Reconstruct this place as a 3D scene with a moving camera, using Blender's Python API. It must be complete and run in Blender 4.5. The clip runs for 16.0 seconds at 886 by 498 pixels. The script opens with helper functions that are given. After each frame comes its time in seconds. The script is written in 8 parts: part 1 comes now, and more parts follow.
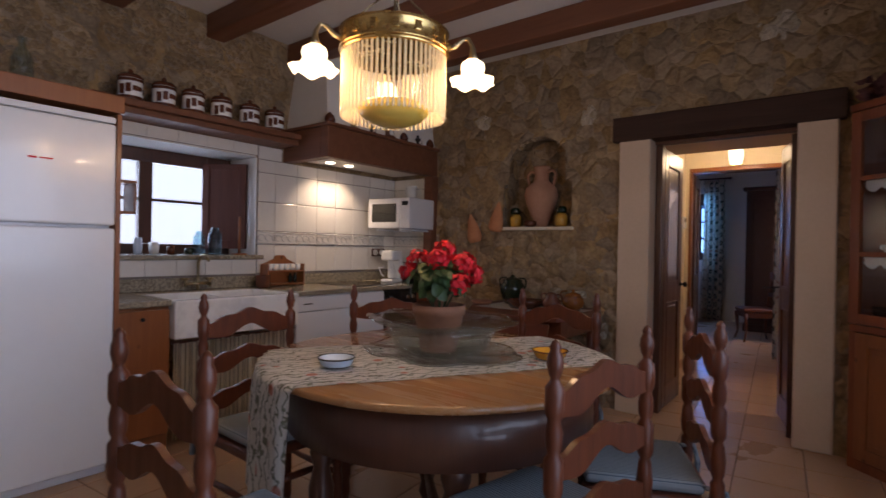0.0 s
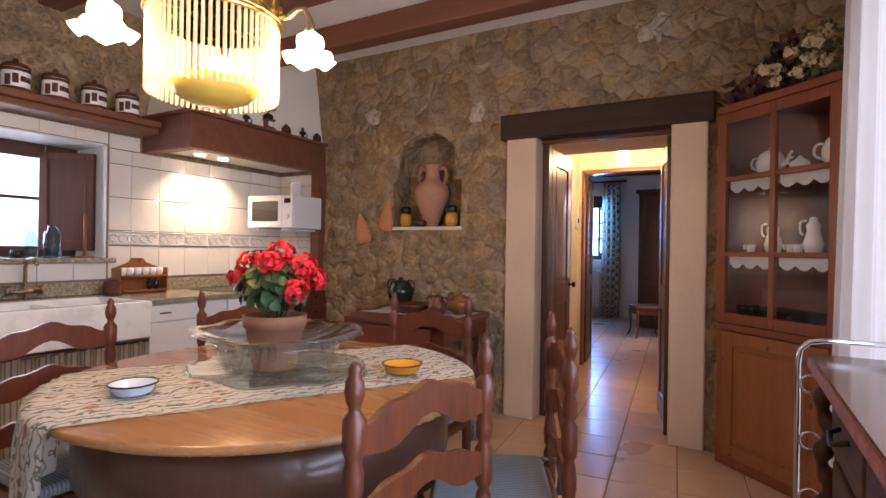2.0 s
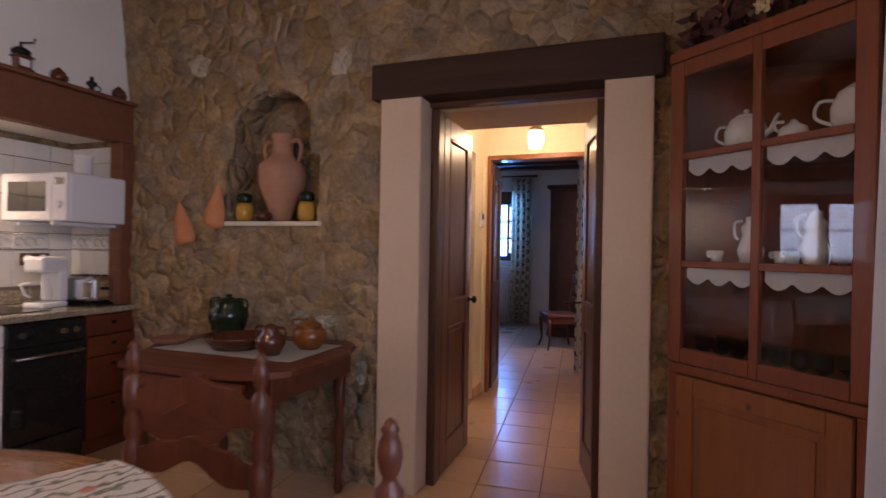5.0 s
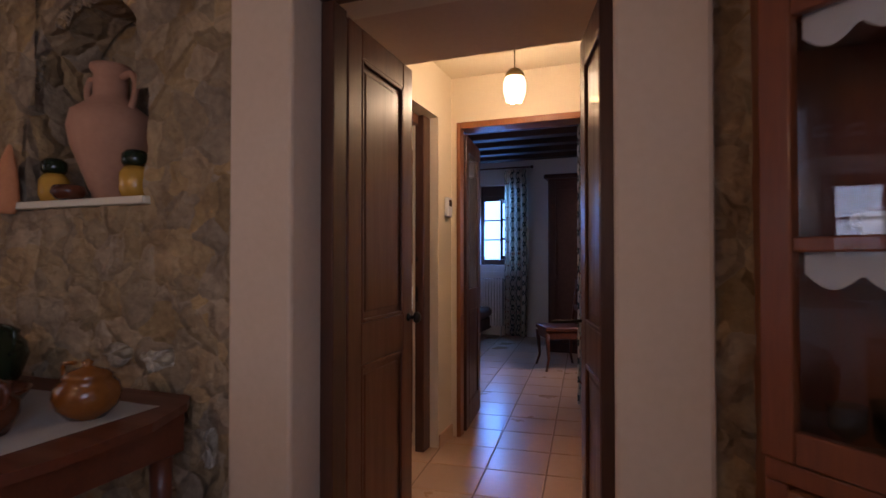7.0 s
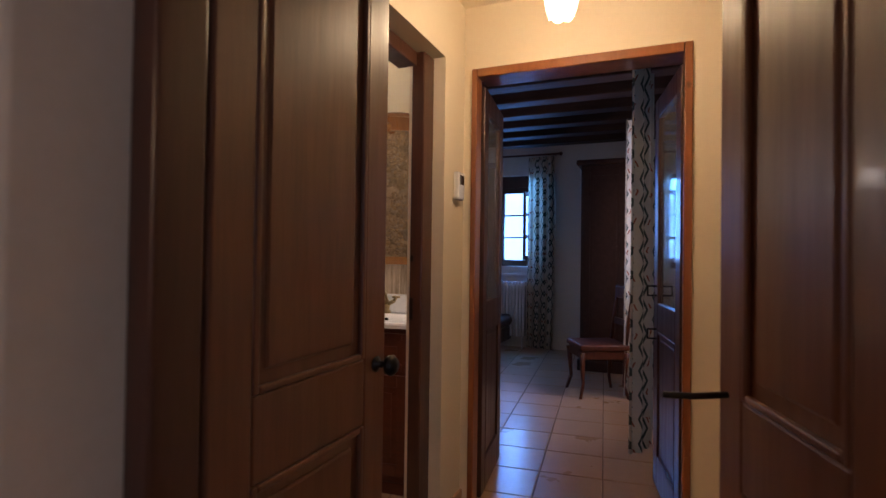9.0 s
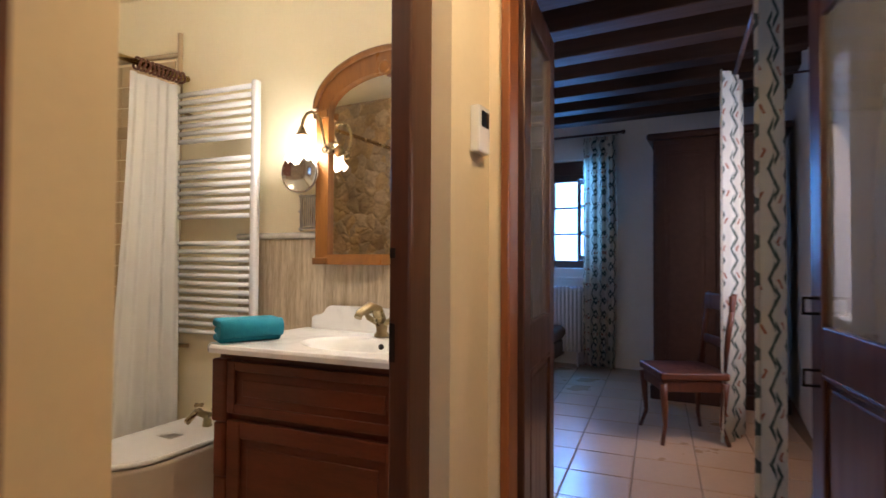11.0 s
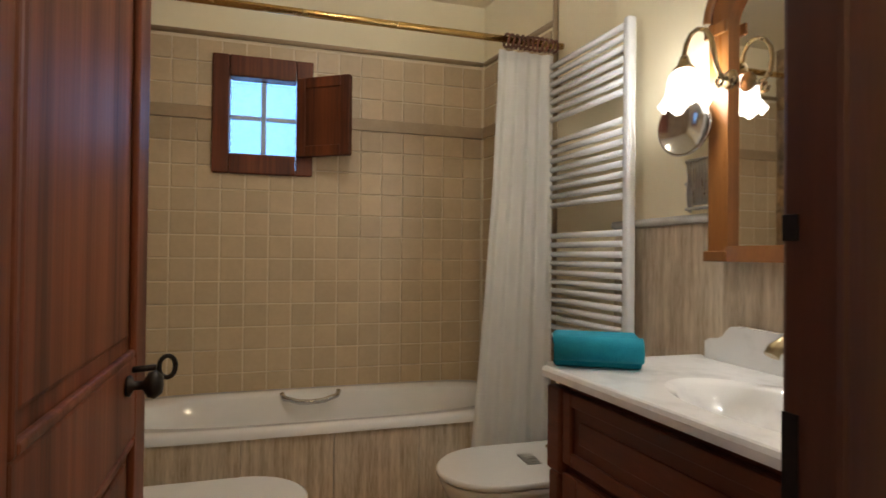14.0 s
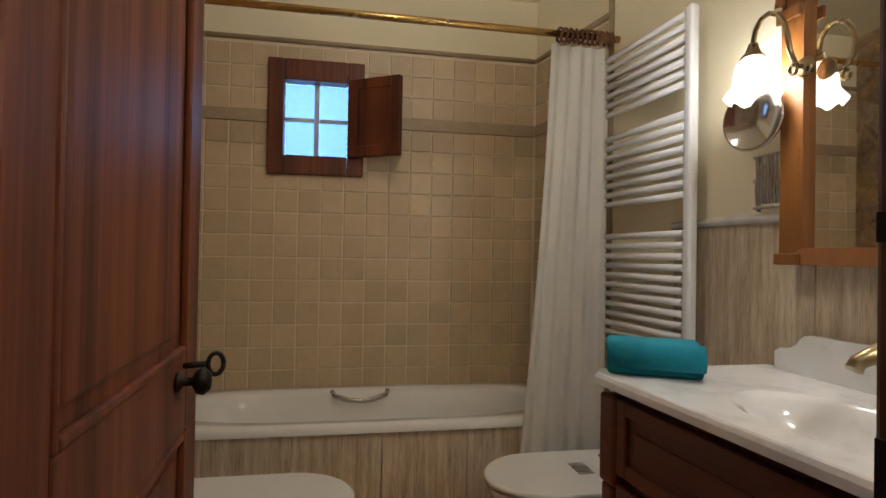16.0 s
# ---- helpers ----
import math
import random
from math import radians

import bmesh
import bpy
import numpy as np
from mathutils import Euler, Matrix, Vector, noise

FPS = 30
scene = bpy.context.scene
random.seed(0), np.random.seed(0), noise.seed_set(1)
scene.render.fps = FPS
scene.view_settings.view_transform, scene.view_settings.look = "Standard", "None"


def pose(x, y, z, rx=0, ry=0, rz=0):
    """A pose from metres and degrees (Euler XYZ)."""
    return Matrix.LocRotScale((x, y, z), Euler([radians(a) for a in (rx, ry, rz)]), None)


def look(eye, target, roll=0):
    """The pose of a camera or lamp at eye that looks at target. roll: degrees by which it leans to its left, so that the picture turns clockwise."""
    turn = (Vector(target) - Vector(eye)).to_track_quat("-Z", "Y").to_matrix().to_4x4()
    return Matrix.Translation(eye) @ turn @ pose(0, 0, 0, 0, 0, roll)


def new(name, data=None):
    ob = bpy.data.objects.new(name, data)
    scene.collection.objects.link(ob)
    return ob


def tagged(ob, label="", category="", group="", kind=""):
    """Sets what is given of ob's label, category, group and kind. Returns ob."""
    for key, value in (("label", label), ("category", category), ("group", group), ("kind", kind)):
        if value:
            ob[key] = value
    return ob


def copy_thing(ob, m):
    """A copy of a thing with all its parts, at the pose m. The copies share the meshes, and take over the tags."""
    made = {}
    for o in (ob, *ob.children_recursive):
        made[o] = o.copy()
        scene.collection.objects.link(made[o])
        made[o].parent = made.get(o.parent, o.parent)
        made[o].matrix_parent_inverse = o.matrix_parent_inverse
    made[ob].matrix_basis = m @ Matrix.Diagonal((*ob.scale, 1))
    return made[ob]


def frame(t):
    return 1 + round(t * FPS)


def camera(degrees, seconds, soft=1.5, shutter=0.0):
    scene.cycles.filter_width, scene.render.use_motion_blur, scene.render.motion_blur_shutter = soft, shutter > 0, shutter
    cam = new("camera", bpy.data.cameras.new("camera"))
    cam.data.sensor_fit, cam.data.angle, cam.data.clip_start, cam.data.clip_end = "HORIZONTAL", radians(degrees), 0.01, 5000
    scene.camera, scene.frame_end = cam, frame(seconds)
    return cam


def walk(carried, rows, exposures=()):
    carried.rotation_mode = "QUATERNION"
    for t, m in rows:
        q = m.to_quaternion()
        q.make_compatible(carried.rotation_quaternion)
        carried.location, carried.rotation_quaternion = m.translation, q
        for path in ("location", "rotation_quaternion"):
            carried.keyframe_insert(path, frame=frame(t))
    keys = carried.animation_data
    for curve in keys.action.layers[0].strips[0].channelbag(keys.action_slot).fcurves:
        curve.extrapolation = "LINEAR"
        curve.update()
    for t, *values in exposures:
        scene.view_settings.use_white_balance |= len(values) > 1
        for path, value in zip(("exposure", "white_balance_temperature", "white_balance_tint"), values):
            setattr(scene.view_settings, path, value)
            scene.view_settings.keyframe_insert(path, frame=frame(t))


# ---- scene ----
cam = camera(80.5, 16.0, shutter=0.5)
PATH = [
    (0, (0.392, -0.037, 1.242), (-0.841, 1.538, 1.237), 1.1),
    (0.5, (0.427, 0.018, 1.223), (-0.695, 1.673, 1.225), 1.0),
    (1, (0.464, 0.141, 1.222), (-0.584, 1.845, 1.226), 1.0),
    (1.5, (0.473, 0.233, 1.235), (-0.537, 1.96, 1.24), 0.9),
    (2, (0.486, 0.311, 1.248), (-0.495, 2.054, 1.251), 0.9),
    (2.5, (0.491, 0.38, 1.254), (-0.475, 2.131, 1.256), 0.9),
    (3, (0.44, 0.54, 1.256), (-0.475, 2.319, 1.261), 0.9),
    (3.5, (0.384, 0.719, 1.264), (-0.457, 2.534, 1.271), 1.0),
    (4, (0.327, 0.976, 1.266), (-0.455, 2.817, 1.274), 1.0),
    (4.5, (0.3, 1.228, 1.262), (-0.467, 3.075, 1.274), 1.1),
    (5, (0.234, 1.483, 1.292), (-0.448, 3.363, 1.293), 1.0),
    (5.2, (0.225, 1.596, 1.291), (-0.429, 3.486, 1.288), 0.9),
    (7.3, (0.12, 2.865, 1.22), (-0.601, 4.731, 1.255), -0.2),
    (7.5, (0.076, 2.964, 1.219), (-0.659, 4.823, 1.252), -0.1),
    (8, (-0.028, 3.183, 1.227), (-0.77, 5.04, 1.259), 0.2),
    (8.2, (-0.05, 3.275, 1.232), (-0.8, 5.129, 1.258), 0.4),
    (10.3, (-0.349, 4.349, 1.206), (-1.158, 6.178, 1.249), 0.5),
    (10.5, (-0.374, 4.453, 1.21), (-1.214, 6.267, 1.248), 0.4),
    (11, (-0.454, 4.658, 1.198), (-1.386, 6.427, 1.237), 0.3),
    (11.5, (-0.511, 4.854, 1.179), (-1.628, 6.512, 1.226), 0.0),
    (12, (-0.604, 5.002, 1.17), (-1.947, 6.484, 1.212), 0.3),
    (12.5, (-0.699, 5.132, 1.159), (-2.22, 6.429, 1.197), 0.3),
    (13, (-0.765, 5.199, 1.17), (-2.458, 6.263, 1.197), 0.4),
    (13.5, (-0.767, 5.253, 1.184), (-2.605, 6.041, 1.206), 0.4),
    (14, (-0.782, 5.294, 1.184), (-2.707, 5.838, 1.205), 0.6),
    (14.5, (-0.801, 5.304, 1.179), (-2.754, 5.734, 1.201), 0.7),
    (15, (-0.813, 5.313, 1.179), (-2.778, 5.687, 1.197), 0.8),
    (15.5, (-0.819, 5.316, 1.179), (-2.788, 5.669, 1.198), 0.9),
    (16, (-0.811, 5.312, 1.184), (-2.779, 5.664, 1.204), 1.0),
]
walk(cam, [(t, look(eye, target, roll)) for t, eye, target, roll in PATH],
     exposures=[(0.0, -1.4, 6600, 29), (0.5, -1.15, 7100, 33), (1.0, -0.75, 7200, 34), (1.5, -0.35, 7100, 32), (2.5, 0.0, 6900, 29), (3.5, -0.05, 6750, 28), (4.2, -0.4, 6650, 31), (5.0, -0.75, 6650, 35),
                (7.5, -1.4, 6450, 36), (8.2, -1.45, 6450, 34), (10.4, -0.7, 6400, 20), (11.0, -0.5, 6400, 18), (12.0, -0.4, 6250, 15), (13.0, -0.65, 6100, 14), (14.0, -1.12, 5900, 14), (16.0, -1.37, 5900, 14)])

# ---- light and sky ----
world = bpy.data.worlds.new("world")
scene.world = world
world.use_nodes = True
wn = world.node_tree.nodes
sky = wn.new("ShaderNodeTexSky")
sky.sky_type, sky.sun_disc = "NISHITA", False
sky.sun_elevation, sky.sun_rotation = radians(36), radians(194)
world.node_tree.links.new(sky.outputs[0], wn["Background"].inputs[0])
wn["Background"].inputs[1].default_value = 0.12
sun_data = bpy.data.lights.new("sun", "SUN")
sun_data.energy, sun_data.angle, sun_data.color = 2.0, radians(0.6), (1, 0.95, 0.87)
sun = new("sun", sun_data)
sun.matrix_world = look((-3, -12, 9), (0, 0, 0))


def area_light(name, eye, target, w, h, watts, colour):
    d = bpy.data.lights.new(name, "AREA")
    d.shape, d.size, d.size_y, d.energy, d.color = "RECTANGLE", w, h, watts, colour
    ob = new(name, d)
    ob.matrix_world = look(eye, target)
    return ob


def point_light(name, at, watts, colour, radius=0.04):
    d = bpy.data.lights.new(name, "POINT")
    d.energy, d.color, d.shadow_soft_size = watts, colour, radius
    ob = new(name, d)
    ob.location = at
    return ob


def spot_light(name, eye, target, watts, colour, angle):
    d = bpy.data.lights.new(name, "SPOT")
    d.energy, d.color, d.spot_size, d.spot_blend, d.shadow_soft_size = watts, colour, radians(angle), 0.8, 0.03
    ob = new(name, d)
    ob.matrix_world = look(eye, target)
    return ob


WARM, DAY = (1.0, 0.72, 0.40), (0.56, 0.77, 1.0)
area_light("kitchen_window_light", (-3.97, 1.75, 1.58), (-2.0, 1.9, 1.3), 0.9, 0.62, 16, DAY)
# daylight fill in an unseen southward widening of the opening, to reach the fridge
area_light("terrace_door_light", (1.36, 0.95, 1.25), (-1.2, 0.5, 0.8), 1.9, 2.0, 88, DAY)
area_light("bedroom_window_light", (-1.98, 10.86, 1.75), (-1.6, 8.0, 0.6), 0.44, 1.1, 62, (0.08, 0.36, 1.0))
# warm fill set in the side window, added to lift the bedroom walls
area_light("bedroom_side_light", (0.36, 8.1, 1.55), (-1.5, 8.3, 0.6), 0.75, 1.3, 30, (1.0, 0.80, 0.64))
area_light("bath_window_light", (-3.84, 5.13, 1.87), (-2.6, 5.13, 1.4), 0.28, 0.36, 3, (0.3, 0.6, 1.0))

# ---- helpers of this scene ----


def mat(name, col, col2=None, rough=0.5, metal=0.0, scale=6.0, fine=60.0, stretch=(1, 1, 1), bump=0.15, dist=0.004, amount=0.6, rvar=0.15, rnd=0.0, ramp=(0.35, 0.68), coat=0.0, spec=0.5, sss=0.0, trans=0.0, alpha=1.0, island=False):
    """A procedural surface: two colours mixed by coarse and fine grain, with varied gloss and relief."""
    m = bpy.data.materials.new(name)
    m.use_nodes = True
    nt = m.node_tree
    n, l = nt.nodes, nt.links
    b = n["Principled BSDF"]
    col2 = col2 or tuple(c * 0.72 for c in col)
    tc = n.new("ShaderNodeTexCoord")
    mp = n.new("ShaderNodeMapping")
    mp.inputs["Scale"].default_value = stretch
    l.new(tc.outputs["Object"], mp.inputs["Vector"])
    vec = mp.outputs[0]
    if rnd > 0:
        oi = n.new("ShaderNodeObjectInfo")
        sc = n.new("ShaderNodeVectorMath")
        sc.operation = "SCALE"
        sc.inputs[0].default_value = (31.0, 17.0, 23.0)
        l.new(oi.outputs["Random"], sc.inputs["Scale"])
        ad = n.new("ShaderNodeVectorMath")
        l.new(vec, ad.inputs[0])
        l.new(sc.outputs[0], ad.inputs[1])
        vec = ad.outputs[0]
    n1 = n.new("ShaderNodeTexNoise")
    n1.inputs["Scale"].default_value, n1.inputs["Detail"].default_value, n1.inputs["Roughness"].default_value = scale, 5, 0.6
    n2 = n.new("ShaderNodeTexNoise")
    n2.inputs["Scale"].default_value, n2.inputs["Detail"].default_value = fine, 3
    l.new(vec, n1.inputs["Vector"])
    l.new(vec, n2.inputs["Vector"])
    mix = n.new("ShaderNodeMix")
    mix.inputs[0].default_value = 0.35
    l.new(n1.outputs[0], mix.inputs[2])
    l.new(n2.outputs[0], mix.inputs[3])
    rp = n.new("ShaderNodeMapRange")
    rp.inputs[1].default_value, rp.inputs[2].default_value = ramp
    rp.inputs[3].default_value, rp.inputs[4].default_value = 0.0, amount
    l.new(mix.outputs[0], rp.inputs[0])
    cm = n.new("ShaderNodeMix")
    cm.data_type = "RGBA"
    cm.inputs[6].default_value, cm.inputs[7].default_value = (*col, 1), (*col2, 1)
    l.new(rp.outputs[0], cm.inputs[0])
    out = cm.outputs[2]
    if rnd > 0:
        hv = n.new("ShaderNodeHueSaturation")
        mr = n.new("ShaderNodeMapRange")
        mr.inputs[3].default_value, mr.inputs[4].default_value = 1 - rnd, 1 + rnd
        l.new(oi.outputs["Random"], mr.inputs[0])
        l.new(mr.outputs[0], hv.inputs["Value"])
        l.new(out, hv.inputs["Color"])
        out = hv.outputs[0]
    l.new(out, b.inputs["Base Color"])
    rr = n.new("ShaderNodeMapRange")
    rr.inputs[3].default_value, rr.inputs[4].default_value = max(0.02, rough - rvar), min(1, rough + rvar)
    l.new(n1.outputs[0], rr.inputs[0])
    l.new(rr.outputs[0], b.inputs["Roughness"])
    b.inputs["Metallic"].default_value = metal
    b.inputs["Coat Weight"].default_value = coat
    b.inputs["Specular IOR Level"].default_value = spec
    if sss:
        b.inputs["Subsurface Weight"].default_value = sss
        b.inputs["Subsurface Radius"].default_value = (0.02, 0.015, 0.01)
    b.inputs["Transmission Weight"].default_value = trans
    b.inputs["Alpha"].default_value = alpha
    if bump:
        bp = n.new("ShaderNodeBump")
        bp.inputs["Strength"].default_value, bp.inputs["Distance"].default_value = bump, dist
        l.new(mix.outputs[0], bp.inputs["Height"])
        l.new(bp.outputs[0], b.inputs["Normal"])
    return m


def glass(name, colour=(1, 1, 1), rough=0.02, gloss=0.55):
    """Thin clear glass: mostly see-through, glossier at grazing angles."""
    m = bpy.data.materials.new(name)
    m.use_nodes = True
    n, l = m.node_tree.nodes, m.node_tree.links
    n.remove(n["Principled BSDF"])
    t, g, mx, lw, pw, ma = (n.new(k) for k in ("ShaderNodeBsdfTransparent", "ShaderNodeBsdfGlossy", "ShaderNodeMixShader", "ShaderNodeLayerWeight", "ShaderNodeMath", "ShaderNodeMath"))
    t.inputs[0].default_value = (*colour, 1)
    g.inputs["Roughness"].default_value = rough
    lw.inputs[0].default_value = 0.5
    pw.operation, ma.operation = "POWER", "MULTIPLY_ADD"
    pw.inputs[1].default_value = 3.0
    ma.inputs[1].default_value, ma.inputs[2].default_value = gloss, 0.035
    l.new(lw.outputs["Facing"], pw.inputs[0])
    l.new(pw.outputs[0], ma.inputs[0])
    l.new(ma.outputs[0], mx.inputs[0])
    l.new(t.outputs[0], mx.inputs[1])
    l.new(g.outputs[0], mx.inputs[2])
    l.new(mx.outputs[0], n["Material Output"].inputs[0])
    return m


def glow(name, colour, strength):
    m = bpy.data.materials.new(name)
    m.use_nodes = True
    b = m.node_tree.nodes["Principled BSDF"]
    b.inputs["Base Color"].default_value = (*colour, 1)
    b.inputs["Emission Color"].default_value = (*colour, 1)
    b.inputs["Emission Strength"].default_value = strength
    return m


def box(bm, x0, x1, y0, y1, z0, z1, m=None):
    vs = [bm.verts.new((x, y, z)) for x in (x0, x1) for y in (y0, y1) for z in (z0, z1)]
    if m is not None:
        for v in vs:
            v.co = m @ v.co
    for f in ((0, 1, 3, 2), (4, 6, 7, 5), (0, 4, 5, 1), (2, 3, 7, 6), (0, 2, 6, 4), (1, 5, 7, 3)):
        bm.faces.new([vs[i] for i in f])
    return vs


def rbox(bm, x0, x1, y0, y1, z0, z1, r=0.006, m=None, seg=2):
    """A box with rounded edges."""
    t = bmesh.new()
    box(t, x0, x1, y0, y1, z0, z1)
    bmesh.ops.recalc_face_normals(t, faces=t.faces)
    bmesh.ops.bevel(t, geom=t.edges[:], offset=min(r, 0.45 * min(x1 - x0, y1 - y0, z1 - z0)), segments=seg, affect="EDGES", profile=0.5)
    add(bm, t, m)


def add(bm, t, m=None):
    """Adds the faces of t, which it uses up, to bm."""
    vs = [bm.verts.new(m @ v.co if m is not None else v.co) for v in t.verts]
    t.verts.index_update()
    for f in t.faces:
        nf = bm.faces.new([vs[v.index] for v in f.verts])
        nf.smooth = f.smooth
    t.free()


def lathe(bm, prof, at=(0, 0, 0), n=20, m=None, sx=1.0, sy=1.0, smooth=True):
    """A body of revolution about z; prof is rows of (radius, height)."""
    rings = []
    for r, z in prof:
        ring = []
        for i in range(n):
            a = 2 * math.pi * i / n
            p = Vector((at[0] + sx * r * math.cos(a), at[1] + sy * r * math.sin(a), at[2] + z))
            ring.append(bm.verts.new(m @ p if m is not None else p))
        rings.append(ring)
    for a, b in zip(rings, rings[1:]):
        for i in range(n):
            f = bm.faces.new((a[i], a[(i + 1) % n], b[(i + 1) % n], b[i]))
            f.smooth = smooth
    for ring, r in ((rings[0], prof[0][0]), (rings[-1], prof[-1][0])):
        if r > 0.0005:
            bm.faces.new(ring if ring is rings[-1] else ring[::-1])
    return rings


def tube(bm, pts, r, n=10, m=None):
    """A round bar along a line of points; r is one radius or one for each point."""
    pts = [Vector(p) for p in pts]
    rs = r if isinstance(r, (list, tuple)) else [r] * len(pts)
    rings = []
    side = None
    for i, p in enumerate(pts):
        d = (pts[min(i + 1, len(pts) - 1)] - pts[max(i - 1, 0)]).normalized()
        if side is None:
            side = d.orthogonal().normalized()
        side = (side - d * side.dot(d)).normalized()
        up = d.cross(side)
        ring = []
        for k in range(n):
            a = 2 * math.pi * k / n
            q = p + rs[i] * (math.cos(a) * side + math.sin(a) * up)
            ring.append(bm.verts.new(m @ q if m is not None else q))
        rings.append(ring)
    for a, b in zip(rings, rings[1:]):
        for k in range(n):
            f = bm.faces.new((a[k], a[(k + 1) % n], b[(k + 1) % n], b[k]))
            f.smooth = True
    bm.faces.new(rings[0][::-1])
    bm.faces.new(rings[-1])


def bend(pts, k=5):
    """A smooth curve through the points."""
    p = [Vector(q) for q in pts]
    p = [2 * p[0] - p[1]] + p + [2 * p[-1] - p[-2]]
    out = []
    for a, b, c, d in zip(p, p[1:], p[2:], p[3:]):
        for i in range(k):
            t = i / k
            out.append(0.5 * (2 * b + (c - a) * t + (2 * a - 5 * b + 4 * c - d) * t * t + (3 * b - a - 3 * c + d) * t ** 3))
    return out + [p[-2]]


def slab(bm, outline, t, m=None, axis="z"):
    """A flat plate: a closed outline of (u, v), t thick. axis z: u, v are x, y; axis y: u, v are x, z and it grows along y."""
    def put(u, v, w):
        p = Vector((u, v, w)) if axis == "z" else Vector((u, w, v)) if axis == "y" else Vector((w, u, v))
        return m @ p if m is not None else p
    a = [bm.verts.new(put(u, v, 0)) for u, v in outline]
    b = [bm.verts.new(put(u, v, t)) for u, v in outline]
    k = len(outline)
    bm.faces.new(a[::-1])
    bm.faces.new(b)
    for i in range(k):
        bm.faces.new((a[i], a[(i + 1) % k], b[(i + 1) % k], b[i]))


def sheet(bm, fn, nu, nv, thick=0.0, m=None):
    """A curved sheet: fn(u, v), with u and v from 0 to 1, gives its points."""
    def side(off):
        g = []
        for i in range(nu + 1):
            row = []
            for j in range(nv + 1):
                p = Vector(fn(i / nu, j / nv)) + Vector(off)
                row.append(bm.verts.new(m @ p if m is not None else p))
            g.append(row)
        for i in range(nu):
            for j in range(nv):
                f = bm.faces.new((g[i][j], g[i + 1][j], g[i + 1][j + 1], g[i][j + 1]))
                f.smooth = True
    side((0, 0, 0))


def mesh_of(name, bm, material):
    bmesh.ops.recalc_face_normals(bm, faces=bm.faces)
    me = bpy.data.meshes.new(name)
    bm.to_mesh(me)
    bm.free()
    me.materials.append(material)
    return me


def part(name, bm, material, parent=None, label=""):
    ob = new(name, mesh_of(name, bm, material))
    if parent is not None:
        ob.parent = parent
    return tagged(ob, label=label)


def thing(name, label, category, at=(0, 0, 0), turn=0, group="", kind=""):
    ob = new(name)
    ob.empty_display_size = 0.05
    ob.matrix_world = pose(*at, 0, 0, turn)
    return tagged(ob, label, category, group, kind)


def solid(name, bm, material, label, category="", group="", kind=""):
    return tagged(part(name, bm, material), label, category, group, kind)


def structure(name, bm, material, label=""):
    return tagged(part(name, bm, material), label or name.replace("_", " "), name.split("_")[0], kind="structure")


def seg_box(bm, p, q, half, z0, z1, r=0.004):
    """An upright board from p to q in plan, 2 * half thick."""
    d = Vector((q[0] - p[0], q[1] - p[1]))
    a = math.degrees(math.atan2(d.y, d.x))
    rbox(bm, 0, d.length, -half, half, z0, z1, r, pose(p[0], p[1], 0, 0, 0, a))


# ---- materials ----
M_plaster = mat("cream_plaster", (0.70, 0.525, 0.375), (0.61, 0.445, 0.305), 0.85, scale=2.2, fine=40, bump=0.12, amount=0.7)
M_white = mat("white_plaster", (0.80, 0.76, 0.70), (0.71, 0.66, 0.60), 0.85, scale=2.5, fine=45, bump=0.12)
M_bathplaster = mat("pale_yellow_plaster", (0.88, 0.81, 0.60), (0.83, 0.75, 0.53), 0.8, scale=2.0, fine=50, bump=0.08)
M_hallplaster = mat("hall_plaster", (0.80, 0.695, 0.525), (0.74, 0.625, 0.46), 0.82, scale=2.0, fine=50, bump=0.10)


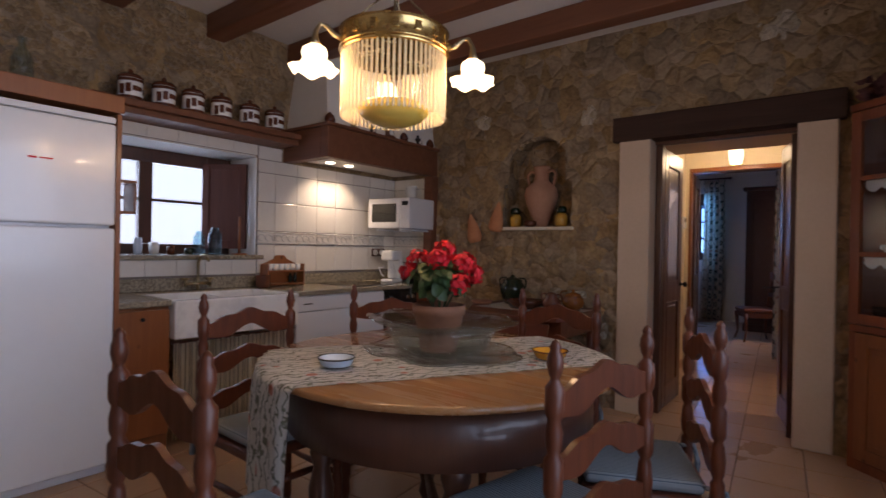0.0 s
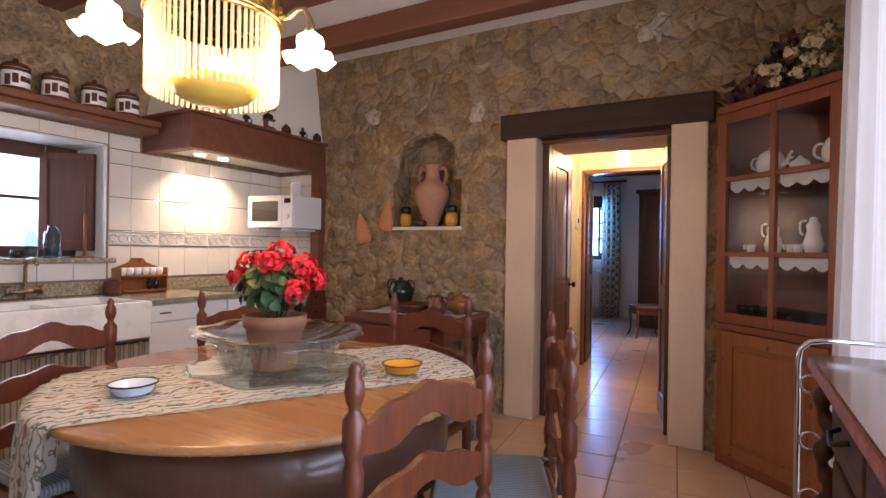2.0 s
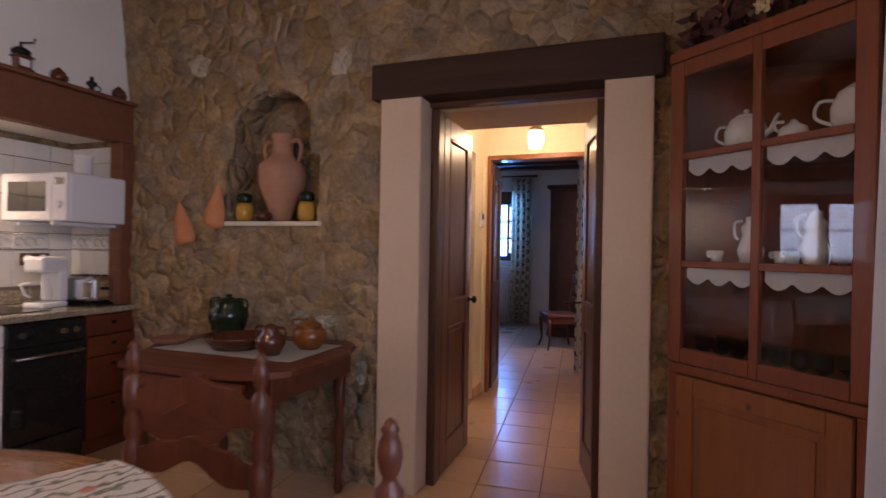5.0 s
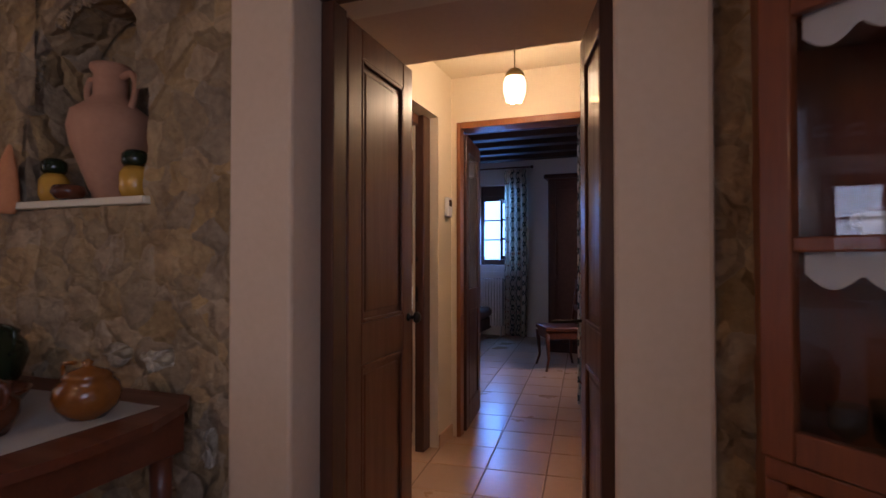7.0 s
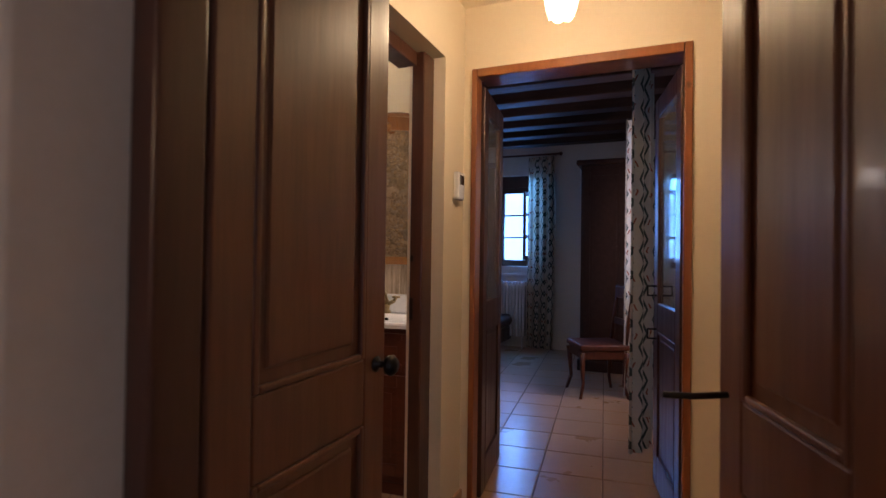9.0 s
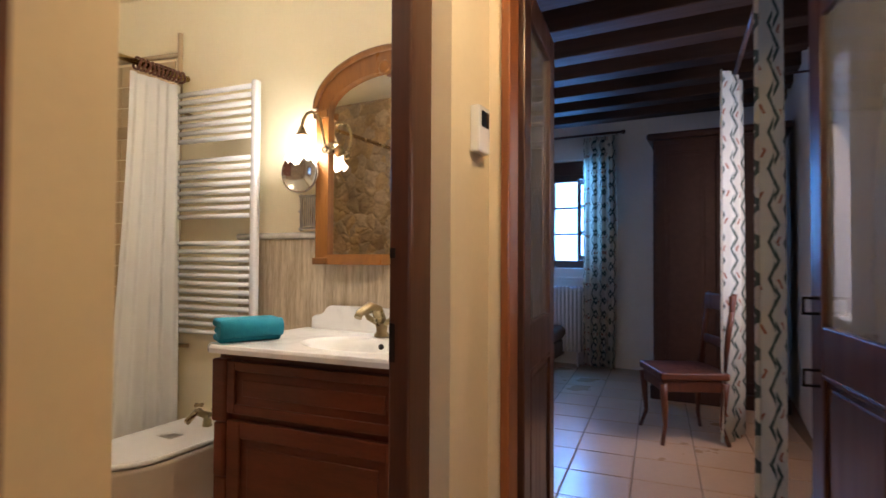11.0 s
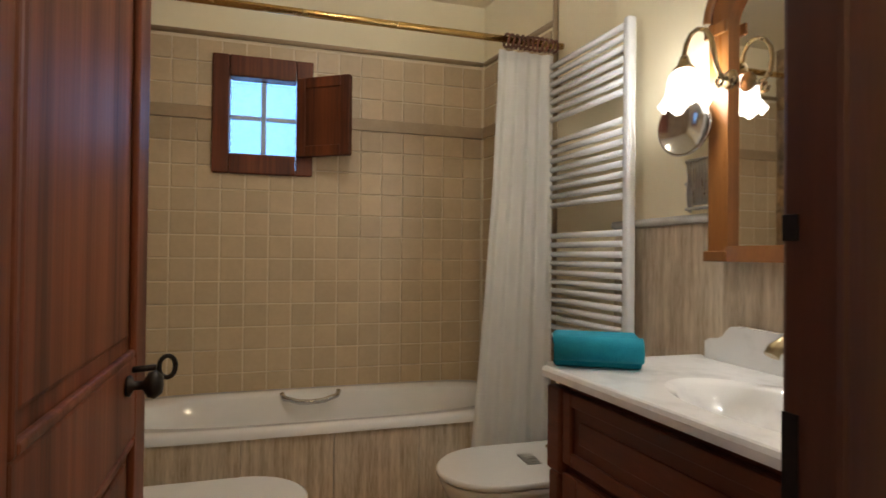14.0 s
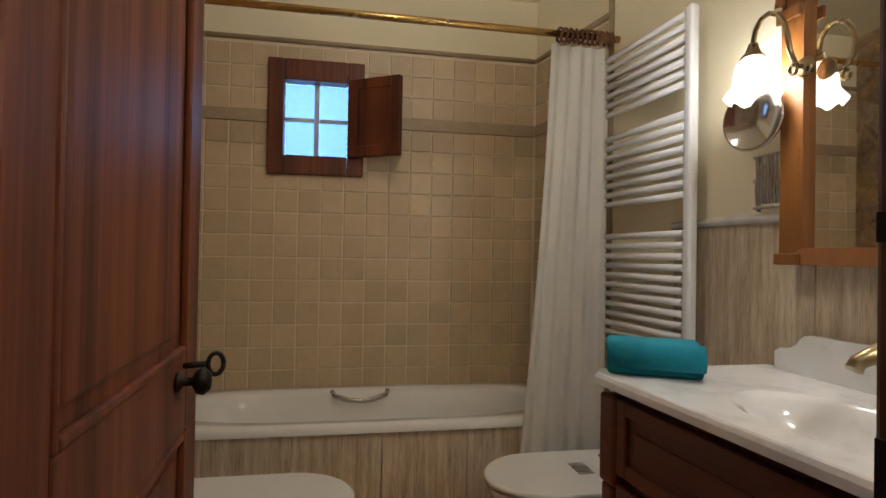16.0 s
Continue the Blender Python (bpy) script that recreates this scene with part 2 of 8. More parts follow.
def rubble(name, light, dark, size, rnd):
    """Rubble set in lime mortar: uneven cells with rough, grainy relief."""
    m = mat(name, light, dark, 0.93, scale=7, fine=38, bump=0.7, dist=0.02, amount=0.95, rnd=rnd, ramp=(0.38, 0.62))
    n, l = m.node_tree.nodes, m.node_tree.links
    b = n["Principled BSDF"]
    tc = n.new("ShaderNodeTexCoord")
    nz = n.new("ShaderNodeTexNoise")
    nz.inputs["Scale"].default_value, nz.inputs["Detail"].default_value = 5.0, 4
    mv = n.new("ShaderNodeMix")
    mv.data_type, mv.blend_type = "RGBA", "ADD"
    mv.inputs[0].default_value = 0.16
    l.new(tc.outputs["Object"], nz.inputs[0])
    l.new(tc.outputs["Object"], mv.inputs[6])
    l.new(nz.outputs["Color"], mv.inputs[7])
    vo = n.new("ShaderNodeTexVoronoi")
    vo.feature = "F1"
    vo.inputs["Scale"].default_value, vo.inputs["Randomness"].default_value = size, 1.0
    l.new(mv.outputs[2], vo.inputs["Vector"])
    ed = n.new("ShaderNodeTexVoronoi")
    ed.feature = "DISTANCE_TO_EDGE"
    ed.inputs["Scale"].default_value = size
    l.new(mv.outputs[2], ed.inputs["Vector"])
    er = n.new("ShaderNodeMapRange")
    er.inputs[1].default_value, er.inputs[2].default_value = 0.02, 0.22
    l.new(ed.outputs["Distance"], er.inputs[0])
    sep = n.new("ShaderNodeSeparateColor")
    l.new(vo.outputs["Color"], sep.inputs[0])
    vr = n.new("ShaderNodeMapRange")
    vr.inputs[3].default_value, vr.inputs[4].default_value = 0.78, 1.2
    l.new(sep.outputs[0], vr.inputs[0])
    hs = n.new("ShaderNodeHueSaturation")
    sr = n.new("ShaderNodeMapRange")
    sr.inputs[3].default_value, sr.inputs[4].default_value = 0.85, 1.2
    l.new(sep.outputs[1], sr.inputs[0])
    l.new(sr.outputs[0], hs.inputs["Saturation"])
    l.new(vr.outputs[0], hs.inputs["Value"])
    old = b.inputs["Base Color"].links[0].from_socket
    l.new(old, hs.inputs["Color"])
    l.new(hs.outputs[0], b.inputs["Base Color"])
    bp = n.new("ShaderNodeBump")
    bp.inputs["Strength"].default_value, bp.inputs["Distance"].default_value = 0.6, 0.03
    l.new(er.outputs[0], bp.inputs["Height"])
    l.new(b.inputs["Normal"].links[0].from_socket, bp.inputs["Normal"])
    l.new(bp.outputs[0], b.inputs["Normal"])
    return m


M_mortar = rubble("rubble_masonry", (0.40, 0.280, 0.160), (0.225, 0.148, 0.085), 9.0, 0.0)
M_stone = rubble("rubble_stone", (0.43, 0.305, 0.182), (0.24, 0.162, 0.097), 7.0, 0.15)
M_palestone = rubble("pale_limestone", (0.62, 0.53, 0.40), (0.44, 0.35, 0.25), 3.0, 0.1)
M_beam = mat("stained_beam", (0.20, 0.075, 0.035), (0.11, 0.038, 0.018), 0.55, scale=3, fine=14, stretch=(0.4, 6, 6), bump=0.3)
M_antique = mat("antique_walnut", (0.060, 0.022, 0.014), (0.028, 0.011, 0.008), 0.55, scale=3, fine=14, stretch=(7, 0.6, 7), bump=0.3, spec=0.3)
M_dark = mat("dark_lintel_wood", (0.062, 0.028, 0.017), (0.026, 0.012, 0.008), 0.65, scale=3, fine=14, stretch=(0.5, 7, 7), bump=0.6, spec=0.3)
M_door = mat("door_wood", (0.155, 0.052, 0.022), (0.07, 0.022, 0.011), 0.38, scale=3.2, fine=16, stretch=(9, 9, 0.7), bump=0.18, coat=0.25)
M_doordark = mat("dark_door_wood", (0.085, 0.030, 0.016), (0.04, 0.014, 0.009), 0.36, scale=3.2, fine=16, stretch=(9, 9, 0.7), bump=0.15, coat=0.25)
M_pine = mat("honey_pine", (0.31, 0.105, 0.032), (0.18, 0.052, 0.017), 0.36, scale=2.6, fine=15, stretch=(8, 8, 0.6), bump=0.12, coat=0.2)


def knots(m, dark, scale, size):
    """Scattered round knots in a board's grain."""
    n, l = m.node_tree.nodes, m.node_tree.links
    b = n["Principled BSDF"]
    tc, mp, v, rg, mx_ = (n.new(k) for k in ("ShaderNodeTexCoord", "ShaderNodeMapping", "ShaderNodeTexVoronoi", "ShaderNodeMapRange", "ShaderNodeMix"))
    mp.inputs["Scale"].default_value = (1, 1, 0.7)
    v.inputs["Scale"].default_value = scale
    l.new(tc.outputs["Object"], mp.inputs[0])
    l.new(mp.outputs[0], v.inputs["Vector"])
    rg.inputs[1].default_value, rg.inputs[2].default_value, rg.inputs[3].default_value, rg.inputs[4].default_value = size * 0.4, size, 0.85, 0.0
    l.new(v.outputs["Distance"], rg.inputs[0])
    mx_.data_type = "RGBA"
    l.new(rg.outputs[0], mx_.inputs[0])
    l.new(b.inputs["Base Color"].links[0].from_socket, mx_.inputs[6])
    mx_.inputs[7].default_value = (*dark, 1)
    l.new(mx_.outputs[2], b.inputs["Base Color"])


knots(M_pine, (0.07, 0.018, 0.006), 9.0, 0.13)
M_table = mat("table_wood", (0.36, 0.165, 0.060), (0.23, 0.095, 0.033), 0.26, scale=2.6, fine=15, stretch=(0.6, 8, 8), bump=0.08, coat=0.4)
M_chair = mat("chair_wood", (0.130, 0.034, 0.013), (0.060, 0.016, 0.008), 0.40, scale=3.5, fine=20, stretch=(7, 7, 0.9), bump=0.2, coat=0.08, amount=0.9, spec=0.35)
M_cupboard = mat("cherry_cupboard", (0.26, 0.068, 0.020), (0.13, 0.030, 0.010), 0.42, scale=3, fine=16, stretch=(8, 8, 0.7), bump=0.12, coat=0.2)
M_terra = mat("terracotta_floor", (0.60, 0.385, 0.235), (0.50, 0.295, 0.17), 0.30, scale=2.2, fine=26, bump=0.05, amount=0.75, rnd=0.07, rvar=0.08, coat=0.12, ramp=(0.25, 0.75))
M_grout = mat("floor_grout", (0.30, 0.19, 0.12), (0.20, 0.12, 0.075), 0.9, scale=20, fine=80, bump=0.4)
M_pot = mat("terracotta", (0.25, 0.105, 0.055), (0.17, 0.068, 0.036), 0.8, scale=8, fine=50, bump=0.2)
M_amph = mat("amphora_clay", (0.50, 0.255, 0.155), (0.36, 0.165, 0.095), 0.85, scale=6, fine=45, bump=0.25)
M_tile = mat("white_wall_tile", (0.77, 0.74, 0.69), (0.68, 0.64, 0.59), 0.16, scale=3, fine=30, bump=0.03, rnd=0.03, rvar=0.06)
M_tilegrout = mat("tile_grout", (0.22, 0.19, 0.17), (0.15, 0.13, 0.115), 0.9, scale=20, fine=90)
M_trav = mat("travertine_tile", (0.60, 0.47, 0.30), (0.47, 0.355, 0.215), 0.42, scale=9, fine=45, stretch=(1, 3, 1), bump=0.2, rnd=0.09)
M_travgrout = mat("travertine_grout", (0.76, 0.67, 0.51), (0.68, 0.58, 0.43), 0.9, scale=20, fine=90)
M_travslab = mat("travertine_slab", (0.72, 0.62, 0.48), (0.36, 0.27, 0.165), 0.35, scale=5.5, fine=34, stretch=(9, 9, 0.7), bump=0.25, amount=1.0, ramp=(0.38, 0.66))
M_marble = mat("white_marble", (0.86, 0.86, 0.85), (0.66, 0.66, 0.66), 0.12, scale=3.5, fine=14, bump=0.0, rvar=0.04, ramp=(0.48, 0.66), amount=0.8)
M_granite = mat("granite", (0.40, 0.345, 0.255), (0.16, 0.135, 0.10), 0.2, scale=60, fine=160, bump=0.03, ramp=(0.42, 0.58), amount=0.9)
M_enamel = mat("white_enamel", (0.80, 0.81, 0.83), (0.76, 0.77, 0.79), 0.22, scale=2, fine=20, bump=0.0, rvar=0.05, coat=0.3)
M_ceramic = mat("white_ceramic", (0.83, 0.82, 0.80), (0.78, 0.77, 0.74), 0.1, scale=2, fine=20, bump=0.0, rvar=0.03, coat=0.4)
M_chrome = mat("chrome", (0.75, 0.75, 0.76), (0.6, 0.6, 0.62), 0.12, 1.0, scale=8, bump=0.0, rvar=0.05)
M_steel = mat("brushed_steel", (0.55, 0.53, 0.50), (0.42, 0.40, 0.38), 0.3, 1.0, scale=4, fine=40, stretch=(30, 1, 1), bump=0.05)
M_brass = mat("brass", (0.75, 0.52, 0.20), (0.45, 0.29, 0.10), 0.25, 1.0, scale=14, fine=60, bump=0.1)
M_oldbrass = mat("old_brass", (0.42, 0.33, 0.19), (0.24, 0.18, 0.10), 0.3, 1.0, scale=14, fine=60, bump=0.1)
M_iron = mat("dark_iron", (0.035, 0.03, 0.027), (0.02, 0.017, 0.015), 0.45, 0.8, scale=20, fine=80, bump=0.2)
M_black = mat("black_glass", (0.012, 0.012, 0.013), (0.02, 0.02, 0.02), 0.08, scale=4, bump=0.0, rvar=0.03)
M_curtain = mat("white_curtain", (0.88, 0.86, 0.80), (0.83, 0.80, 0.74), 0.9, scale=9, fine=200, bump=0.15, sss=0.0)
M_lace = mat("white_lace", (0.85, 0.86, 0.88), (0.78, 0.80, 0.83), 0.9, scale=20, fine=260, bump=0.2)
M_towel = mat("turquoise_towel", (0.006, 0.25, 0.36), (0.004, 0.15, 0.24), 0.95, scale=30, fine=300, bump=0.8, dist=0.006)
M_green = mat("green_glaze", (0.010, 0.020, 0.010), (0.028, 0.030, 0.012), 0.12, scale=8, fine=40, bump=0.05)
M_brown = mat("brown_glaze", (0.12, 0.035, 0.016), (0.06, 0.018, 0.01), 0.12, scale=8, fine=40, bump=0.05)
M_yellow = mat("yellow_glaze", (0.60, 0.33, 0.05), (0.45, 0.2, 0.03), 0.15, scale=8, fine=40, bump=0.03)
M_orange = mat("orange_glaze", (0.70, 0.33, 0.03), (0.55, 0.22, 0.02), 0.15, scale=8, fine=40, bump=0.03)
M_blue = mat("pale_blue_glaze", (0.56, 0.65, 0.76), (0.46, 0.56, 0.70), 0.15, scale=8, fine=40, bump=0.02)
M_leaf = mat("geranium_leaf", (0.030, 0.070, 0.016), (0.010, 0.028, 0.008), 0.5, scale=30, fine=120, bump=0.2, rnd=0.0)
M_petal = mat("red_petal", (0.72, 0.008, 0.018), (0.50, 0.004, 0.012), 0.6, scale=25, fine=120, bump=0.2)
M_mirror = mat("mirror", (0.88, 0.88, 0.86), (0.86, 0.86, 0.84), 0.02, 1.0, scale=1, bump=0.0, rvar=0.0)
M_glass = glass("clear_glass")
M_rod = mat("chandelier_rod_glass", (0.86, 0.74, 0.48), (0.78, 0.64, 0.38), 0.12, scale=40, bump=0.0, alpha=0.5, coat=0.6)
M_shell = mat("orange_clay", (0.62, 0.26, 0.12), (0.45, 0.17, 0.07), 0.85, scale=12, fine=60, bump=0.5)
M_greenglass = glass("green_glass", (0.955, 0.985, 0.975), 0.06, 0.9)
M_bottle = glass("bottle_glass", (0.75, 0.85, 0.88), 0.03)
M_darkbottle = mat("dark_bottle", (0.01, 0.014, 0.01), (0.02, 0.03, 0.02), 0.08, scale=3, bump=0)
M_shade = glow("lit_glass_shade", (1.0, 0.83, 0.50), 9.0)
M_halogen = glow("lit_halogen", (1.0, 0.86, 0.6), 14.0)
M_dish = mat("amber_glass_dish", (0.72, 0.50, 0.10), (0.62, 0.40, 0.06), 0.25, scale=6, fine=30, bump=0.02)
M_backdrop = glow("bright_outdoors", (0.72, 0.87, 1.0), 2.8)
M_skyblue = glow("blue_outdoors", (0.26, 0.55, 1.0), 7.0)

M_bathdoor = mat("pine_door", (0.190, 0.050, 0.016), (0.055, 0.014, 0.006), 0.5, scale=1.7, fine=9, stretch=(10, 10, 0.30), bump=0.4, coat=0.0, amount=0.95, spec=0.35, ramp=(0.37, 0.63))
M_shutter = mat("shutter_wood", (0.115, 0.040, 0.026), (0.055, 0.019, 0.013), 0.55, scale=3, fine=14, stretch=(8, 8, 0.6), bump=0.2, spec=0.3)
M_vanity = mat("washstand_wood", (0.155, 0.036, 0.014), (0.080, 0.019, 0.008), 0.4, scale=2.2, fine=16, stretch=(1.2, 8, 8), bump=0.15, coat=0.1, amount=0.8, ramp=(0.32, 0.68))
M_mirrorwood = mat("honey_mirror_wood", (0.24, 0.095, 0.022), (0.13, 0.046, 0.012), 0.32, scale=3, fine=16, stretch=(8, 8, 0.7), bump=0.1, coat=0.3)

# ---- structure ----
KX0, KX1, KY0, KY1, KH = -3.49, 1.12, -1.7, 4.06, 2.975
HX0, HX1, HY1, HH = -1.06, 0.42, 6.10, 2.46
BX0, BX1, BY0, BY1, BH = -3.64, -1.24, 4.50, 6.52, 2.62
RX0, RX1, RY0, RY1, RH = -3.4, 0.10, 6.25, 10.72, 2.86

# Floor slab under all rooms, with the joints' mortar on top
bm = bmesh.new()
box(bm, -4.3, 1.8, -2.0, 11.2, -0.25, -0.004)
floor = structure("floor", bm, M_grout, "terracotta tiled floor with narrow mortar joints")
bm = bmesh.new()
box(bm, KX0 - 0.6, KX1 + 0.6, KY0 - 0.2, KY1 + 0.3, KH, KH + 0.2)
structure("ceiling_kitchen", bm, M_white, "white plastered kitchen ceiling between wooden beams")
bm = bmesh.new()
box(bm, HX0 - 0.16, HX1 + 0.2, KY1 + 0.301, HY1 + 0.148, HH, HH + 0.2)
structure("ceiling_hall", bm, M_hallplaster, "cream plastered hall ceiling")
bm = bmesh.new()
box(bm, BX0 - 0.3, BX1 + 0.015, BY0 - 0.2, BY1 + 0.2, BH, BH + 0.2)
structure("ceiling_bathroom", bm, M_bathplaster, "cream plastered bathroom ceiling")
bm = bmesh.new()
box(bm, RX0 - 0.2, RX1 + 0.4, RY0 - 0.14, RY1 + 0.3, RH, RH + 0.2)
structure("ceiling_bedroom", bm, M_doordark, "dark boarded bedroom ceiling over beams")


def wall(name, material, label, boxes):
    bm = bmesh.new()
    for b in boxes:
        box(bm, *b)
    return structure(name, bm, material, label)


# kitchen: stone wall with the doorway, and its niche cut from smaller pieces
NX0, NX1, NZ0, NZ1 = -2.12, -1.46, 1.44, 2.26
wall_north = wall("wall_north", M_mortar, "rubble stone wall pointed with lime mortar", [
    (KX0 - 0.5, NX0, KY1, KY1 + 0.30, 0, KH), (NX0, NX1, KY1, KY1 + 0.30, 0, NZ0), (NX0, NX1, KY1, KY1 + 0.30, NZ1, KH),
    (NX0, NX1, KY1 + 0.26, KY1 + 0.30, NZ0, NZ1), (NX1, -1.05, KY1, KY1 + 0.30, 0, KH), (-1.05, 0.315, KY1, KY1 + 0.30, 2.28, KH), (0.315, KX1 + 0.5, KY1, KY1 + 0.30, 0, KH)])
WY0, WY1, WZ0, WZ1 = 1.12, 2.41, 1.15, 1.97
wall_west = wall("wall_west", M_mortar, "stone upper kitchen wall over a tiled splashback", [
    (KX0 - 0.5, KX0, KY0, WY0, 0, KH), (KX0 - 0.5, KX0, WY1, KY1, 0, KH), (KX0 - 0.5, KX0, WY0, WY1, 0, WZ0), (KX0 - 0.5, KX0, WY0, WY1, WZ1, KH)])
wall("wall_south", M_white, "plain white plastered wall behind the table", [(KX0 - 0.5, KX1 + 0.5, KY0 - 0.2, KY0, 0, KH)])
# opening widened south, out of view, to let the fill light in
wall("wall_east", M_white, "white plastered wall with a curtained terrace opening, widened out of view", [
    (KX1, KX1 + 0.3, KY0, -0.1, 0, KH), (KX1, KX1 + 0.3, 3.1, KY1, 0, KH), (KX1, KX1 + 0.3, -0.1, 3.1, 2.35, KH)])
# pillars of the doorway
for name, x0, x1 in (("wall_pillar_west", -1.05, -0.815), ("wall_pillar_east", 0.10, 0.315)):
    bm = bmesh.new()
    rbox(bm, x0, x1, 4.0, KY1 + 0.30, 0, 2.10, 0.012)
    structure(name, bm, M_plaster, "smooth cream plaster pillar beside the doorway")
bm = bmesh.new()
box(bm, -0.814, 0.099, 4.2, KY1 + 0.30, 2.09, 2.279)
structure("wall_over_door", bm, M_hallplaster, "cream plaster over the doorway")
bm = bmesh.new()
rbox(bm, HX0 + 0.001, HX1 - 0.001, KY1 + 0.303, 4.87, 2.10, HH - 0.002, 0.008)
structure("wall_hall_soffit", bm, M_plaster, "low plastered soffit behind the doorway")
# hall
wall("wall_hall_west", M_hallplaster, "cream plastered hall wall with the bathroom doorway", [
    (BX1, HX0, KY1 + 0.302, 5.01, 0, HH), (BX1, HX0, 5.85, HY1, 0, HH), (BX1, HX0, 5.01, 5.85, 2.13, HH)])
wall("wall_hall_east", M_hallplaster, "cream plastered hall wall", [(HX1, HX1 + 0.15, KY1 + 0.302, HY1, 0, HH)])
wall("wall_hall_north", M_hallplaster, "cream plastered wall round the bedroom doorway", [
    (BX1 + 0.02, -1.02, HY1 + 0.001, RY0, 0, RH), (-0.03, HX1 + 0.15, HY1 + 0.001, RY0, 0, RH), (-1.02, -0.03, HY1 + 0.001, RY0, 2.15, RH)])
# bathroom
wall("wall_bath_west", M_bathplaster, "cream bathroom wall above travertine tiles", [
    (BX0 - 0.3, BX0, BY0 - 0.2, 4.89, 0, BH), (BX0 - 0.3, BX0, 5.37, BY1 + 0.2, 0, BH), (BX0 - 0.3, BX0, 4.89, 5.37, 0, 1.59), (BX0 - 0.3, BX0, 4.89, 5.37, 2.18, BH)])
wall("wall_bath_south", M_mortar, "rubble stone bathroom wall", [(BX0, BX1, BY0 - 0.15, BY0, 0, BH)])
bm = bmesh.new()
slab(bm, [(BX0, 6.34), (-2.99, 6.47), (-2.6, BY1), (BX1 + 0.018, BY1), (BX1 + 0.018, BY1 + 0.2), (BX0, BY1 + 0.2)], BH)
structure("wall_bath_north", bm, M_bathplaster, "pale cream bathroom wall behind the washstand")
# bedroom
wall("wall_bedroom_north", M_white, "white bedroom wall with a small deep window", [
    (RX0, -2.24, RY1, RY1 + 0.3, 0, RH), (-1.73, RX1 + 0.3, RY1, RY1 + 0.3, 0, RH), (-2.24, -1.73, RY1, RY1 + 0.3, 0, 1.1), (-2.24, -1.73, RY1, RY1 + 0.3, 2.36, RH)])
wall("wall_bedroom_east", M_white, "white bedroom wall with a curtained window", [
    (RX1, RX1 + 0.3, RY0, 7.75, 0, RH), (RX1, RX1 + 0.3, 8.5, RY1, 0, RH), (RX1, RX1 + 0.3, 7.75, 8.5, 0, 0.9), (RX1, RX1 + 0.3, 7.75, 8.5, 2.25, RH)])
wall("wall_bedroom_west", M_white, "white bedroom wall", [(RX0 - 0.2, RX0, BY1 + 0.251, RY1 + 0.3, 0, RH)])
wall("wall_bedroom_south", M_white, "white bedroom wall", [(RX0 - 0.2, BX1 + 0.018, BY1 + 0.201, BY1 + 0.25, 0, RH)])
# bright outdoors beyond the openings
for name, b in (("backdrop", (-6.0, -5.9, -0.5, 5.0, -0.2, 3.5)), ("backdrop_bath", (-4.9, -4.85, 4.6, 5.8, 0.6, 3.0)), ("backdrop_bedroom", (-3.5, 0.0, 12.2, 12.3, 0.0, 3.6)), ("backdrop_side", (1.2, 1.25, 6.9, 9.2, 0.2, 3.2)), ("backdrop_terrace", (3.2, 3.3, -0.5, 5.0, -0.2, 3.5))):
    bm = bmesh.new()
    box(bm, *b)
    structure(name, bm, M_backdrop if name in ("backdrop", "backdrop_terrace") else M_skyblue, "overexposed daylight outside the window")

# doorway lintel and kitchen beams
bm = bmesh.new()
rbox(bm, -1.10, 0.355, 3.985, 4.2, 2.085, 2.275, 0.012)
structure("lintel", bm, M_dark, "dark rough wooden lintel beam over the doorway")
for y in (-0.92, -0.2, 0.52, 1.24, 1.96, 2.68, 3.40):
    bm = bmesh.new()
    rbox(bm, KX0 + 0.002, KX1 - 0.002, y, y + 0.15, 2.80, KH - 0.002, 0.012)
    structure("beam", bm, M_beam, "reddish-brown stained wooden ceiling beam")
for i in range(9):
    y = 6.55 + 0.46 * i
    bm = bmesh.new()
    rbox(bm, RX0 + 0.002, RX1 - 0.002, y, y + 0.17, 2.66, RH - 0.002, 0.01)
    structure("beam", bm, M_dark, "dark wooden bedroom ceiling beam")

# ---- kitchen: doors, fittings and furniture ----


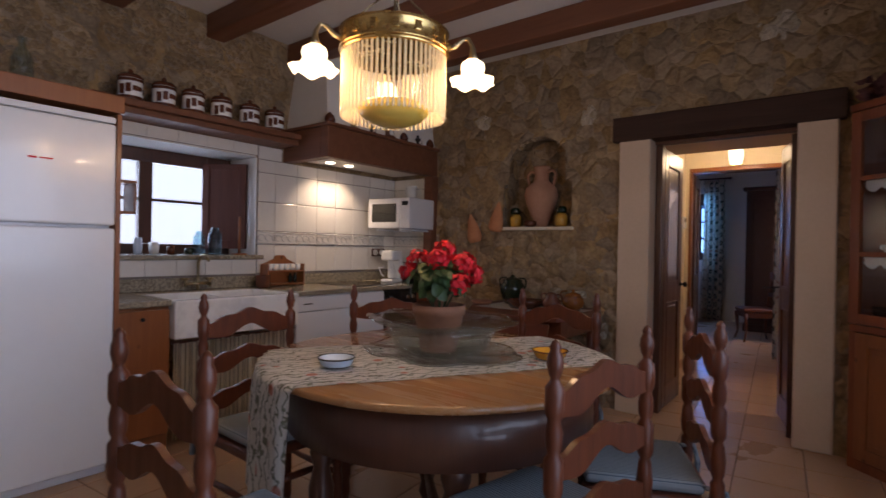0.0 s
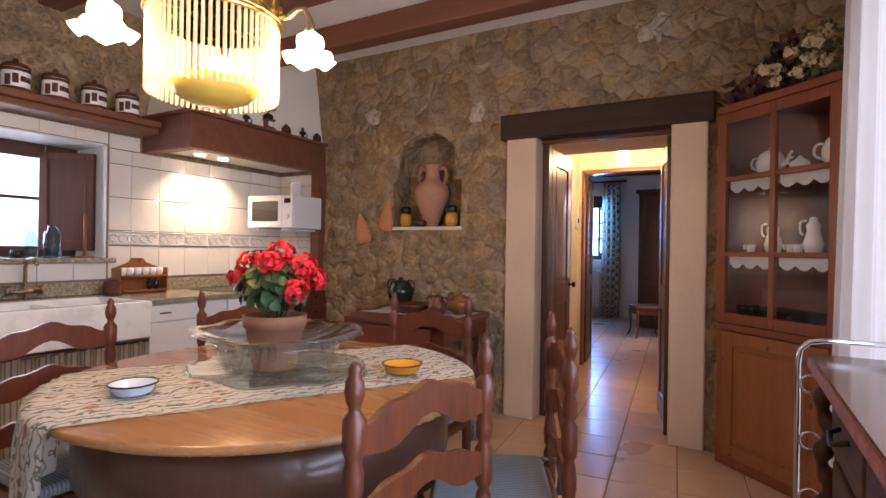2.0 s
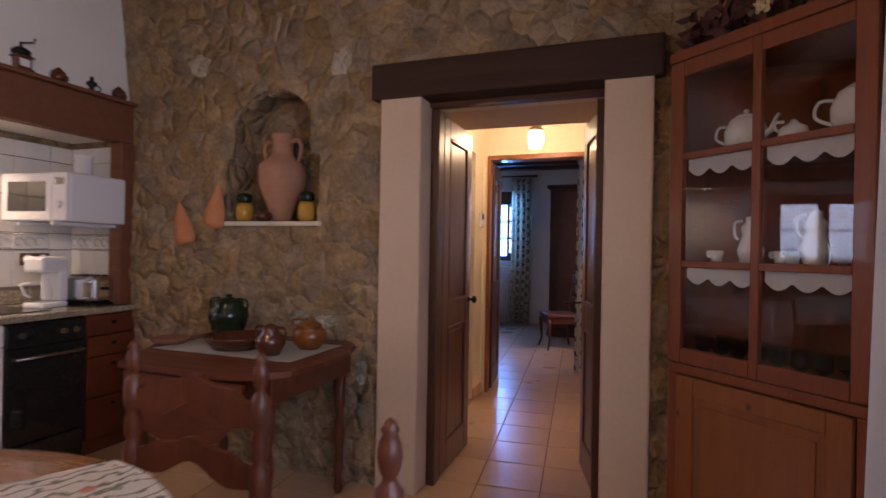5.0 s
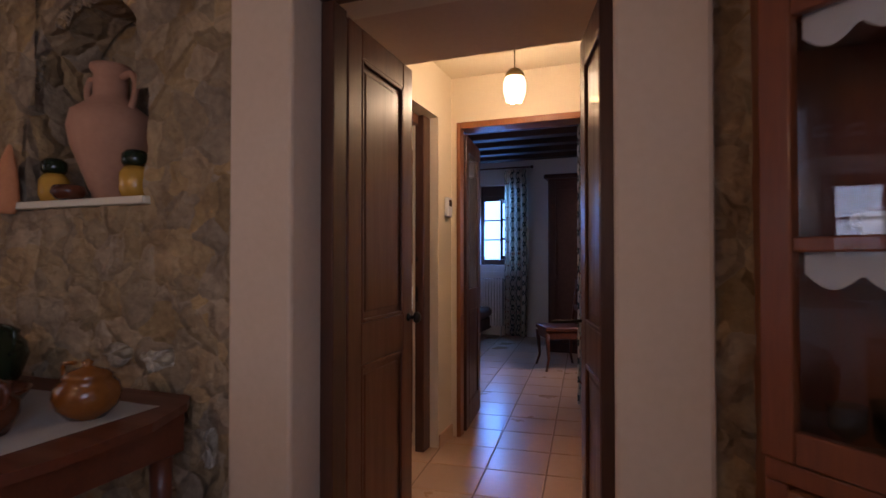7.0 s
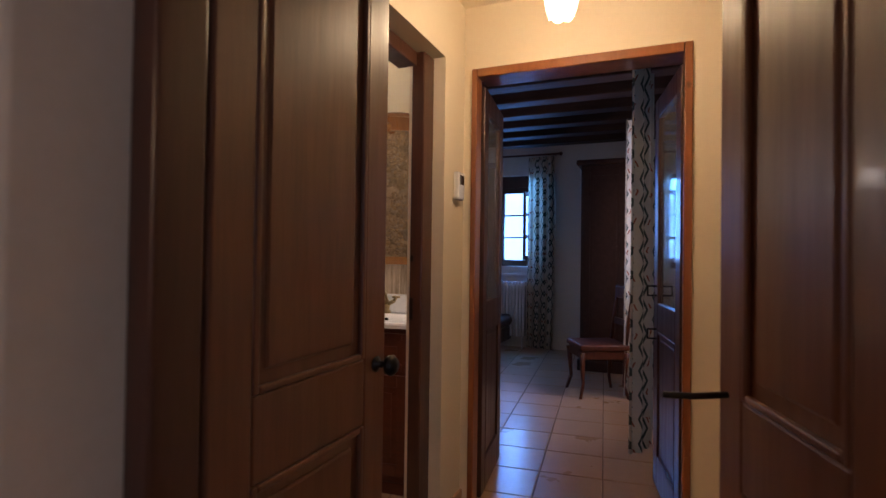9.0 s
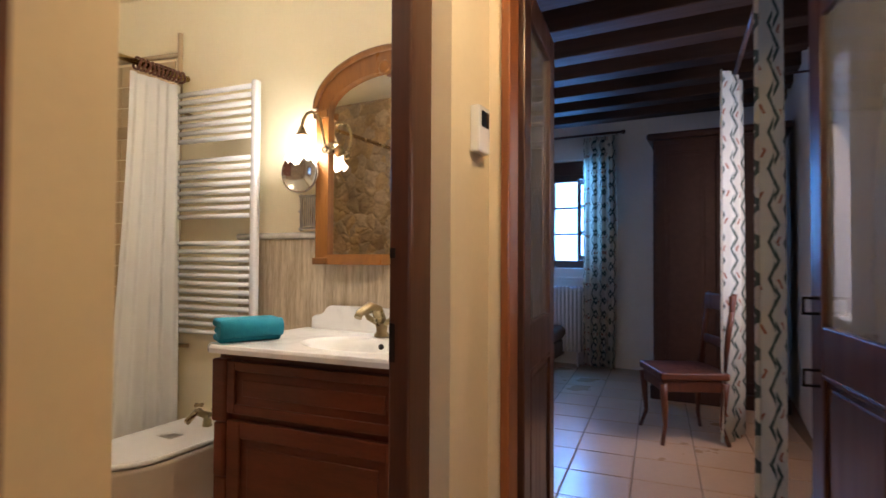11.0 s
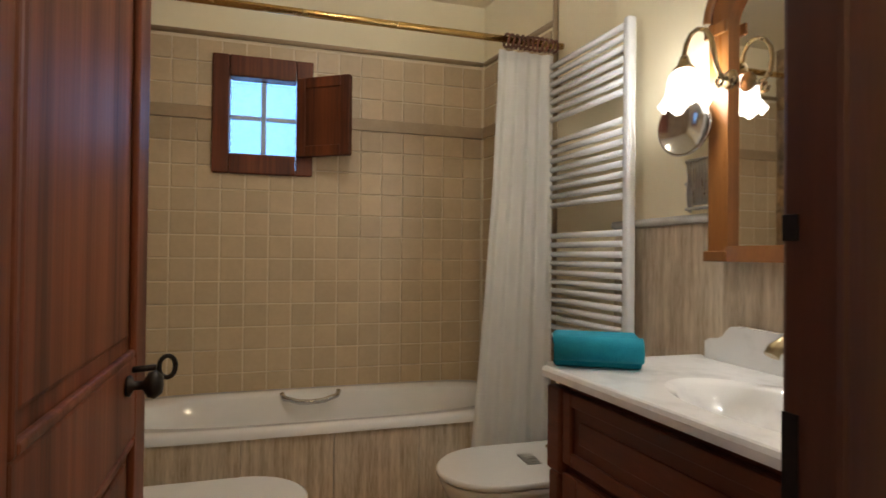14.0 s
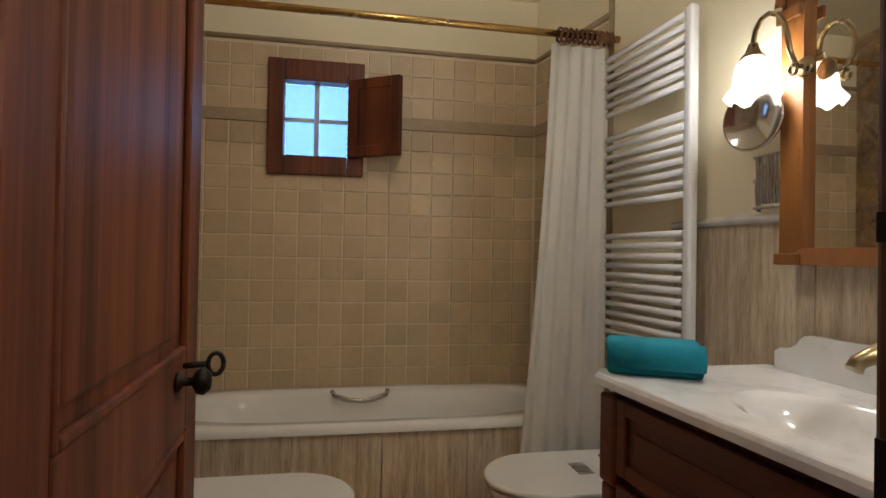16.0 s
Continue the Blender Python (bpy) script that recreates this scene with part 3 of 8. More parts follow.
def cloth_material(name, base, stripe, spot, scale, turn, dist=2.5, spot_scale=14, cut=0.24, cover=0.78):
    """Woven cloth with printed wavy stripes and scattered blossoms."""
    m = mat(name, base, tuple(c * 0.9 for c in base), 0.95, scale=10, fine=300, bump=0.3, dist=0.002)
    n, l = m.node_tree.nodes, m.node_tree.links
    b = n["Principled BSDF"]
    old = b.inputs["Base Color"].links[0].from_socket
    tc = n.new("ShaderNodeTexCoord")
    mp = n.new("ShaderNodeMapping")
    mp.inputs["Rotation"].default_value = (0, 0, radians(turn))
    l.new(tc.outputs["Object"], mp.inputs[0])
    w = n.new("ShaderNodeTexWave")
    w.inputs["Scale"].default_value, w.inputs["Distortion"].default_value, w.inputs["Detail"].default_value, w.inputs["Detail Scale"].default_value = scale, dist, 3, 2.5
    l.new(mp.outputs[0], w.inputs[0])
    r = n.new("ShaderNodeMapRange")
    r.inputs[1].default_value, r.inputs[2].default_value, r.inputs[4].default_value = cover, cover + 0.12, 0.85
    l.new(w.outputs["Fac"], r.inputs[0])
    c1 = n.new("ShaderNodeMix")
    c1.data_type = "RGBA"
    l.new(r.outputs[0], c1.inputs[0])
    l.new(old, c1.inputs[6])
    c1.inputs[7].default_value = (*stripe, 1)
    v = n.new("ShaderNodeTexVoronoi")
    v.inputs["Scale"].default_value = spot_scale
    l.new(mp.outputs[0], v.inputs[0])
    r2 = n.new("ShaderNodeMapRange")
    r2.inputs[1].default_value, r2.inputs[2].default_value, r2.inputs[3].default_value, r2.inputs[4].default_value = cut, cut - 0.06, 0, 0.75
    l.new(v.outputs["Distance"], r2.inputs[0])
    c2 = n.new("ShaderNodeMix")
    c2.data_type = "RGBA"
    l.new(r2.outputs[0], c2.inputs[0])
    l.new(c1.outputs[2], c2.inputs[6])
    c2.inputs[7].default_value = (*spot, 1)
    l.new(c2.outputs[2], b.inputs["Base Color"])
    return m


M_runner = cloth_material("printed_cotton", (0.88, 0.85, 0.78), (0.16, 0.17, 0.09), (0.66, 0.17, 0.09), 8.5, 25, 9, 9, 0.2, 0.80)
M_stripe = cloth_material("striped_cotton", (0.78, 0.70, 0.55), (0.25, 0.21, 0.14), (0.5, 0.42, 0.3), 14, 90, 0.3, 5, 0.02)
M_cushion = cloth_material("blue_checked_cotton", (0.24, 0.27, 0.29), (0.05, 0.075, 0.10), (0.2, 0.23, 0.26), 26, 0, 0.2, 40, 0.1)


def zigzag_material(name):
    """Cream linen with dark embroidered zigzag columns and small red marks."""
    m = mat(name, (0.76, 0.70, 0.58), (0.68, 0.61, 0.49), 0.95, scale=12, fine=250, bump=0.3, dist=0.002)
    n, l = m.node_tree.nodes, m.node_tree.links
    b = n["Principled BSDF"]
    old = b.inputs["Base Color"].links[0].from_socket
    tc = n.new("ShaderNodeTexCoord")
    sp_ = n.new("ShaderNodeSeparateXYZ")
    l.new(tc.outputs["Object"], sp_.inputs[0])

    def op(kind, a, b_=None, c=None):
        k = n.new("ShaderNodeMath")
        k.operation = kind
        for i, v in enumerate((a, b_, c)):
            if v is None:
                continue
            if isinstance(v, (int, float)):
                k.inputs[i].default_value = v
            else:
                l.new(v, k.inputs[i])
        return k.outputs[0]
    along = op("ADD", sp_.outputs[0], sp_.outputs[1])
    tri = op("PINGPONG", op("MULTIPLY", sp_.outputs[2], 1.0), 0.075)
    u = op("ADD", op("MULTIPLY", along, 10.0), op("MULTIPLY", tri, 6.0))
    band = op("FRACT", u)
    dark = op("LESS_THAN", op("ABSOLUTE", op("SUBTRACT", band, 0.35)), 0.095)
    red = op("MULTIPLY", op("LESS_THAN", op("ABSOLUTE", op("SUBTRACT", band, 0.72)), 0.07), op("LESS_THAN", op("FRACT", op("MULTIPLY", sp_.outputs[2], 5.55)), 0.22))
    for fac, col in ((dark, (0.085, 0.11, 0.085)), (red, (0.42, 0.13, 0.06))):
        mx_ = n.new("ShaderNodeMix")
        mx_.data_type = "RGBA"
        l.new(fac, mx_.inputs[0])
        l.new(old, mx_.inputs[6])
        mx_.inputs[7].default_value = (*col, 1)
        old = mx_.outputs[2]
    l.new(old, b.inputs["Base Color"])
    return m


M_ikat = zigzag_material("embroidered_linen")

POST = [(0.017, 0), (0.020, 0.02), (0.019, 0.22), (0.022, 0.24), (0.022, 0.50), (0.015, 0.515), (0.021, 0.53), (0.024, 0.57), (0.019, 0.62), (0.014, 0.635), (0.022, 0.65), (0.024, 0.66), (0.024, 0.735), (0.015, 0.75), (0.021, 0.77), (0.022, 0.80), (0.016, 0.83), (0.022, 0.845), (0.024, 0.855), (0.024, 0.91), (0.013, 0.925), (0.011, 0.932), (0.017, 0.945), (0.021, 0.965), (0.019, 0.985), (0.012, 1.0), (0.015, 1.008), (0.009, 1.02), (0.002, 1.026)]


def ladder_chair(ob):
    for sx in (-1, 1):
        bm = bmesh.new()
        lathe(bm, POST, (0.215 * sx, 0.2, 0), 14)
        part("back_post", bm, M_chair, ob)
        bm = bmesh.new()
        lathe(bm, [(0.016, 0), (0.022, 0.04), (0.018, 0.09), (0.024, 0.13), (0.024, 0.22), (0.017, 0.25), (0.024, 0.3), (0.026, 0.42), (0.022, 0.445)], (0.2 * sx, -0.2, 0), 12)
        part("leg", bm, M_chair, ob)
        bm = bmesh.new()
        tube(bm, [(0.2 * sx, -0.2, 0.24), (0.205 * sx, 0, 0.243), (0.213 * sx, 0.2, 0.24)], [0.010, 0.014, 0.010], 8)
        part("stretcher", bm, M_chair, ob)
    bm = bmesh.new()
    tube(bm, [(-0.2, -0.2, 0.3), (0, -0.2, 0.3), (0.2, -0.2, 0.3)], [0.010, 0.016, 0.010], 8)
    part("stretcher", bm, M_chair, ob)
    for z0, h in ((0.53, 0.085), (0.69, 0.09), (0.845, 0.10)):
        top = [(x, z0 + h * (0.55 + 0.45 * max(0, math.cos(x / 0.2 * math.pi * 0.62)) + 0.07 * math.cos(x / 0.2 * math.pi * 3))) for x in np.linspace(0.2, -0.2, 25)]
        bot = [(x, z0 + 0.022 * math.cos(x / 0.2 * math.pi) + 0.012 * math.cos(x / 0.2 * math.pi * 2)) for x in np.linspace(-0.2, 0.2, 17)]
        bm = bmesh.new()
        slab(bm, bot + top, 0.018, axis="y", m=pose(0, 0.191, 0))
        part("back_slat", bm, M_chair, ob)
    bm = bmesh.new()
    rbox(bm, -0.225, 0.225, -0.225, 0.2, 0.405, 0.445, 0.012)
    part("seat", bm, M_chair, ob)
    bm = bmesh.new()
    rbox(bm, -0.205, 0.205, -0.215, 0.17, 0.446, 0.488, 0.02, seg=3)
    cu = part("cushion", bm, M_cushion, ob, "thin blue-grey checked cotton seat cushion")
    for sx in (-1, 1):
        bm = bmesh.new()
        tube(bm, [(0.19 * sx, 0.16, 0.475), (0.215 * sx, 0.225, 0.47), (0.232 * sx, 0.245, 0.40), (0.235 * sx, 0.24, 0.33)], [0.008, 0.010, 0.012, 0.014], 6)
        part("tie", bm, M_cushion, cu)


chair = thing("dining_chair", "dark wooden ladder-back dining chair with turned posts and a checked cushion", "chair", group="chairs round the table")
ladder_chair(chair)
for i, (x, y, a) in enumerate(((-0.84, 0.70, 180), (-0.32, 1.38, -102), (-0.21, 1.95, -65), (-0.85, 2.36, 0), (-1.59, 1.31, 88), (-1.54, 1.99, 42))):
    if i == 0:
        chair.matrix_world = pose(x, y, 0, 0, 0, a)
    else:
        copy_thing(chair, pose(x, y, 0, 0, 0, a))

# round table
TX, TY, TZ, TR = -0.93, 1.65, 0.80, 0.70
table = thing("round_table", "round polished wooden dining table with a deep dark apron", "table", (TX, TY, 0))
bm = bmesh.new()
lathe(bm, [(0.0, TZ - 0.03), (TR - 0.03, TZ - 0.03), (TR - 0.008, TZ - 0.024), (TR, TZ - 0.014), (TR - 0.003, TZ - 0.004), (TR - 0.012, TZ), (0.0, TZ)], n=72)
part("tabletop", bm, M_table, table, "warm honey-brown polished tabletop")
bm = bmesh.new()
lathe(bm, [(0.59, 0.57), (0.605, 0.575), (0.605, TZ - 0.031), (0.58, TZ - 0.031), (0.58, 0.57), (0.59, 0.57)], n=64)
ap = part("apron", bm, M_doordark, table, "dark curved wooden apron")
bm = bmesh.new()
rbox(bm, -0.018, 0.018, -0.619, -0.604, 0.645, 0.70, 0.004)
tube(bm, [(0, -0.62, 0.672), (0, -0.63, 0.672)], 0.008, 8)
kh = part("keyhole_plate", bm, M_iron, ap)
kh.matrix_world = pose(TX, TY, 0, 0, 0, 8)
for a in (45, 135, 225, 315):
    bm = bmesh.new()
    lathe(bm, [(0.028, 0), (0.04, 0.03), (0.03, 0.08), (0.045, 0.14), (0.05, 0.28), (0.032, 0.36), (0.048, 0.42), (0.036, 0.46), (0.05, 0.5), (0.05, 0.58)], (0.47 * math.cos(radians(a)), 0.47 * math.sin(radians(a)), 0), 16)
    part("leg", bm, M_doordark, table)
for a in (45, 135):
    c, s = 0.47 * math.cos(radians(a)), 0.47 * math.sin(radians(a))
    bm = bmesh.new()
    tube(bm, [(-c, -s, 0.13), (0, 0, 0.13), (c, s, 0.13)], [0.02, 0.028, 0.02], 10)
    part("stretcher", bm, M_doordark, table)

# runner along the table, hanging over one end
RA = radians(59)


def runner_at(u, v):
    """u along, v across; past the table's edge the cloth bends down in folds."""
    s = -1.14 + 1.84 * u
    w = -0.35 + 0.64 * v
    reach = math.sqrt(max(0.0, (TR + 0.004) ** 2 - w * w))
    z = TZ + 0.005 + 0.0012 * math.sin(17 * s + 9 * w)
    if s < -reach:
        over = -reach - s
        fold = 0.014 * math.sin(30 * w + 1.2) * min(1, over / 0.1)
        z = TZ + 0.005 - over * 0.98
        s = -reach - 0.012 - 0.03 * over - abs(fold) * 0.9
        w = w * (1 - 0.25 * over) + 0.5 * fold
    elif s > reach - 0.01:
        s = reach - 0.01
    return (TX + s * math.cos(RA) - w * math.sin(RA), TY + s * math.sin(RA) + w * math.cos(RA), z)


bm = bmesh.new()
sheet(bm, runner_at, 90, 40)
bmesh.ops.solidify(bm, geom=bm.faces[:], thickness=-0.002)
solid("table_runner", bm, M_runner, "white printed cotton runner with green sprigs, lying across the table", "tablecloth")

# glass platters and the potted plant
gp = thing("glass_platter", "wide clear rippled glass platter on the table runner", "platter", (TX, TY, TZ + 0.011))


def wavy_plate(bm, r, z, lift, sx, sy, n=64):
    rings = []
    for k, q in enumerate((0.0, 0.35, 0.6, 0.8, 0.93, 1.0, 0.99, 0.92, 0.7, 0.4, 0.0)):
        ring = []
        for i in range(n):
            a = 2 * math.pi * i / n
            w = 1 + 0.03 * math.sin(5 * a + 1) + 0.02 * math.sin(9 * a)
            zz = z + lift * max(0, q - 0.45) ** 1.5 + (0.007 if k > 5 else 0) + 0.004 * q * math.sin(7 * a)
            ring.append(bm.verts.new((sx * r * q * w * math.cos(a), sy * r * q * w * math.sin(a), zz)))
        rings.append(ring)
    for a, b in zip(rings, rings[1:]):
        for i in range(n):
            bm.faces.new((a[i], a[(i + 1) % n], b[(i + 1) % n], b[i])).smooth = True
    bmesh.ops.remove_doubles(bm, verts=bm.verts, dist=0.0004)


bm = bmesh.new()
wavy_plate(bm, 0.34, 0.0, 0.03, 1.0, 0.82)
part("plate", bm, M_greenglass, gp).visible_shadow = False
gb = thing("glass_bowl", "deep pale green glass bowl with a wavy rim", "bowl", (TX, TY, TZ + 0.019))
bm = bmesh.new()
lathe(bm, [(0.0, 0.0), (0.16, 0.0), (0.19, 0.02), (0.215, 0.085), (0.22, 0.105), (0.212, 0.105), (0.183, 0.025), (0.155, 0.008), (0, 0.008)], n=48)
part("body", bm, M_greenglass, gb).visible_shadow = False
bm = bmesh.new()
wavy_plate(bm, 0.32, 0.085, 0.12, 1.0, 0.85)
part("rim", bm, M_greenglass, gb).visible_shadow = False
plant = thing("potted_plant", "red flowering geranium in a plain terracotta pot inside the glass bowl", "plant", (TX + 0.01, TY - 0.03, TZ + 0.028))
bm = bmesh.new()
lathe(bm, [(0.0, 0), (0.072, 0), (0.074, 0.01), (0.098, 0.145), (0.106, 0.146), (0.108, 0.185), (0.099, 0.186), (0.094, 0.15), (0.0, 0.15)], n=32)
part("pot", bm, M_pot, plant)
random.seed(5)
leaves, stems = bmesh.new(), bmesh.new()


def leaf(bm, p, n, size, cup=0.25, k=9):
    """A small lobed, cupped leaf at p that faces n."""
    q = Vector(n).normalized().to_track_quat("Z", "Y").to_matrix()
    spin = random.random() * 6.28
    c = bm.verts.new(Vector(p))
    ring = []
    for i in range(k):
        a = 2 * math.pi * i / k + spin
        r = size * (0.85 + 0.2 * math.cos(3 * (a - spin)) + random.uniform(-0.08, 0.08))
        ring.append(bm.verts.new(Vector(p) + q @ Vector((r * math.cos(a), r * math.sin(a), cup * size * (0.6 + 0.5 * math.cos(2 * a))))))
    for i in range(k):
        bm.faces.new((c, ring[i], ring[(i + 1) % k])).smooth = True


for _ in range(420):
    d = Vector((random.gauss(0, 1), random.gauss(0, 1), random.gauss(0.35, 0.8))).normalized()
    if d.z < -0.55:
        continue
    r = random.uniform(0.55, 1.0)
    leaf(leaves, Vector((0, 0, 0.27)) + Vector((d.x * 0.125, d.y * 0.125, d.z * 0.10)) * r, d + Vector((0, 0, 0.5)), random.uniform(0.014, 0.030))
for cx, cy, cz, cr in ((0.01, 0.02, 0.395, 0.042), (-0.10, -0.06, 0.36, 0.04), (0.11, 0.05, 0.35, 0.045), (0.15, 0.09, 0.31, 0.034), (-0.14, -0.08, 0.31, 0.032), (0.06, -0.09, 0.37, 0.036), (0.14, -0.02, 0.275, 0.035), (-0.06, 0.11, 0.36, 0.036), (0.05, 0.12, 0.34, 0.036)):
    petals = bmesh.new()
    cx, cy, cr = cx * 0.78, cy * 0.78, cr * 1.22
    for _ in range(70):
        d = Vector((random.gauss(0, 1), random.gauss(0, 1), random.gauss(0.2, 1))).normalized()
        leaf(petals, Vector((cx, cy, cz)) + d * cr * random.uniform(0.6, 1.0), d, random.uniform(0.009, 0.016), 0.45, 6)
    tube(stems, [(cx * 0.2, cy * 0.2, 0.17), (cx * 0.6, cy * 0.6, 0.28), (cx, cy, cz)], 0.003, 5)
    part("flower_head", petals, M_petal, plant, "clustered scarlet flower head")
part("foliage", leaves, M_leaf, plant, "dark green leaves")
part("stems", stems, M_leaf, plant)


def bowl(name, label, at, r, h, outer, inner):
    ob = thing(name, label, "bowl", at)
    bm = bmesh.new()
    lathe(bm, [(0, 0), (r * 0.72, 0), (r * 0.85, h * 0.2), (r, h * 0.95), (r * 1.04, h), (r * 0.98, h), (r * 0.82, h * 0.25), (r * 0.6, 0.008), (0, 0.008)], n=32)
    part("body", bm, outer, ob)
    bm = bmesh.new()
    tube(bm, [(r * 1.02 * math.cos(a), r * 1.02 * math.sin(a), h) for a in np.linspace(0, 2 * math.pi, 33)], 0.003, 6)
    part("rim", bm, inner, ob)


bowl("enamel_bowl", "small pale blue enamel bowl on the runner", (-1.06, 1.21, TZ + 0.012), 0.064, 0.030, M_blue, M_iron)
bowl("ceramic_bowl", "small glazed orange earthenware bowl on the runner", (-0.545, 1.86, TZ + 0.012), 0.068, 0.032, M_orange, M_brown)

# chandelier
CX, CY = -1.019, 1.436
ch = thing("chandelier", "brass chandelier with glass rods, amber dish and lit tulip shades", "chandelier", (CX, CY, 0))
bm = bmesh.new()
lathe(bm, [(0.200, 1.972), (0.209, 1.978), (0.204, 1.988), (0.204, 2.05), (0.213, 2.062), (0.200, 2.068), (0.195, 2.058), (0.195, 1.98), (0.200, 1.972)], n=56)
tube(bm, [(0.209 * math.cos(a), 0.209 * math.sin(a), 1.99) for a in np.linspace(0, 2 * math.pi, 57)], 0.005, 6)
for i in range(16):
    a = 2 * math.pi * i / 16
    rbox(bm, -0.012, 0.012, -0.004, 0.004, 2.01, 2.045, 0.003, pose(0.206 * math.cos(a), 0.206 * math.sin(a), 0, 0, 0, math.degrees(a) + 90))
part("brass_band", bm, M_brass, ch, "embossed brass band")
bm = bmesh.new()
lathe(bm, [(0.0, 1.708), (0.06, 1.712), (0.11, 1.732), (0.136, 1.758), (0.136, 1.772), (0.118, 1.79), (0.04, 1.80), (0.0, 1.80)], n=40)
part("dish", bm, M_dish, ch, "amber glass dish")
rod_bm = bmesh.new()
lathe(rod_bm, [(0.003, 0), (0.0056, 0.003), (0.0056, 0.236), (0.003, 0.239)], n=8)
rod_mesh = mesh_of("glass_rod", rod_bm, M_rod)
for i in range(62):
    a = 2 * math.pi * i / 62
    o = new("glass_rod", rod_mesh)
    o.parent = ch
    o.visible_shadow = False
    o.location = (0.198 * math.cos(a), 0.198 * math.sin(a), 1.735)
bm = bmesh.new()
tube(bm, [(0, 0, 2.10), (0, 0, 2.745)], 0.006, 8)
lathe(bm, [(0.0, 2.745), (0.05, 2.75), (0.03, 2.785), (0.0, 2.798)], n=20)
for a in (0, 120, 240):
    tube(bm, [(0.196 * math.cos(radians(a)), 0.196 * math.sin(radians(a)), 2.06), (0, 0, 2.25)], 0.004, 6)
part("hanger", bm, M_oldbrass, ch)
SHADES = []
for a in (37, -117, 140):
    ca, sa = math.cos(radians(a)), math.sin(radians(a))
    bm = bmesh.new()
    tube(bm, [(0.20 * ca, 0.20 * sa, 2.01), (0.235 * ca, 0.235 * sa, 2.02), (0.262 * ca, 0.262 * sa, 2.045), (0.285 * ca, 0.285 * sa, 2.05), (0.302 * ca, 0.302 * sa, 2.02), (0.305 * ca, 0.305 * sa, 1.99), (0.305 * ca, 0.305 * sa, 1.965)], [0.013, 0.011, 0.009, 0.008, 0.009, 0.014, 0.026], 8)
    arm = part("arm", bm, M_oldbrass, ch)
    bm = bmesh.new()
    rings = []
    for k, (r, z) in enumerate(((0.026, 1.966), (0.042, 1.955), (0.046, 1.935), (0.042, 1.918), (0.050, 1.902), (0.068, 1.886), (0.084, 1.876))):
        rings.append([bm.verts.new(((0.305 * ca) + r * (1 + (0.10 * math.cos(6 * t) if k > 4 else 0)) * math.cos(t), 0.305 * sa + r * (1 + (0.10 * math.cos(6 * t) if k > 4 else 0)) * math.sin(t), z + (0.012 * math.cos(6 * t) if k > 4 else 0))) for t in np.linspace(0, 2 * math.pi, 37)[:-1]])
    for p, q in zip(rings, rings[1:]):
        for i in range(36):
            bm.faces.new((p[i], p[(i + 1) % 36], q[(i + 1) % 36], q[i])).smooth = True
    sh = part("shade", bm, M_shade, arm, "frilled glass tulip shade, lit")
    sh.visible_shadow = False
    SHADES.append((CX + 0.305 * ca, CY + 0.305 * sa, 1.915))
for p in SHADES:
    point_light("chandelier_bulb", p, 10, WARM, 0.03)
point_light("chandelier_bulb", (CX, CY, 1.86), 7, WARM, 0.03)


def panel_board(ob, x0, x1, z0, z1, y, t, material, border=0.07, name="panel"):
    """A framed board facing -y: stiles, rails and a raised field."""
    bm = bmesh.new()
    rbox(bm, x0, x1, y, y + t, z0, z1, 0.004)
    p = part(name, bm, material, ob)
    bm = bmesh.new()
    w = border
    for a, b, c, d in ((x0, x0 + w, z0, z1), (x1 - w, x1, z0, z1), (x0 + w, x1 - w, z0, z0 + w), (x0 + w, x1 - w, z1 - w, z1)):
        rbox(bm, a, b, y - 0.012, y + 0.001, c, d, 0.004)
    part("panel_frame", bm, material, p)
    bm = bmesh.new()
    rbox(bm, x0 + w + 0.03, x1 - w - 0.03, y - 0.007, y + 0.001, z0 + w + 0.03, z1 - w - 0.03, 0.006)
    part("raised_field", bm, material, p)
    return p


# fridge in its wooden housing
fr = thing("refrigerator", "tall white two-door refrigerator with glossy fronts", "refrigerator", (0, 0, 0))
bm = bmesh.new()
rbox(bm, -3.40, -2.76, 0.42, 1.075, 0.0, 1.90, 0.008)
part("body", bm, M_enamel, fr)
for z0, z1 in ((0.06, 1.31), (1.325, 1.86)):
    bm = bmesh.new()
    rbox(bm, -2.755, -2.70, 0.42, 1.08, z0, z1, 0.012, seg=3)
    part("door", bm, M_enamel, fr)
bm = bmesh.new()
rbox(bm, -2.755, -2.71, 0.42, 1.08, 1.868, 1.90, 0.004)
part("top_strip", bm, M_enamel, fr)
bm = bmesh.new()
rbox(bm, -2.6995, -2.698, 0.70, 0.735, 1.635, 1.645, 0.0005)
rbox(bm, -2.6995, -2.698, 0.745, 0.80, 1.637, 1.644, 0.0005)
part("badge", bm, M_petal, fr, "small red printed badge")
fh = thing("fridge_housing", "orange pine housing over and beside the refrigerator", "cabinet")
bm = bmesh.new()
rbox(bm, -3.48, -2.69, 0.36, 1.115, 1.925, 2.015, 0.004)
part("top_board", bm, M_pine, fh)
bm = bmesh.new()
rbox(bm, -3.48, -2.72, 1.088, 1.113, 0, 1.924, 0.003)
part("side_panel", bm, M_pine, fh)
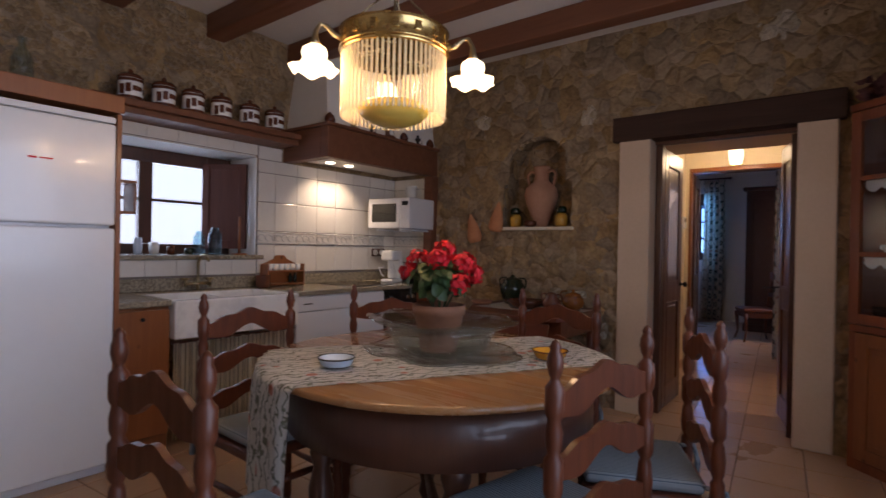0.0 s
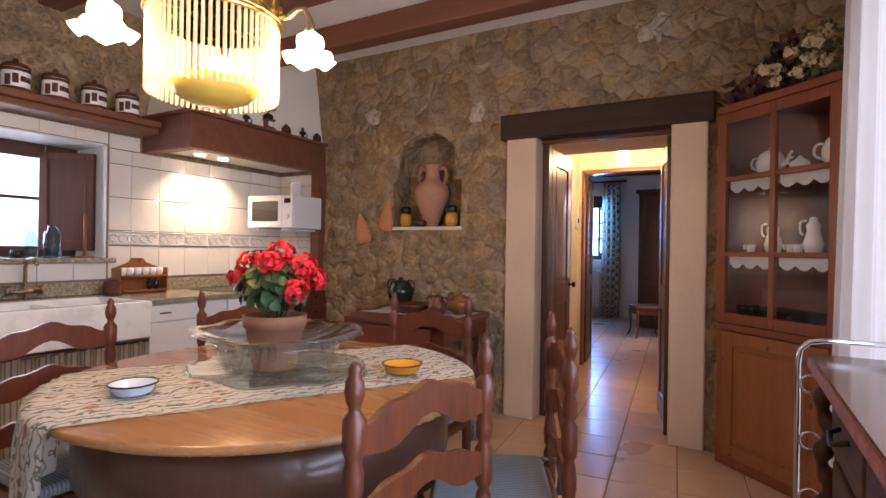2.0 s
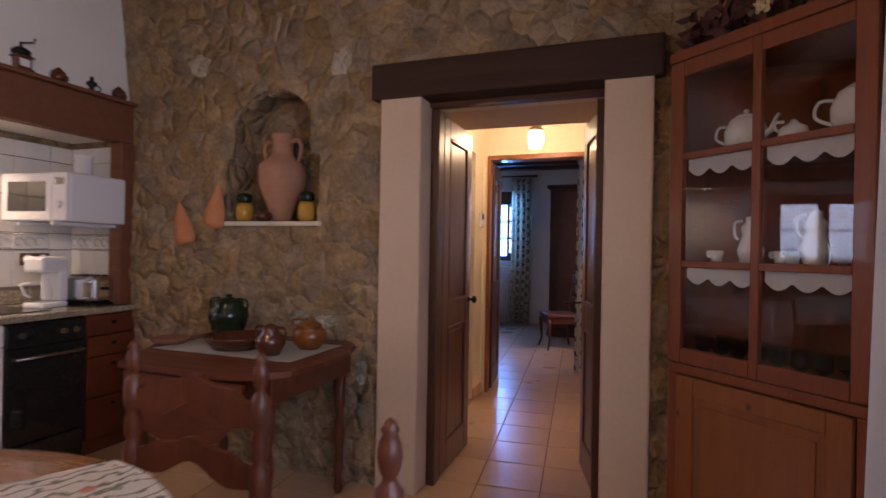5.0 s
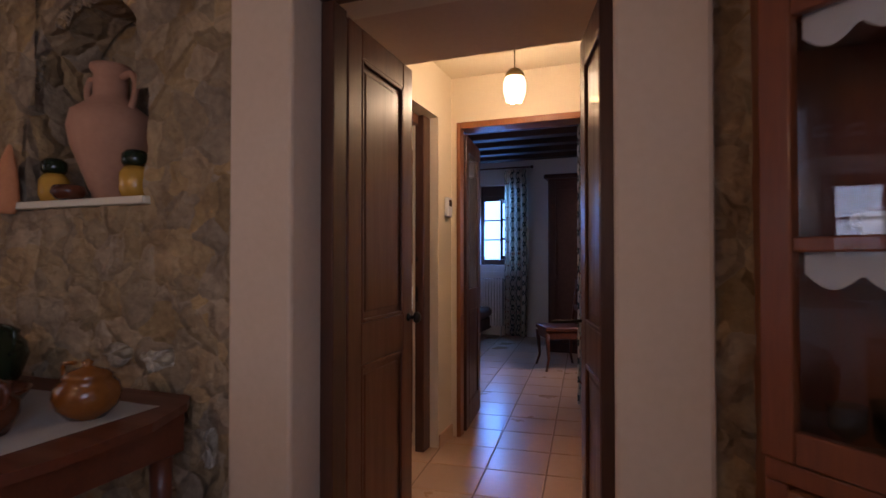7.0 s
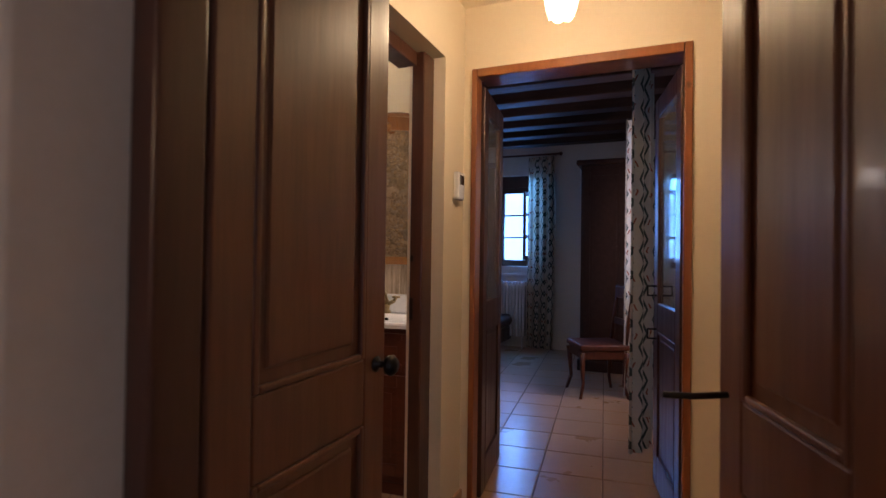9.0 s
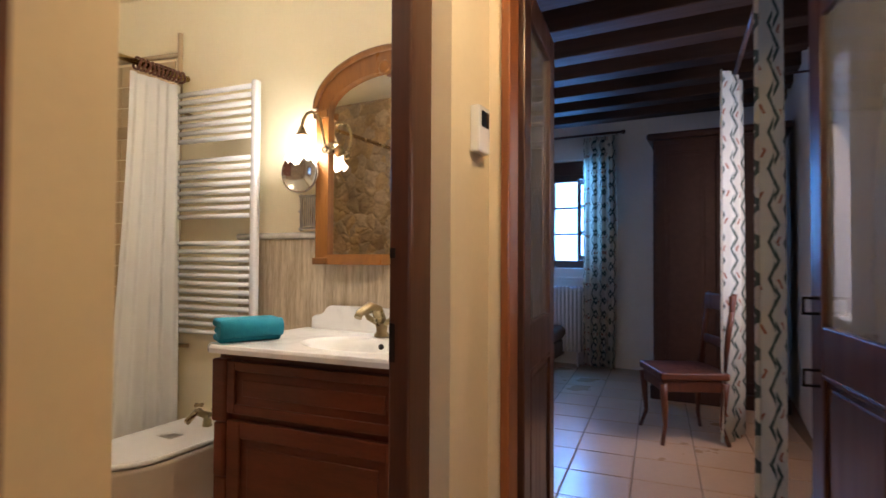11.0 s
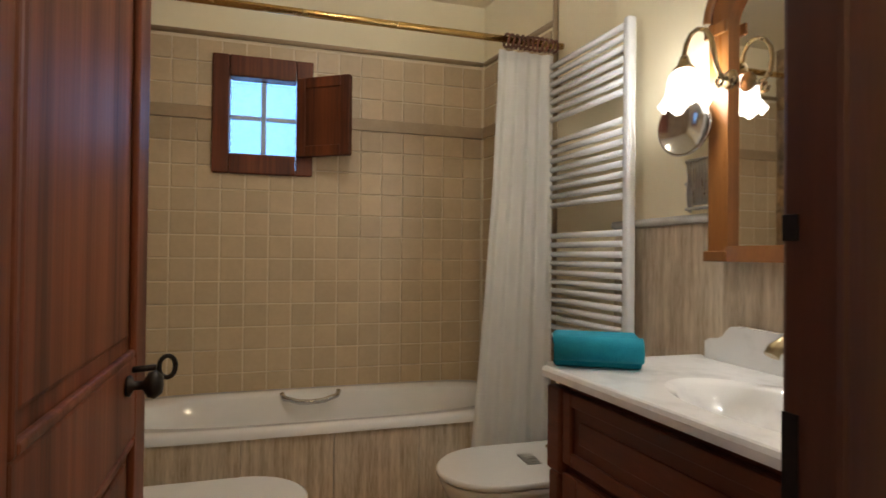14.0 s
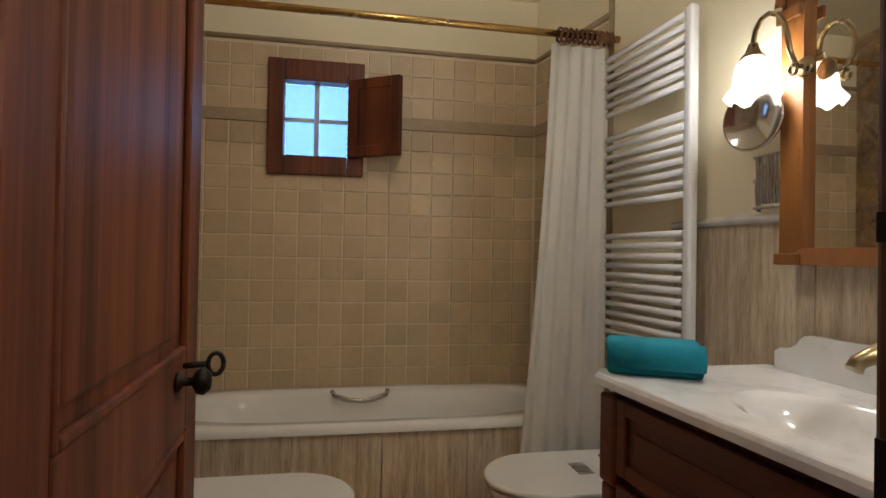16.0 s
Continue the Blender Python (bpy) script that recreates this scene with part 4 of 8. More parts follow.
for y, m_, r in ((0.36, M_darkbottle, 0.05), (0.56, M_darkbottle, 0.055), (0.74, M_bottle, 0.05)):
    b = thing("glass_bottle", "old glass bottle standing on the fridge housing", "bottle", (-3.0, y, 2.016), group="bottles on the fridge housing")
    bm = bmesh.new()
    lathe(bm, [(0, 0), (r, 0), (r, 0.15), (r * 0.75, 0.19), (r * 0.35, 0.22), (r * 0.3, 0.25), (r * 0.4, 0.255), (r * 0.4, 0.27), (0, 0.27)], n=20)
    part("body", bm, m_, b)

# worktop, sink and units along the west wall
WF = -2.85
wt = thing("worktop", "speckled granite worktop with an upstand along the tiled wall", "worktop")
bm = bmesh.new()
rbox(bm, KX0 + 0.012, WF + 0.02, 1.116, 1.445, 0.86, 0.895, 0.006)
rbox(bm, KX0 + 0.012, WF + 0.02, 2.345, KY1 - 0.012, 0.86, 0.895, 0.006)
rbox(bm, KX0 + 0.012, -3.36, 1.446, 2.344, 0.86, 0.895, 0.004)
part("slab", bm, M_granite, wt)
bm = bmesh.new()
rbox(bm, KX0 + 0.012, KX0 + 0.035, 1.116, KY1 - 0.04, 0.896, 0.985, 0.004)
rbox(bm, KX0 + 0.012, WF - 0.06, KY1 - 0.036, KY1 - 0.012, 0.896, 0.985, 0.004)
part("upstand", bm, M_granite, wt)
sk = thing("stone_sink", "large white marble farmhouse sink with a thick front", "sink")
bm = bmesh.new()
for b in ((-2.87, WF + 0.05, 1.448, 2.342, 0.655, 0.89), (-3.358, -2.871, 1.448, 1.50, 0.655, 0.89), (-3.358, -2.871, 2.29, 2.342, 0.655, 0.89), (-3.358, -3.31, 1.501, 2.289, 0.655, 0.89), (-3.309, -2.871, 1.501, 2.289, 0.655, 0.70), (-3.309, -2.871, 1.87, 1.91, 0.701, 0.87)):
    rbox(bm, *b, 0.012)
part("basin", bm, M_marble, sk)
tp = thing("kitchen_tap", "old brass two-handled kitchen tap behind the sink", "tap", (-3.385, 1.88, 0.896))
bm = bmesh.new()
tube(bm, [(0, 0, 0), (0, 0, 0.06), (0.0, 0, 0.2), (0.03, 0, 0.25), (0.1, 0, 0.26), (0.15, 0, 0.22)], 0.011, 10)
part("spout", bm, M_oldbrass, tp)
bm = bmesh.new()
tube(bm, [(0, -0.09, 0.05), (0, 0.09, 0.05)], 0.013, 10)
part("cross_bar", bm, M_oldbrass, tp)
for s in (-1, 1):
    bm = bmesh.new()
    tube(bm, [(0, 0.09 * s, 0.03), (0, 0.09 * s, 0.085)], 0.012, 8)
    tube(bm, [(-0.03, 0.09 * s, 0.085), (0.03, 0.09 * s, 0.085)], 0.007, 8)
    tube(bm, [(0, 0.09 * s - 0.03, 0.085), (0, 0.09 * s + 0.03, 0.085)], 0.007, 8)
    part("handle", bm, M_oldbrass, tp)
skirt = thing("sink_curtain", "striped beige cotton curtain hanging below the sink", "curtain")
bm = bmesh.new()
sheet(bm, lambda u, v: (WF + 0.005 + 0.012 * math.sin(u * 75) + 0.006 * math.sin(u * 31 + 2), 1.46 + 0.875 * u, 0.04 + 0.59 * v), 130, 4)
bmesh.ops.solidify(bm, geom=bm.faces[:], thickness=0.002)
part("cloth", bm, M_stripe, skirt)
bm = bmesh.new()
tube(bm, [(WF + 0.005, 1.45, 0.63), (WF + 0.005, 2.34, 0.63)], 0.008, 8)
part("rail", bm, M_doordark, skirt)


def base_unit(name, label, y0, y1, material, fronts, category="cabinet", knob=None):
    """A floor unit whose fronts (z0, z1) face +x."""
    u = thing(name, label, category, (0, 0, 0))
    bm = bmesh.new()
    box(bm, KX0 + 0.02, WF - 0.025, y0 + 0.002, y1 - 0.002, 0.0, 0.858)
    part("body", bm, material, u)
    for z0, z1 in fronts:
        bm = bmesh.new()
        rbox(bm, WF - 0.024, WF, y0 + 0.004, y1 - 0.004, z0, z1, 0.006)
        f = part("front", bm, material, u)
        if z1 - z0 > 0.1 and knob:
            bm = bmesh.new()
            tube(bm, [(WF, (y0 + y1) / 2, z1 - 0.05), (WF + 0.012, (y0 + y1) / 2, z1 - 0.05), (WF + 0.02, (y0 + y1) / 2, z1 - 0.05)], [0.006, 0.012, 0.012], 10)
            part("knob", bm, knob, f)
    return u


base_unit("pine_cabinet", "orange pine base cabinet beside the refrigerator", 1.116, 1.446, M_pine, ((0.09, 0.84),), knob=M_iron)
dw = base_unit("dishwasher", "white enamelled dishwasher with a slim control strip", 2.35, 2.95, M_enamel, ((0.1, 0.735), (0.74, 0.85)), "dishwasher")
bm = bmesh.new()
rbox(bm, WF, WF + 0.003, 2.42, 2.50, 0.79, 0.80, 0.001)
part("control_buttons", bm, M_iron, dw)
base_unit("white_cabinet", "white enamelled base unit beside the oven", 2.952, 3.28, M_enamel, ((0.1, 0.735), (0.74, 0.85)))
ov = base_unit("oven", "built-in black oven with steel knobs and handle", 3.282, 3.72, M_black, ((0.1, 0.19), (0.72, 0.85)), "oven")
bm = bmesh.new()
rbox(bm, WF - 0.024, WF + 0.002, 3.287, 3.715, 0.2, 0.715, 0.006)
od = part("oven_door", bm, M_black, ov)
bm = bmesh.new()
rbox(bm, WF + 0.0021, WF + 0.005, 3.31, 3.69, 0.31, 0.63, 0.001)
part("window", bm, M_black, od)
bm = bmesh.new()
tube(bm, [(WF, 3.32, 0.665), (WF + 0.035, 3.32, 0.665), (WF + 0.035, 3.68, 0.665), (WF, 3.68, 0.665)], 0.009, 8)
part("handle", bm, M_steel, od)
for y in (3.36, 3.58, 3.65):
    bm = bmesh.new()
    tube(bm, [(WF, y, 0.785), (WF + 0.018, y, 0.785)], 0.016, 14)
    part("knob", bm, M_steel, ov)
base_unit("drawer_unit", "reddish wooden drawer unit beside the oven", 3.722, KY1 - 0.012, M_vanity, ((0.09, 0.34), (0.345, 0.59), (0.595, 0.72), (0.725, 0.85)), knob=M_iron)
hob = thing("hob", "black glass hob set in the granite worktop", "hob")
bm = bmesh.new()
rbox(bm, -3.38, -2.95, 3.0, 3.58, 0.8955, 0.901, 0.002)
part("glass_plate", bm, M_black, hob)

# cooker mantel, its plaster hood and post
hd = thing("cooker_mantel", "dark reddish wooden cooker mantel below a white plaster hood", "cooker hood")
bm = bmesh.new()
rbox(bm, -2.99, -2.90, 2.66, KY1 - 0.003, 1.95, 2.20, 0.008)
part("front_beam", bm, M_beam, hd)
bm = bmesh.new()
rbox(bm, KX0 + 0.003, -2.991, 2.66, 2.76, 1.95, 2.20, 0.008)
part("side_beam", bm, M_beam, hd)
bm = bmesh.new()
rbox(bm, -3.02, -2.87, 2.635, KY1 - 0.003, 2.2, 2.225, 0.006)
rbox(bm, KX0 + 0.003, -3.021, 2.635, 2.76, 2.2, 2.225, 0.006)
part("ledge", bm, M_beam, hd)
bm = bmesh.new()
rbox(bm, -2.985, -2.885, KY1 - 0.11, KY1 - 0.003, 0.897, 1.949, 0.008)
part("post", bm, M_beam, hd)
bm = bmesh.new()
rbox(bm, KX0 + 0.014, -2.992, 2.765, KY1 - 0.014, 1.985, 2.0, 0.002)
part("soffit", bm, M_white, hd)
for y in (3.02, 3.24):
    bm = bmesh.new()
    lathe(bm, [(0.0, 1.975), (0.036, 1.975), (0.042, 1.984)], (-3.30, y, 0), 20)
    part("downlight", bm, M_halogen, hd, "lit recessed downlight")
    spot_light("mantel_spot", (-3.30, y, 1.965), (-3.40, y, 0.9), 40, (1.0, 0.82, 0.54), 115)
bm = bmesh.new()
a, b = [(-3.06, 2.69), (-3.06, KY1 - 0.002), (KX0 + 0.002, KY1 - 0.002), (KX0 + 0.002, 2.69)], [(-3.13, 2.80), (-3.05, KY1 - 0.002), (KX0 + 0.002, KY1 - 0.002), (KX0 + 0.002, 2.80)]
va, vb = [bm.verts.new((x + (0.12 if x > -3.2 else 0), y, 2.226)) for x, y in a], [bm.verts.new((x, y, KH - 0.004)) for x, y in b]
bm.faces.new(va), bm.faces.new(vb)
for i in range(4):
    bm.faces.new((va[i], va[(i + 1) % 4], vb[(i + 1) % 4], vb[i]))
part("plaster_hood", bm, M_white, hd, "white plastered chimney hood")

# shelf with canisters
sf = thing("wall_shelf", "long dark wooden shelf above the kitchen window", "shelf")
bm = bmesh.new()
rbox(bm, KX0 + 0.002, -3.20, 1.118, 2.632, 2.105, 2.15, 0.008)
part("board", bm, M_beam, sf)
bm = bmesh.new()
rbox(bm, KX0 + 0.002, -3.23, 1.118, 2.632, 2.06, 2.104, 0.008)
part("moulding", bm, M_beam, sf)
can = thing("storage_jar", "white ceramic storage jar with dark painted band and domed lid", "jar", (-3.3, 1.37, 2.151), group="canisters on the shelf")
bm = bmesh.new()
lathe(bm, [(0, 0), (0.058, 0), (0.062, 0.008), (0.062, 0.11), (0.058, 0.118), (0, 0.118)], n=28)
part("body", bm, M_ceramic, can)
bm = bmesh.new()
lathe(bm, [(0.0625, 0.004), (0.0632, 0.006), (0.0632, 0.018), (0.0625, 0.02)], n=28)
lathe(bm, [(0.0625, 0.098), (0.0632, 0.1), (0.0632, 0.112), (0.0625, 0.114)], n=28)
for a in (-60, -30, 0, 25, 55):
    rbox(bm, 0.0615, 0.0635, -0.013, 0.013, 0.035 + 0.012 * math.cos(a), 0.075 + 0.01 * math.sin(a), 0.0005, pose(0, 0, 0, 0, 0, a))
part("painted_band", bm, M_brown, can, "brown painted pattern")
bm = bmesh.new()
lathe(bm, [(0, 0.118), (0.063, 0.118), (0.064, 0.126), (0.05, 0.142), (0.02, 0.15), (0.01, 0.152), (0.014, 0.162), (0.008, 0.172), (0, 0.173)], n=28)
part("lid", bm, M_brown, can, "dark glazed lid")
can.scale = (1.18, 1.18, 1.18)
for y in (1.58, 1.78, 1.99, 2.22, 2.44):
    copy_thing(can, pose(-3.3, y, 2.151, 0, 0, (y * 173) % 40 - 20))

# small old things along the mantel
prof = {"brass_mortar": ([(0, 0), (0.03, 0), (0.032, 0.012), (0.022, 0.02), (0.034, 0.06), (0.038, 0.065), (0, 0.065)], M_oldbrass, "small brass mortar on the mantel ledge"),
        "oil_lamp": ([(0, 0), (0.03, 0), (0.018, 0.01), (0.012, 0.03), (0.03, 0.045), (0.028, 0.06), (0.01, 0.07), (0.012, 0.09), (0, 0.1)], M_iron, "small old oil lamp on the mantel ledge"),
        "copper_pot": ([(0, 0), (0.035, 0), (0.042, 0.03), (0.036, 0.06), (0.02, 0.07), (0.02, 0.075), (0.008, 0.085), (0, 0.09)], M_brown, "small lidded pot on the mantel ledge")}
for k, (kind, y) in enumerate((("copper_pot", 2.70), ("brass_mortar", 2.95), ("oil_lamp", 3.16), ("copper_pot", 3.58), ("oil_lamp", 3.78), ("copper_pot", 3.96))):
    p, m_, lab = prof[kind]
    o = thing(kind, lab, "ornament", (-2.93, y, 2.226))
    bm = bmesh.new()
    lathe(bm, p, n=18)
    part("body", bm, m_, o)
    bm = bmesh.new()
    tube(bm, [(0, 0.03, 0.05), (0, 0.055, 0.045), (0, 0.055, 0.02), (0, 0.03, 0.015)], 0.004, 6)
    part("handle", bm, m_, o)
mill = thing("coffee_grinder", "old wooden hand coffee grinder with a white drawer", "coffee grinder", (-2.93, 3.38, 2.226))
bm = bmesh.new()
rbox(bm, -0.045, 0.045, -0.045, 0.045, 0, 0.014, 0.003)
rbox(bm, -0.035, 0.035, -0.035, 0.035, 0.015, 0.07, 0.003)
rbox(bm, -0.045, 0.045, -0.045, 0.045, 0.071, 0.083, 0.003)
part("box", bm, M_door, mill)
bm = bmesh.new()
rbox(bm, 0.0352, 0.038, -0.026, 0.026, 0.022, 0.062, 0.001)
part("drawer", bm, M_ceramic, mill)
bm = bmesh.new()
lathe(bm, [(0.04, 0.084), (0.045, 0.11), (0.03, 0.125), (0.006, 0.13), (0.006, 0.16), (0, 0.16)], n=18)
tube(bm, [(0, 0, 0.155), (0.04, 0.04, 0.165), (0.045, 0.045, 0.19)], 0.005, 6)
part("crank", bm, M_iron, mill)

# kitchen window with shutters and sill
win = thing("kitchen_window", "dark wooden kitchen window with open inner shutters", "window", kind="structure")
bm = bmesh.new()
X = -3.93
for b in ((WY0 + 0.002, 1.17, WZ0 + 0.002, WZ1 - 0.002), (2.20, WY1 - 0.002, WZ0 + 0.002, WZ1 - 0.002), (1.171, 2.199, WZ0 + 0.002, 1.23), (1.171, 2.199, 1.86, WZ1 - 0.002), (1.67, 1.77, 1.231, 1.859)):
    rbox(bm, X - 0.03, X + 0.03, b[0], b[1], b[2], b[3], 0.006)
part("window_frame", bm, M_doordark, win)
for y0, y1 in ((1.172, 1.669), (1.771, 2.198)):
    bm = bmesh.new()
    box(bm, X - 0.004, X + 0.004, y0, y1, 1.232, 1.858)
    part("pane", bm, M_glass, win).visible_shadow = False
bm = bmesh.new()
for y0, y1 in ((1.172, 1.669), (1.771, 2.198)):
    rbox(bm, X - 0.012, X + 0.012, y0, y1, 1.56, 1.585, 0.003)
part("glazing_bar", bm, M_doordark, win)
for hx, hy, a in ((-3.885, 2.165, 33), (-3.89, 1.18, -8)):
    bm = bmesh.new()
    m_ = pose(hx, hy, 0, 0, 0, a)
    rbox(bm, 0, 0.375, -0.012, 0.012, 1.20, 1.90, 0.004, m_)
    s = part("shutter", bm, M_shutter, win)
    bm = bmesh.new()
    for x0, x1, z0, z1 in ((0, 0.06, 1.2, 1.90), (0.315, 0.375, 1.2, 1.90), (0.061, 0.314, 1.2, 1.27), (0.061, 0.314, 1.85, 1.90)):
        rbox(bm, x0, x1, -0.02, 0.02, z0, z1, 0.004, m_)
    part("shutter_frame", bm, M_shutter, s)
bm = bmesh.new()
rbox(bm, -3.88, KX0 + 0.05, 1.1165, 2.46, 1.118, 1.152, 0.006)
solid("window_sill", bm, M_granite, "speckled granite kitchen window sill", "sill", kind="structure")
jar = thing("glass_jar", "tall clear glass bottle on the window sill", "jar", (-3.62, 2.13, 1.153), group="jars on the sill")
bm = bmesh.new()
lathe(bm, [(0, 0), (0.05, 0), (0.052, 0.01), (0.052, 0.16), (0.03, 0.19), (0.03, 0.215), (0.027, 0.215), (0.027, 0.19), (0.047, 0.16), (0.047, 0.012), (0, 0.012)], n=24)
part("body", bm, M_bottle, jar).visible_shadow = False
copy_thing(jar, pose(-3.66, 2.02, 1.153) @ Matrix.Scale(0.85, 4))
rol = thing("roll_holder", "upright wooden kitchen roll holder on the sill", "roll holder", (-3.55, 2.30, 1.153))
bm = bmesh.new()
lathe(bm, [(0, 0), (0.06, 0), (0.06, 0.012), (0, 0.013)], n=24)
part("foot", bm, M_pine, rol)
bm = bmesh.new()
tube(bm, [(0, 0, 0.013), (0, 0, 0.31)], 0.011, 10)
part("rod", bm, M_pine, rol)
for y, r, h, m_ in ((1.66, 0.035, 0.09, M_ceramic), (1.78, 0.03, 0.06, M_brown), (1.92, 0.04, 0.05, M_green), (1.55, 0.03, 0.12, M_blue)):
    o = thing("small_pot", "small glazed pot on the kitchen window sill", "pot", (-3.60, y, 1.153))
    bm = bmesh.new()
    lathe(bm, [(0, 0), (r * 0.8, 0), (r, h * 0.5), (r * 0.85, h), (r * 0.7, h), (r * 0.7, h * 0.6), (0, h * 0.5)], n=20)
    part("body", bm, m_, o)
pr = thing("plate_rack", "wooden plate rack holding pale plates beside the window", "plate rack", (0, 0, 0))
for z in (1.42, 1.62):
    bm = bmesh.new()
    rbox(bm, -3.48, -3.30, 1.12, 1.42, z, z + 0.02, 0.004)
    part("shelf", bm, M_pine, pr)
bm = bmesh.new()
rbox(bm, -3.48, -3.30, 1.405, 1.42, 1.441, 1.619, 0.004)
part("end_board", bm, M_pine, pr)
for y in (1.17, 1.25, 1.33):
    pl = thing("dinner_plate", "pale blue glazed plate standing in the rack", "plate", (-3.39, y, 1.545), group="plates in the rack")
    bm = bmesh.new()
    lathe(bm, [(0, 0), (0.06, 0), (0.085, 0.012), (0.084, 0.016), (0.058, 0.005), (0, 0.005)], n=28, m=pose(0, 0, 0, 80, 0, 0))
    part("body", bm, M_blue, pl)

# microwave on its bracket, kitchen appliances
mw = thing("microwave_oven", "white microwave oven on a wall bracket", "microwave", (-3.335, 3.535, 1.415), 5)
bm = bmesh.new()
rbox(bm, 0.0, 0.50, 0.02, 0.40, 0, 0.29, 0.01)
part("body", bm, M_enamel, mw)
bm = bmesh.new()
rbox(bm, 0.0, 0.385, -0.005, 0.019, 0.004, 0.286, 0.008)
d = part("door", bm, M_enamel, mw)
bm = bmesh.new()
rbox(bm, 0.05, 0.345, -0.008, -0.0045, 0.06, 0.235, 0.002)
part("window", bm, M_black, d)
bm = bmesh.new()
rbox(bm, 0.389, 0.50, -0.003, 0.019, 0.004, 0.286, 0.006)
c = part("control_panel", bm, M_enamel, mw)
bm = bmesh.new()
tube(bm, [(0.445, -0.003, 0.10), (0.445, -0.02, 0.10)], 0.02, 16)
part("knob", bm, M_enamel, c)
bm = bmesh.new()
rbox(bm, 0.41, 0.48, -0.005, -0.0028, 0.215, 0.255, 0.001)
part("display", bm, M_black, c)
br = thing("microwave_bracket", "white metal wall bracket under the microwave", "bracket")
for x in (-3.25, -2.95):
    bm = bmesh.new()
    rbox(bm, x, x + 0.03, 3.56, KY1 - 0.013, 1.393, 1.413, 0.003)
    part("arm", bm, M_enamel, br)
tin = thing("ceramic_canister", "white canister standing on the microwave", "canister", (-3.02, 3.80, 1.706))
bm = bmesh.new()
lathe(bm, [(0, 0), (0.052, 0), (0.052, 0.11), (0.056, 0.112), (0.056, 0.13), (0, 0.132)], n=24)
part("body", bm, M_ceramic, tin)
cf = thing("coffee_maker", "white filter coffee maker with a glass jug", "coffee maker", (-3.13, 3.66, 0.896), 10)
bm = bmesh.new()
rbox(bm, -0.07, 0.07, -0.09, 0.09, 0, 0.035, 0.012)
rbox(bm, -0.07, 0.07, 0.03, 0.09, 0.036, 0.24, 0.012)
rbox(bm, -0.07, 0.07, -0.09, 0.09, 0.21, 0.31, 0.02)
part("body", bm, M_enamel, cf)
bm = bmesh.new()
lathe(bm, [(0, 0.037), (0.055, 0.037), (0.06, 0.06), (0.058, 0.12), (0.042, 0.16), (0.045, 0.17), (0, 0.17)], (0, -0.035, 0), 20)
j = part("jug", bm, M_glass, cf, "clear glass coffee jug")
bm = bmesh.new()
tube(bm, [(-0.05, -0.05, 0.15), (-0.1, -0.07, 0.14), (-0.072, -0.07, 0.08), (-0.055, -0.05, 0.06)], 0.008, 8)
part("handle", bm, M_enamel, j)
ts = thing("toaster", "polished steel toaster on the worktop", "toaster", (-3.05, 3.87, 0.896), 6)
bm = bmesh.new()
rbox(bm, -0.13, 0.13, -0.085, 0.085, 0.018, 0.19, 0.04, seg=4)
part("body", bm, M_chrome, ts)
bm = bmesh.new()
rbox(bm, -0.125, 0.125, -0.08, 0.08, 0, 0.0175, 0.004)
rbox(bm, 0.131, 0.15, -0.02, 0.02, 0.1, 0.12, 0.004)
for y in (-0.035, 0.035):
    rbox(bm, -0.1, 0.1, y - 0.012, y + 0.012, 0.1895, 0.194, 0.001)
part("base", bm, M_iron, ts)
sp = thing("spice_rack", "wooden spice rack with small white cups", "spice rack", (-3.40, 2.42, 0.897), 0)
bm = bmesh.new()
slab(bm, [(0, 0), (0.36, 0), (0.36, 0.18), (0.30, 0.20), (0.24, 0.225), (0.22, 0.255), (0.14, 0.255), (0.12, 0.225), (0.06, 0.20), (0, 0.18)], 0.014, axis="x", m=pose(-0.03, 0, 0))
part("back_board", bm, M_pine, sp)
for y in (0.0, 0.348):
    bm = bmesh.new()
    rbox(bm, -0.015, 0.08, y, y + 0.012, 0, 0.185, 0.004)
    part("side", bm, M_pine, sp)
for z in (0.012, 0.118):
    bm = bmesh.new()
    rbox(bm, -0.015, 0.085, 0.013, 0.347, z, z + 0.012, 0.003)
    part("shelf", bm, M_pine, sp)
cup_bm = bmesh.new()
lathe(cup_bm, [(0, 0), (0.019, 0), (0.024, 0.02), (0.024, 0.055), (0.021, 0.055), (0.02, 0.01), (0, 0.008)], n=16)
cup_mesh = mesh_of("cup", cup_bm, M_ceramic)
for i in range(6):
    c = tagged(new("cup", cup_mesh), "small white ceramic cup on the spice rack", "cup", "cups on the rack")
    c.location = (-3.36, 2.46 + 0.055 * i, 0.897 + 0.1305)
for y in (2.66, 2.71):
    o = thing("cruet", "small dark cruet bottle on the spice rack", "bottle", (-3.36, y, 0.9215), group="cruets on the rack")
    bm = bmesh.new()
    lathe(bm, [(0, 0), (0.017, 0), (0.017, 0.05), (0.008, 0.065), (0.009, 0.08), (0, 0.082)], n=14)
    part("body", bm, M_darkbottle, o)
tub = thing("clay_crock", "squat brown clay crock on the worktop", "crock", (-3.30, 2.36, 0.896))
bm = bmesh.new()
lathe(bm, [(0, 0), (0.05, 0), (0.06, 0.03), (0.056, 0.09), (0.06, 0.1), (0.054, 0.1), (0.05, 0.03), (0, 0.02)], n=24)
part("body", bm, M_brown, tub)
sk2 = thing("wall_socket", "dark round double socket on the tiled wall", "socket")
bm = bmesh.new()
rbox(bm, KX0 + 0.0125, KX0 + 0.022, 3.72, 3.90, 1.14, 1.22, 0.004)
part("plate", bm, M_doordark, sk2)
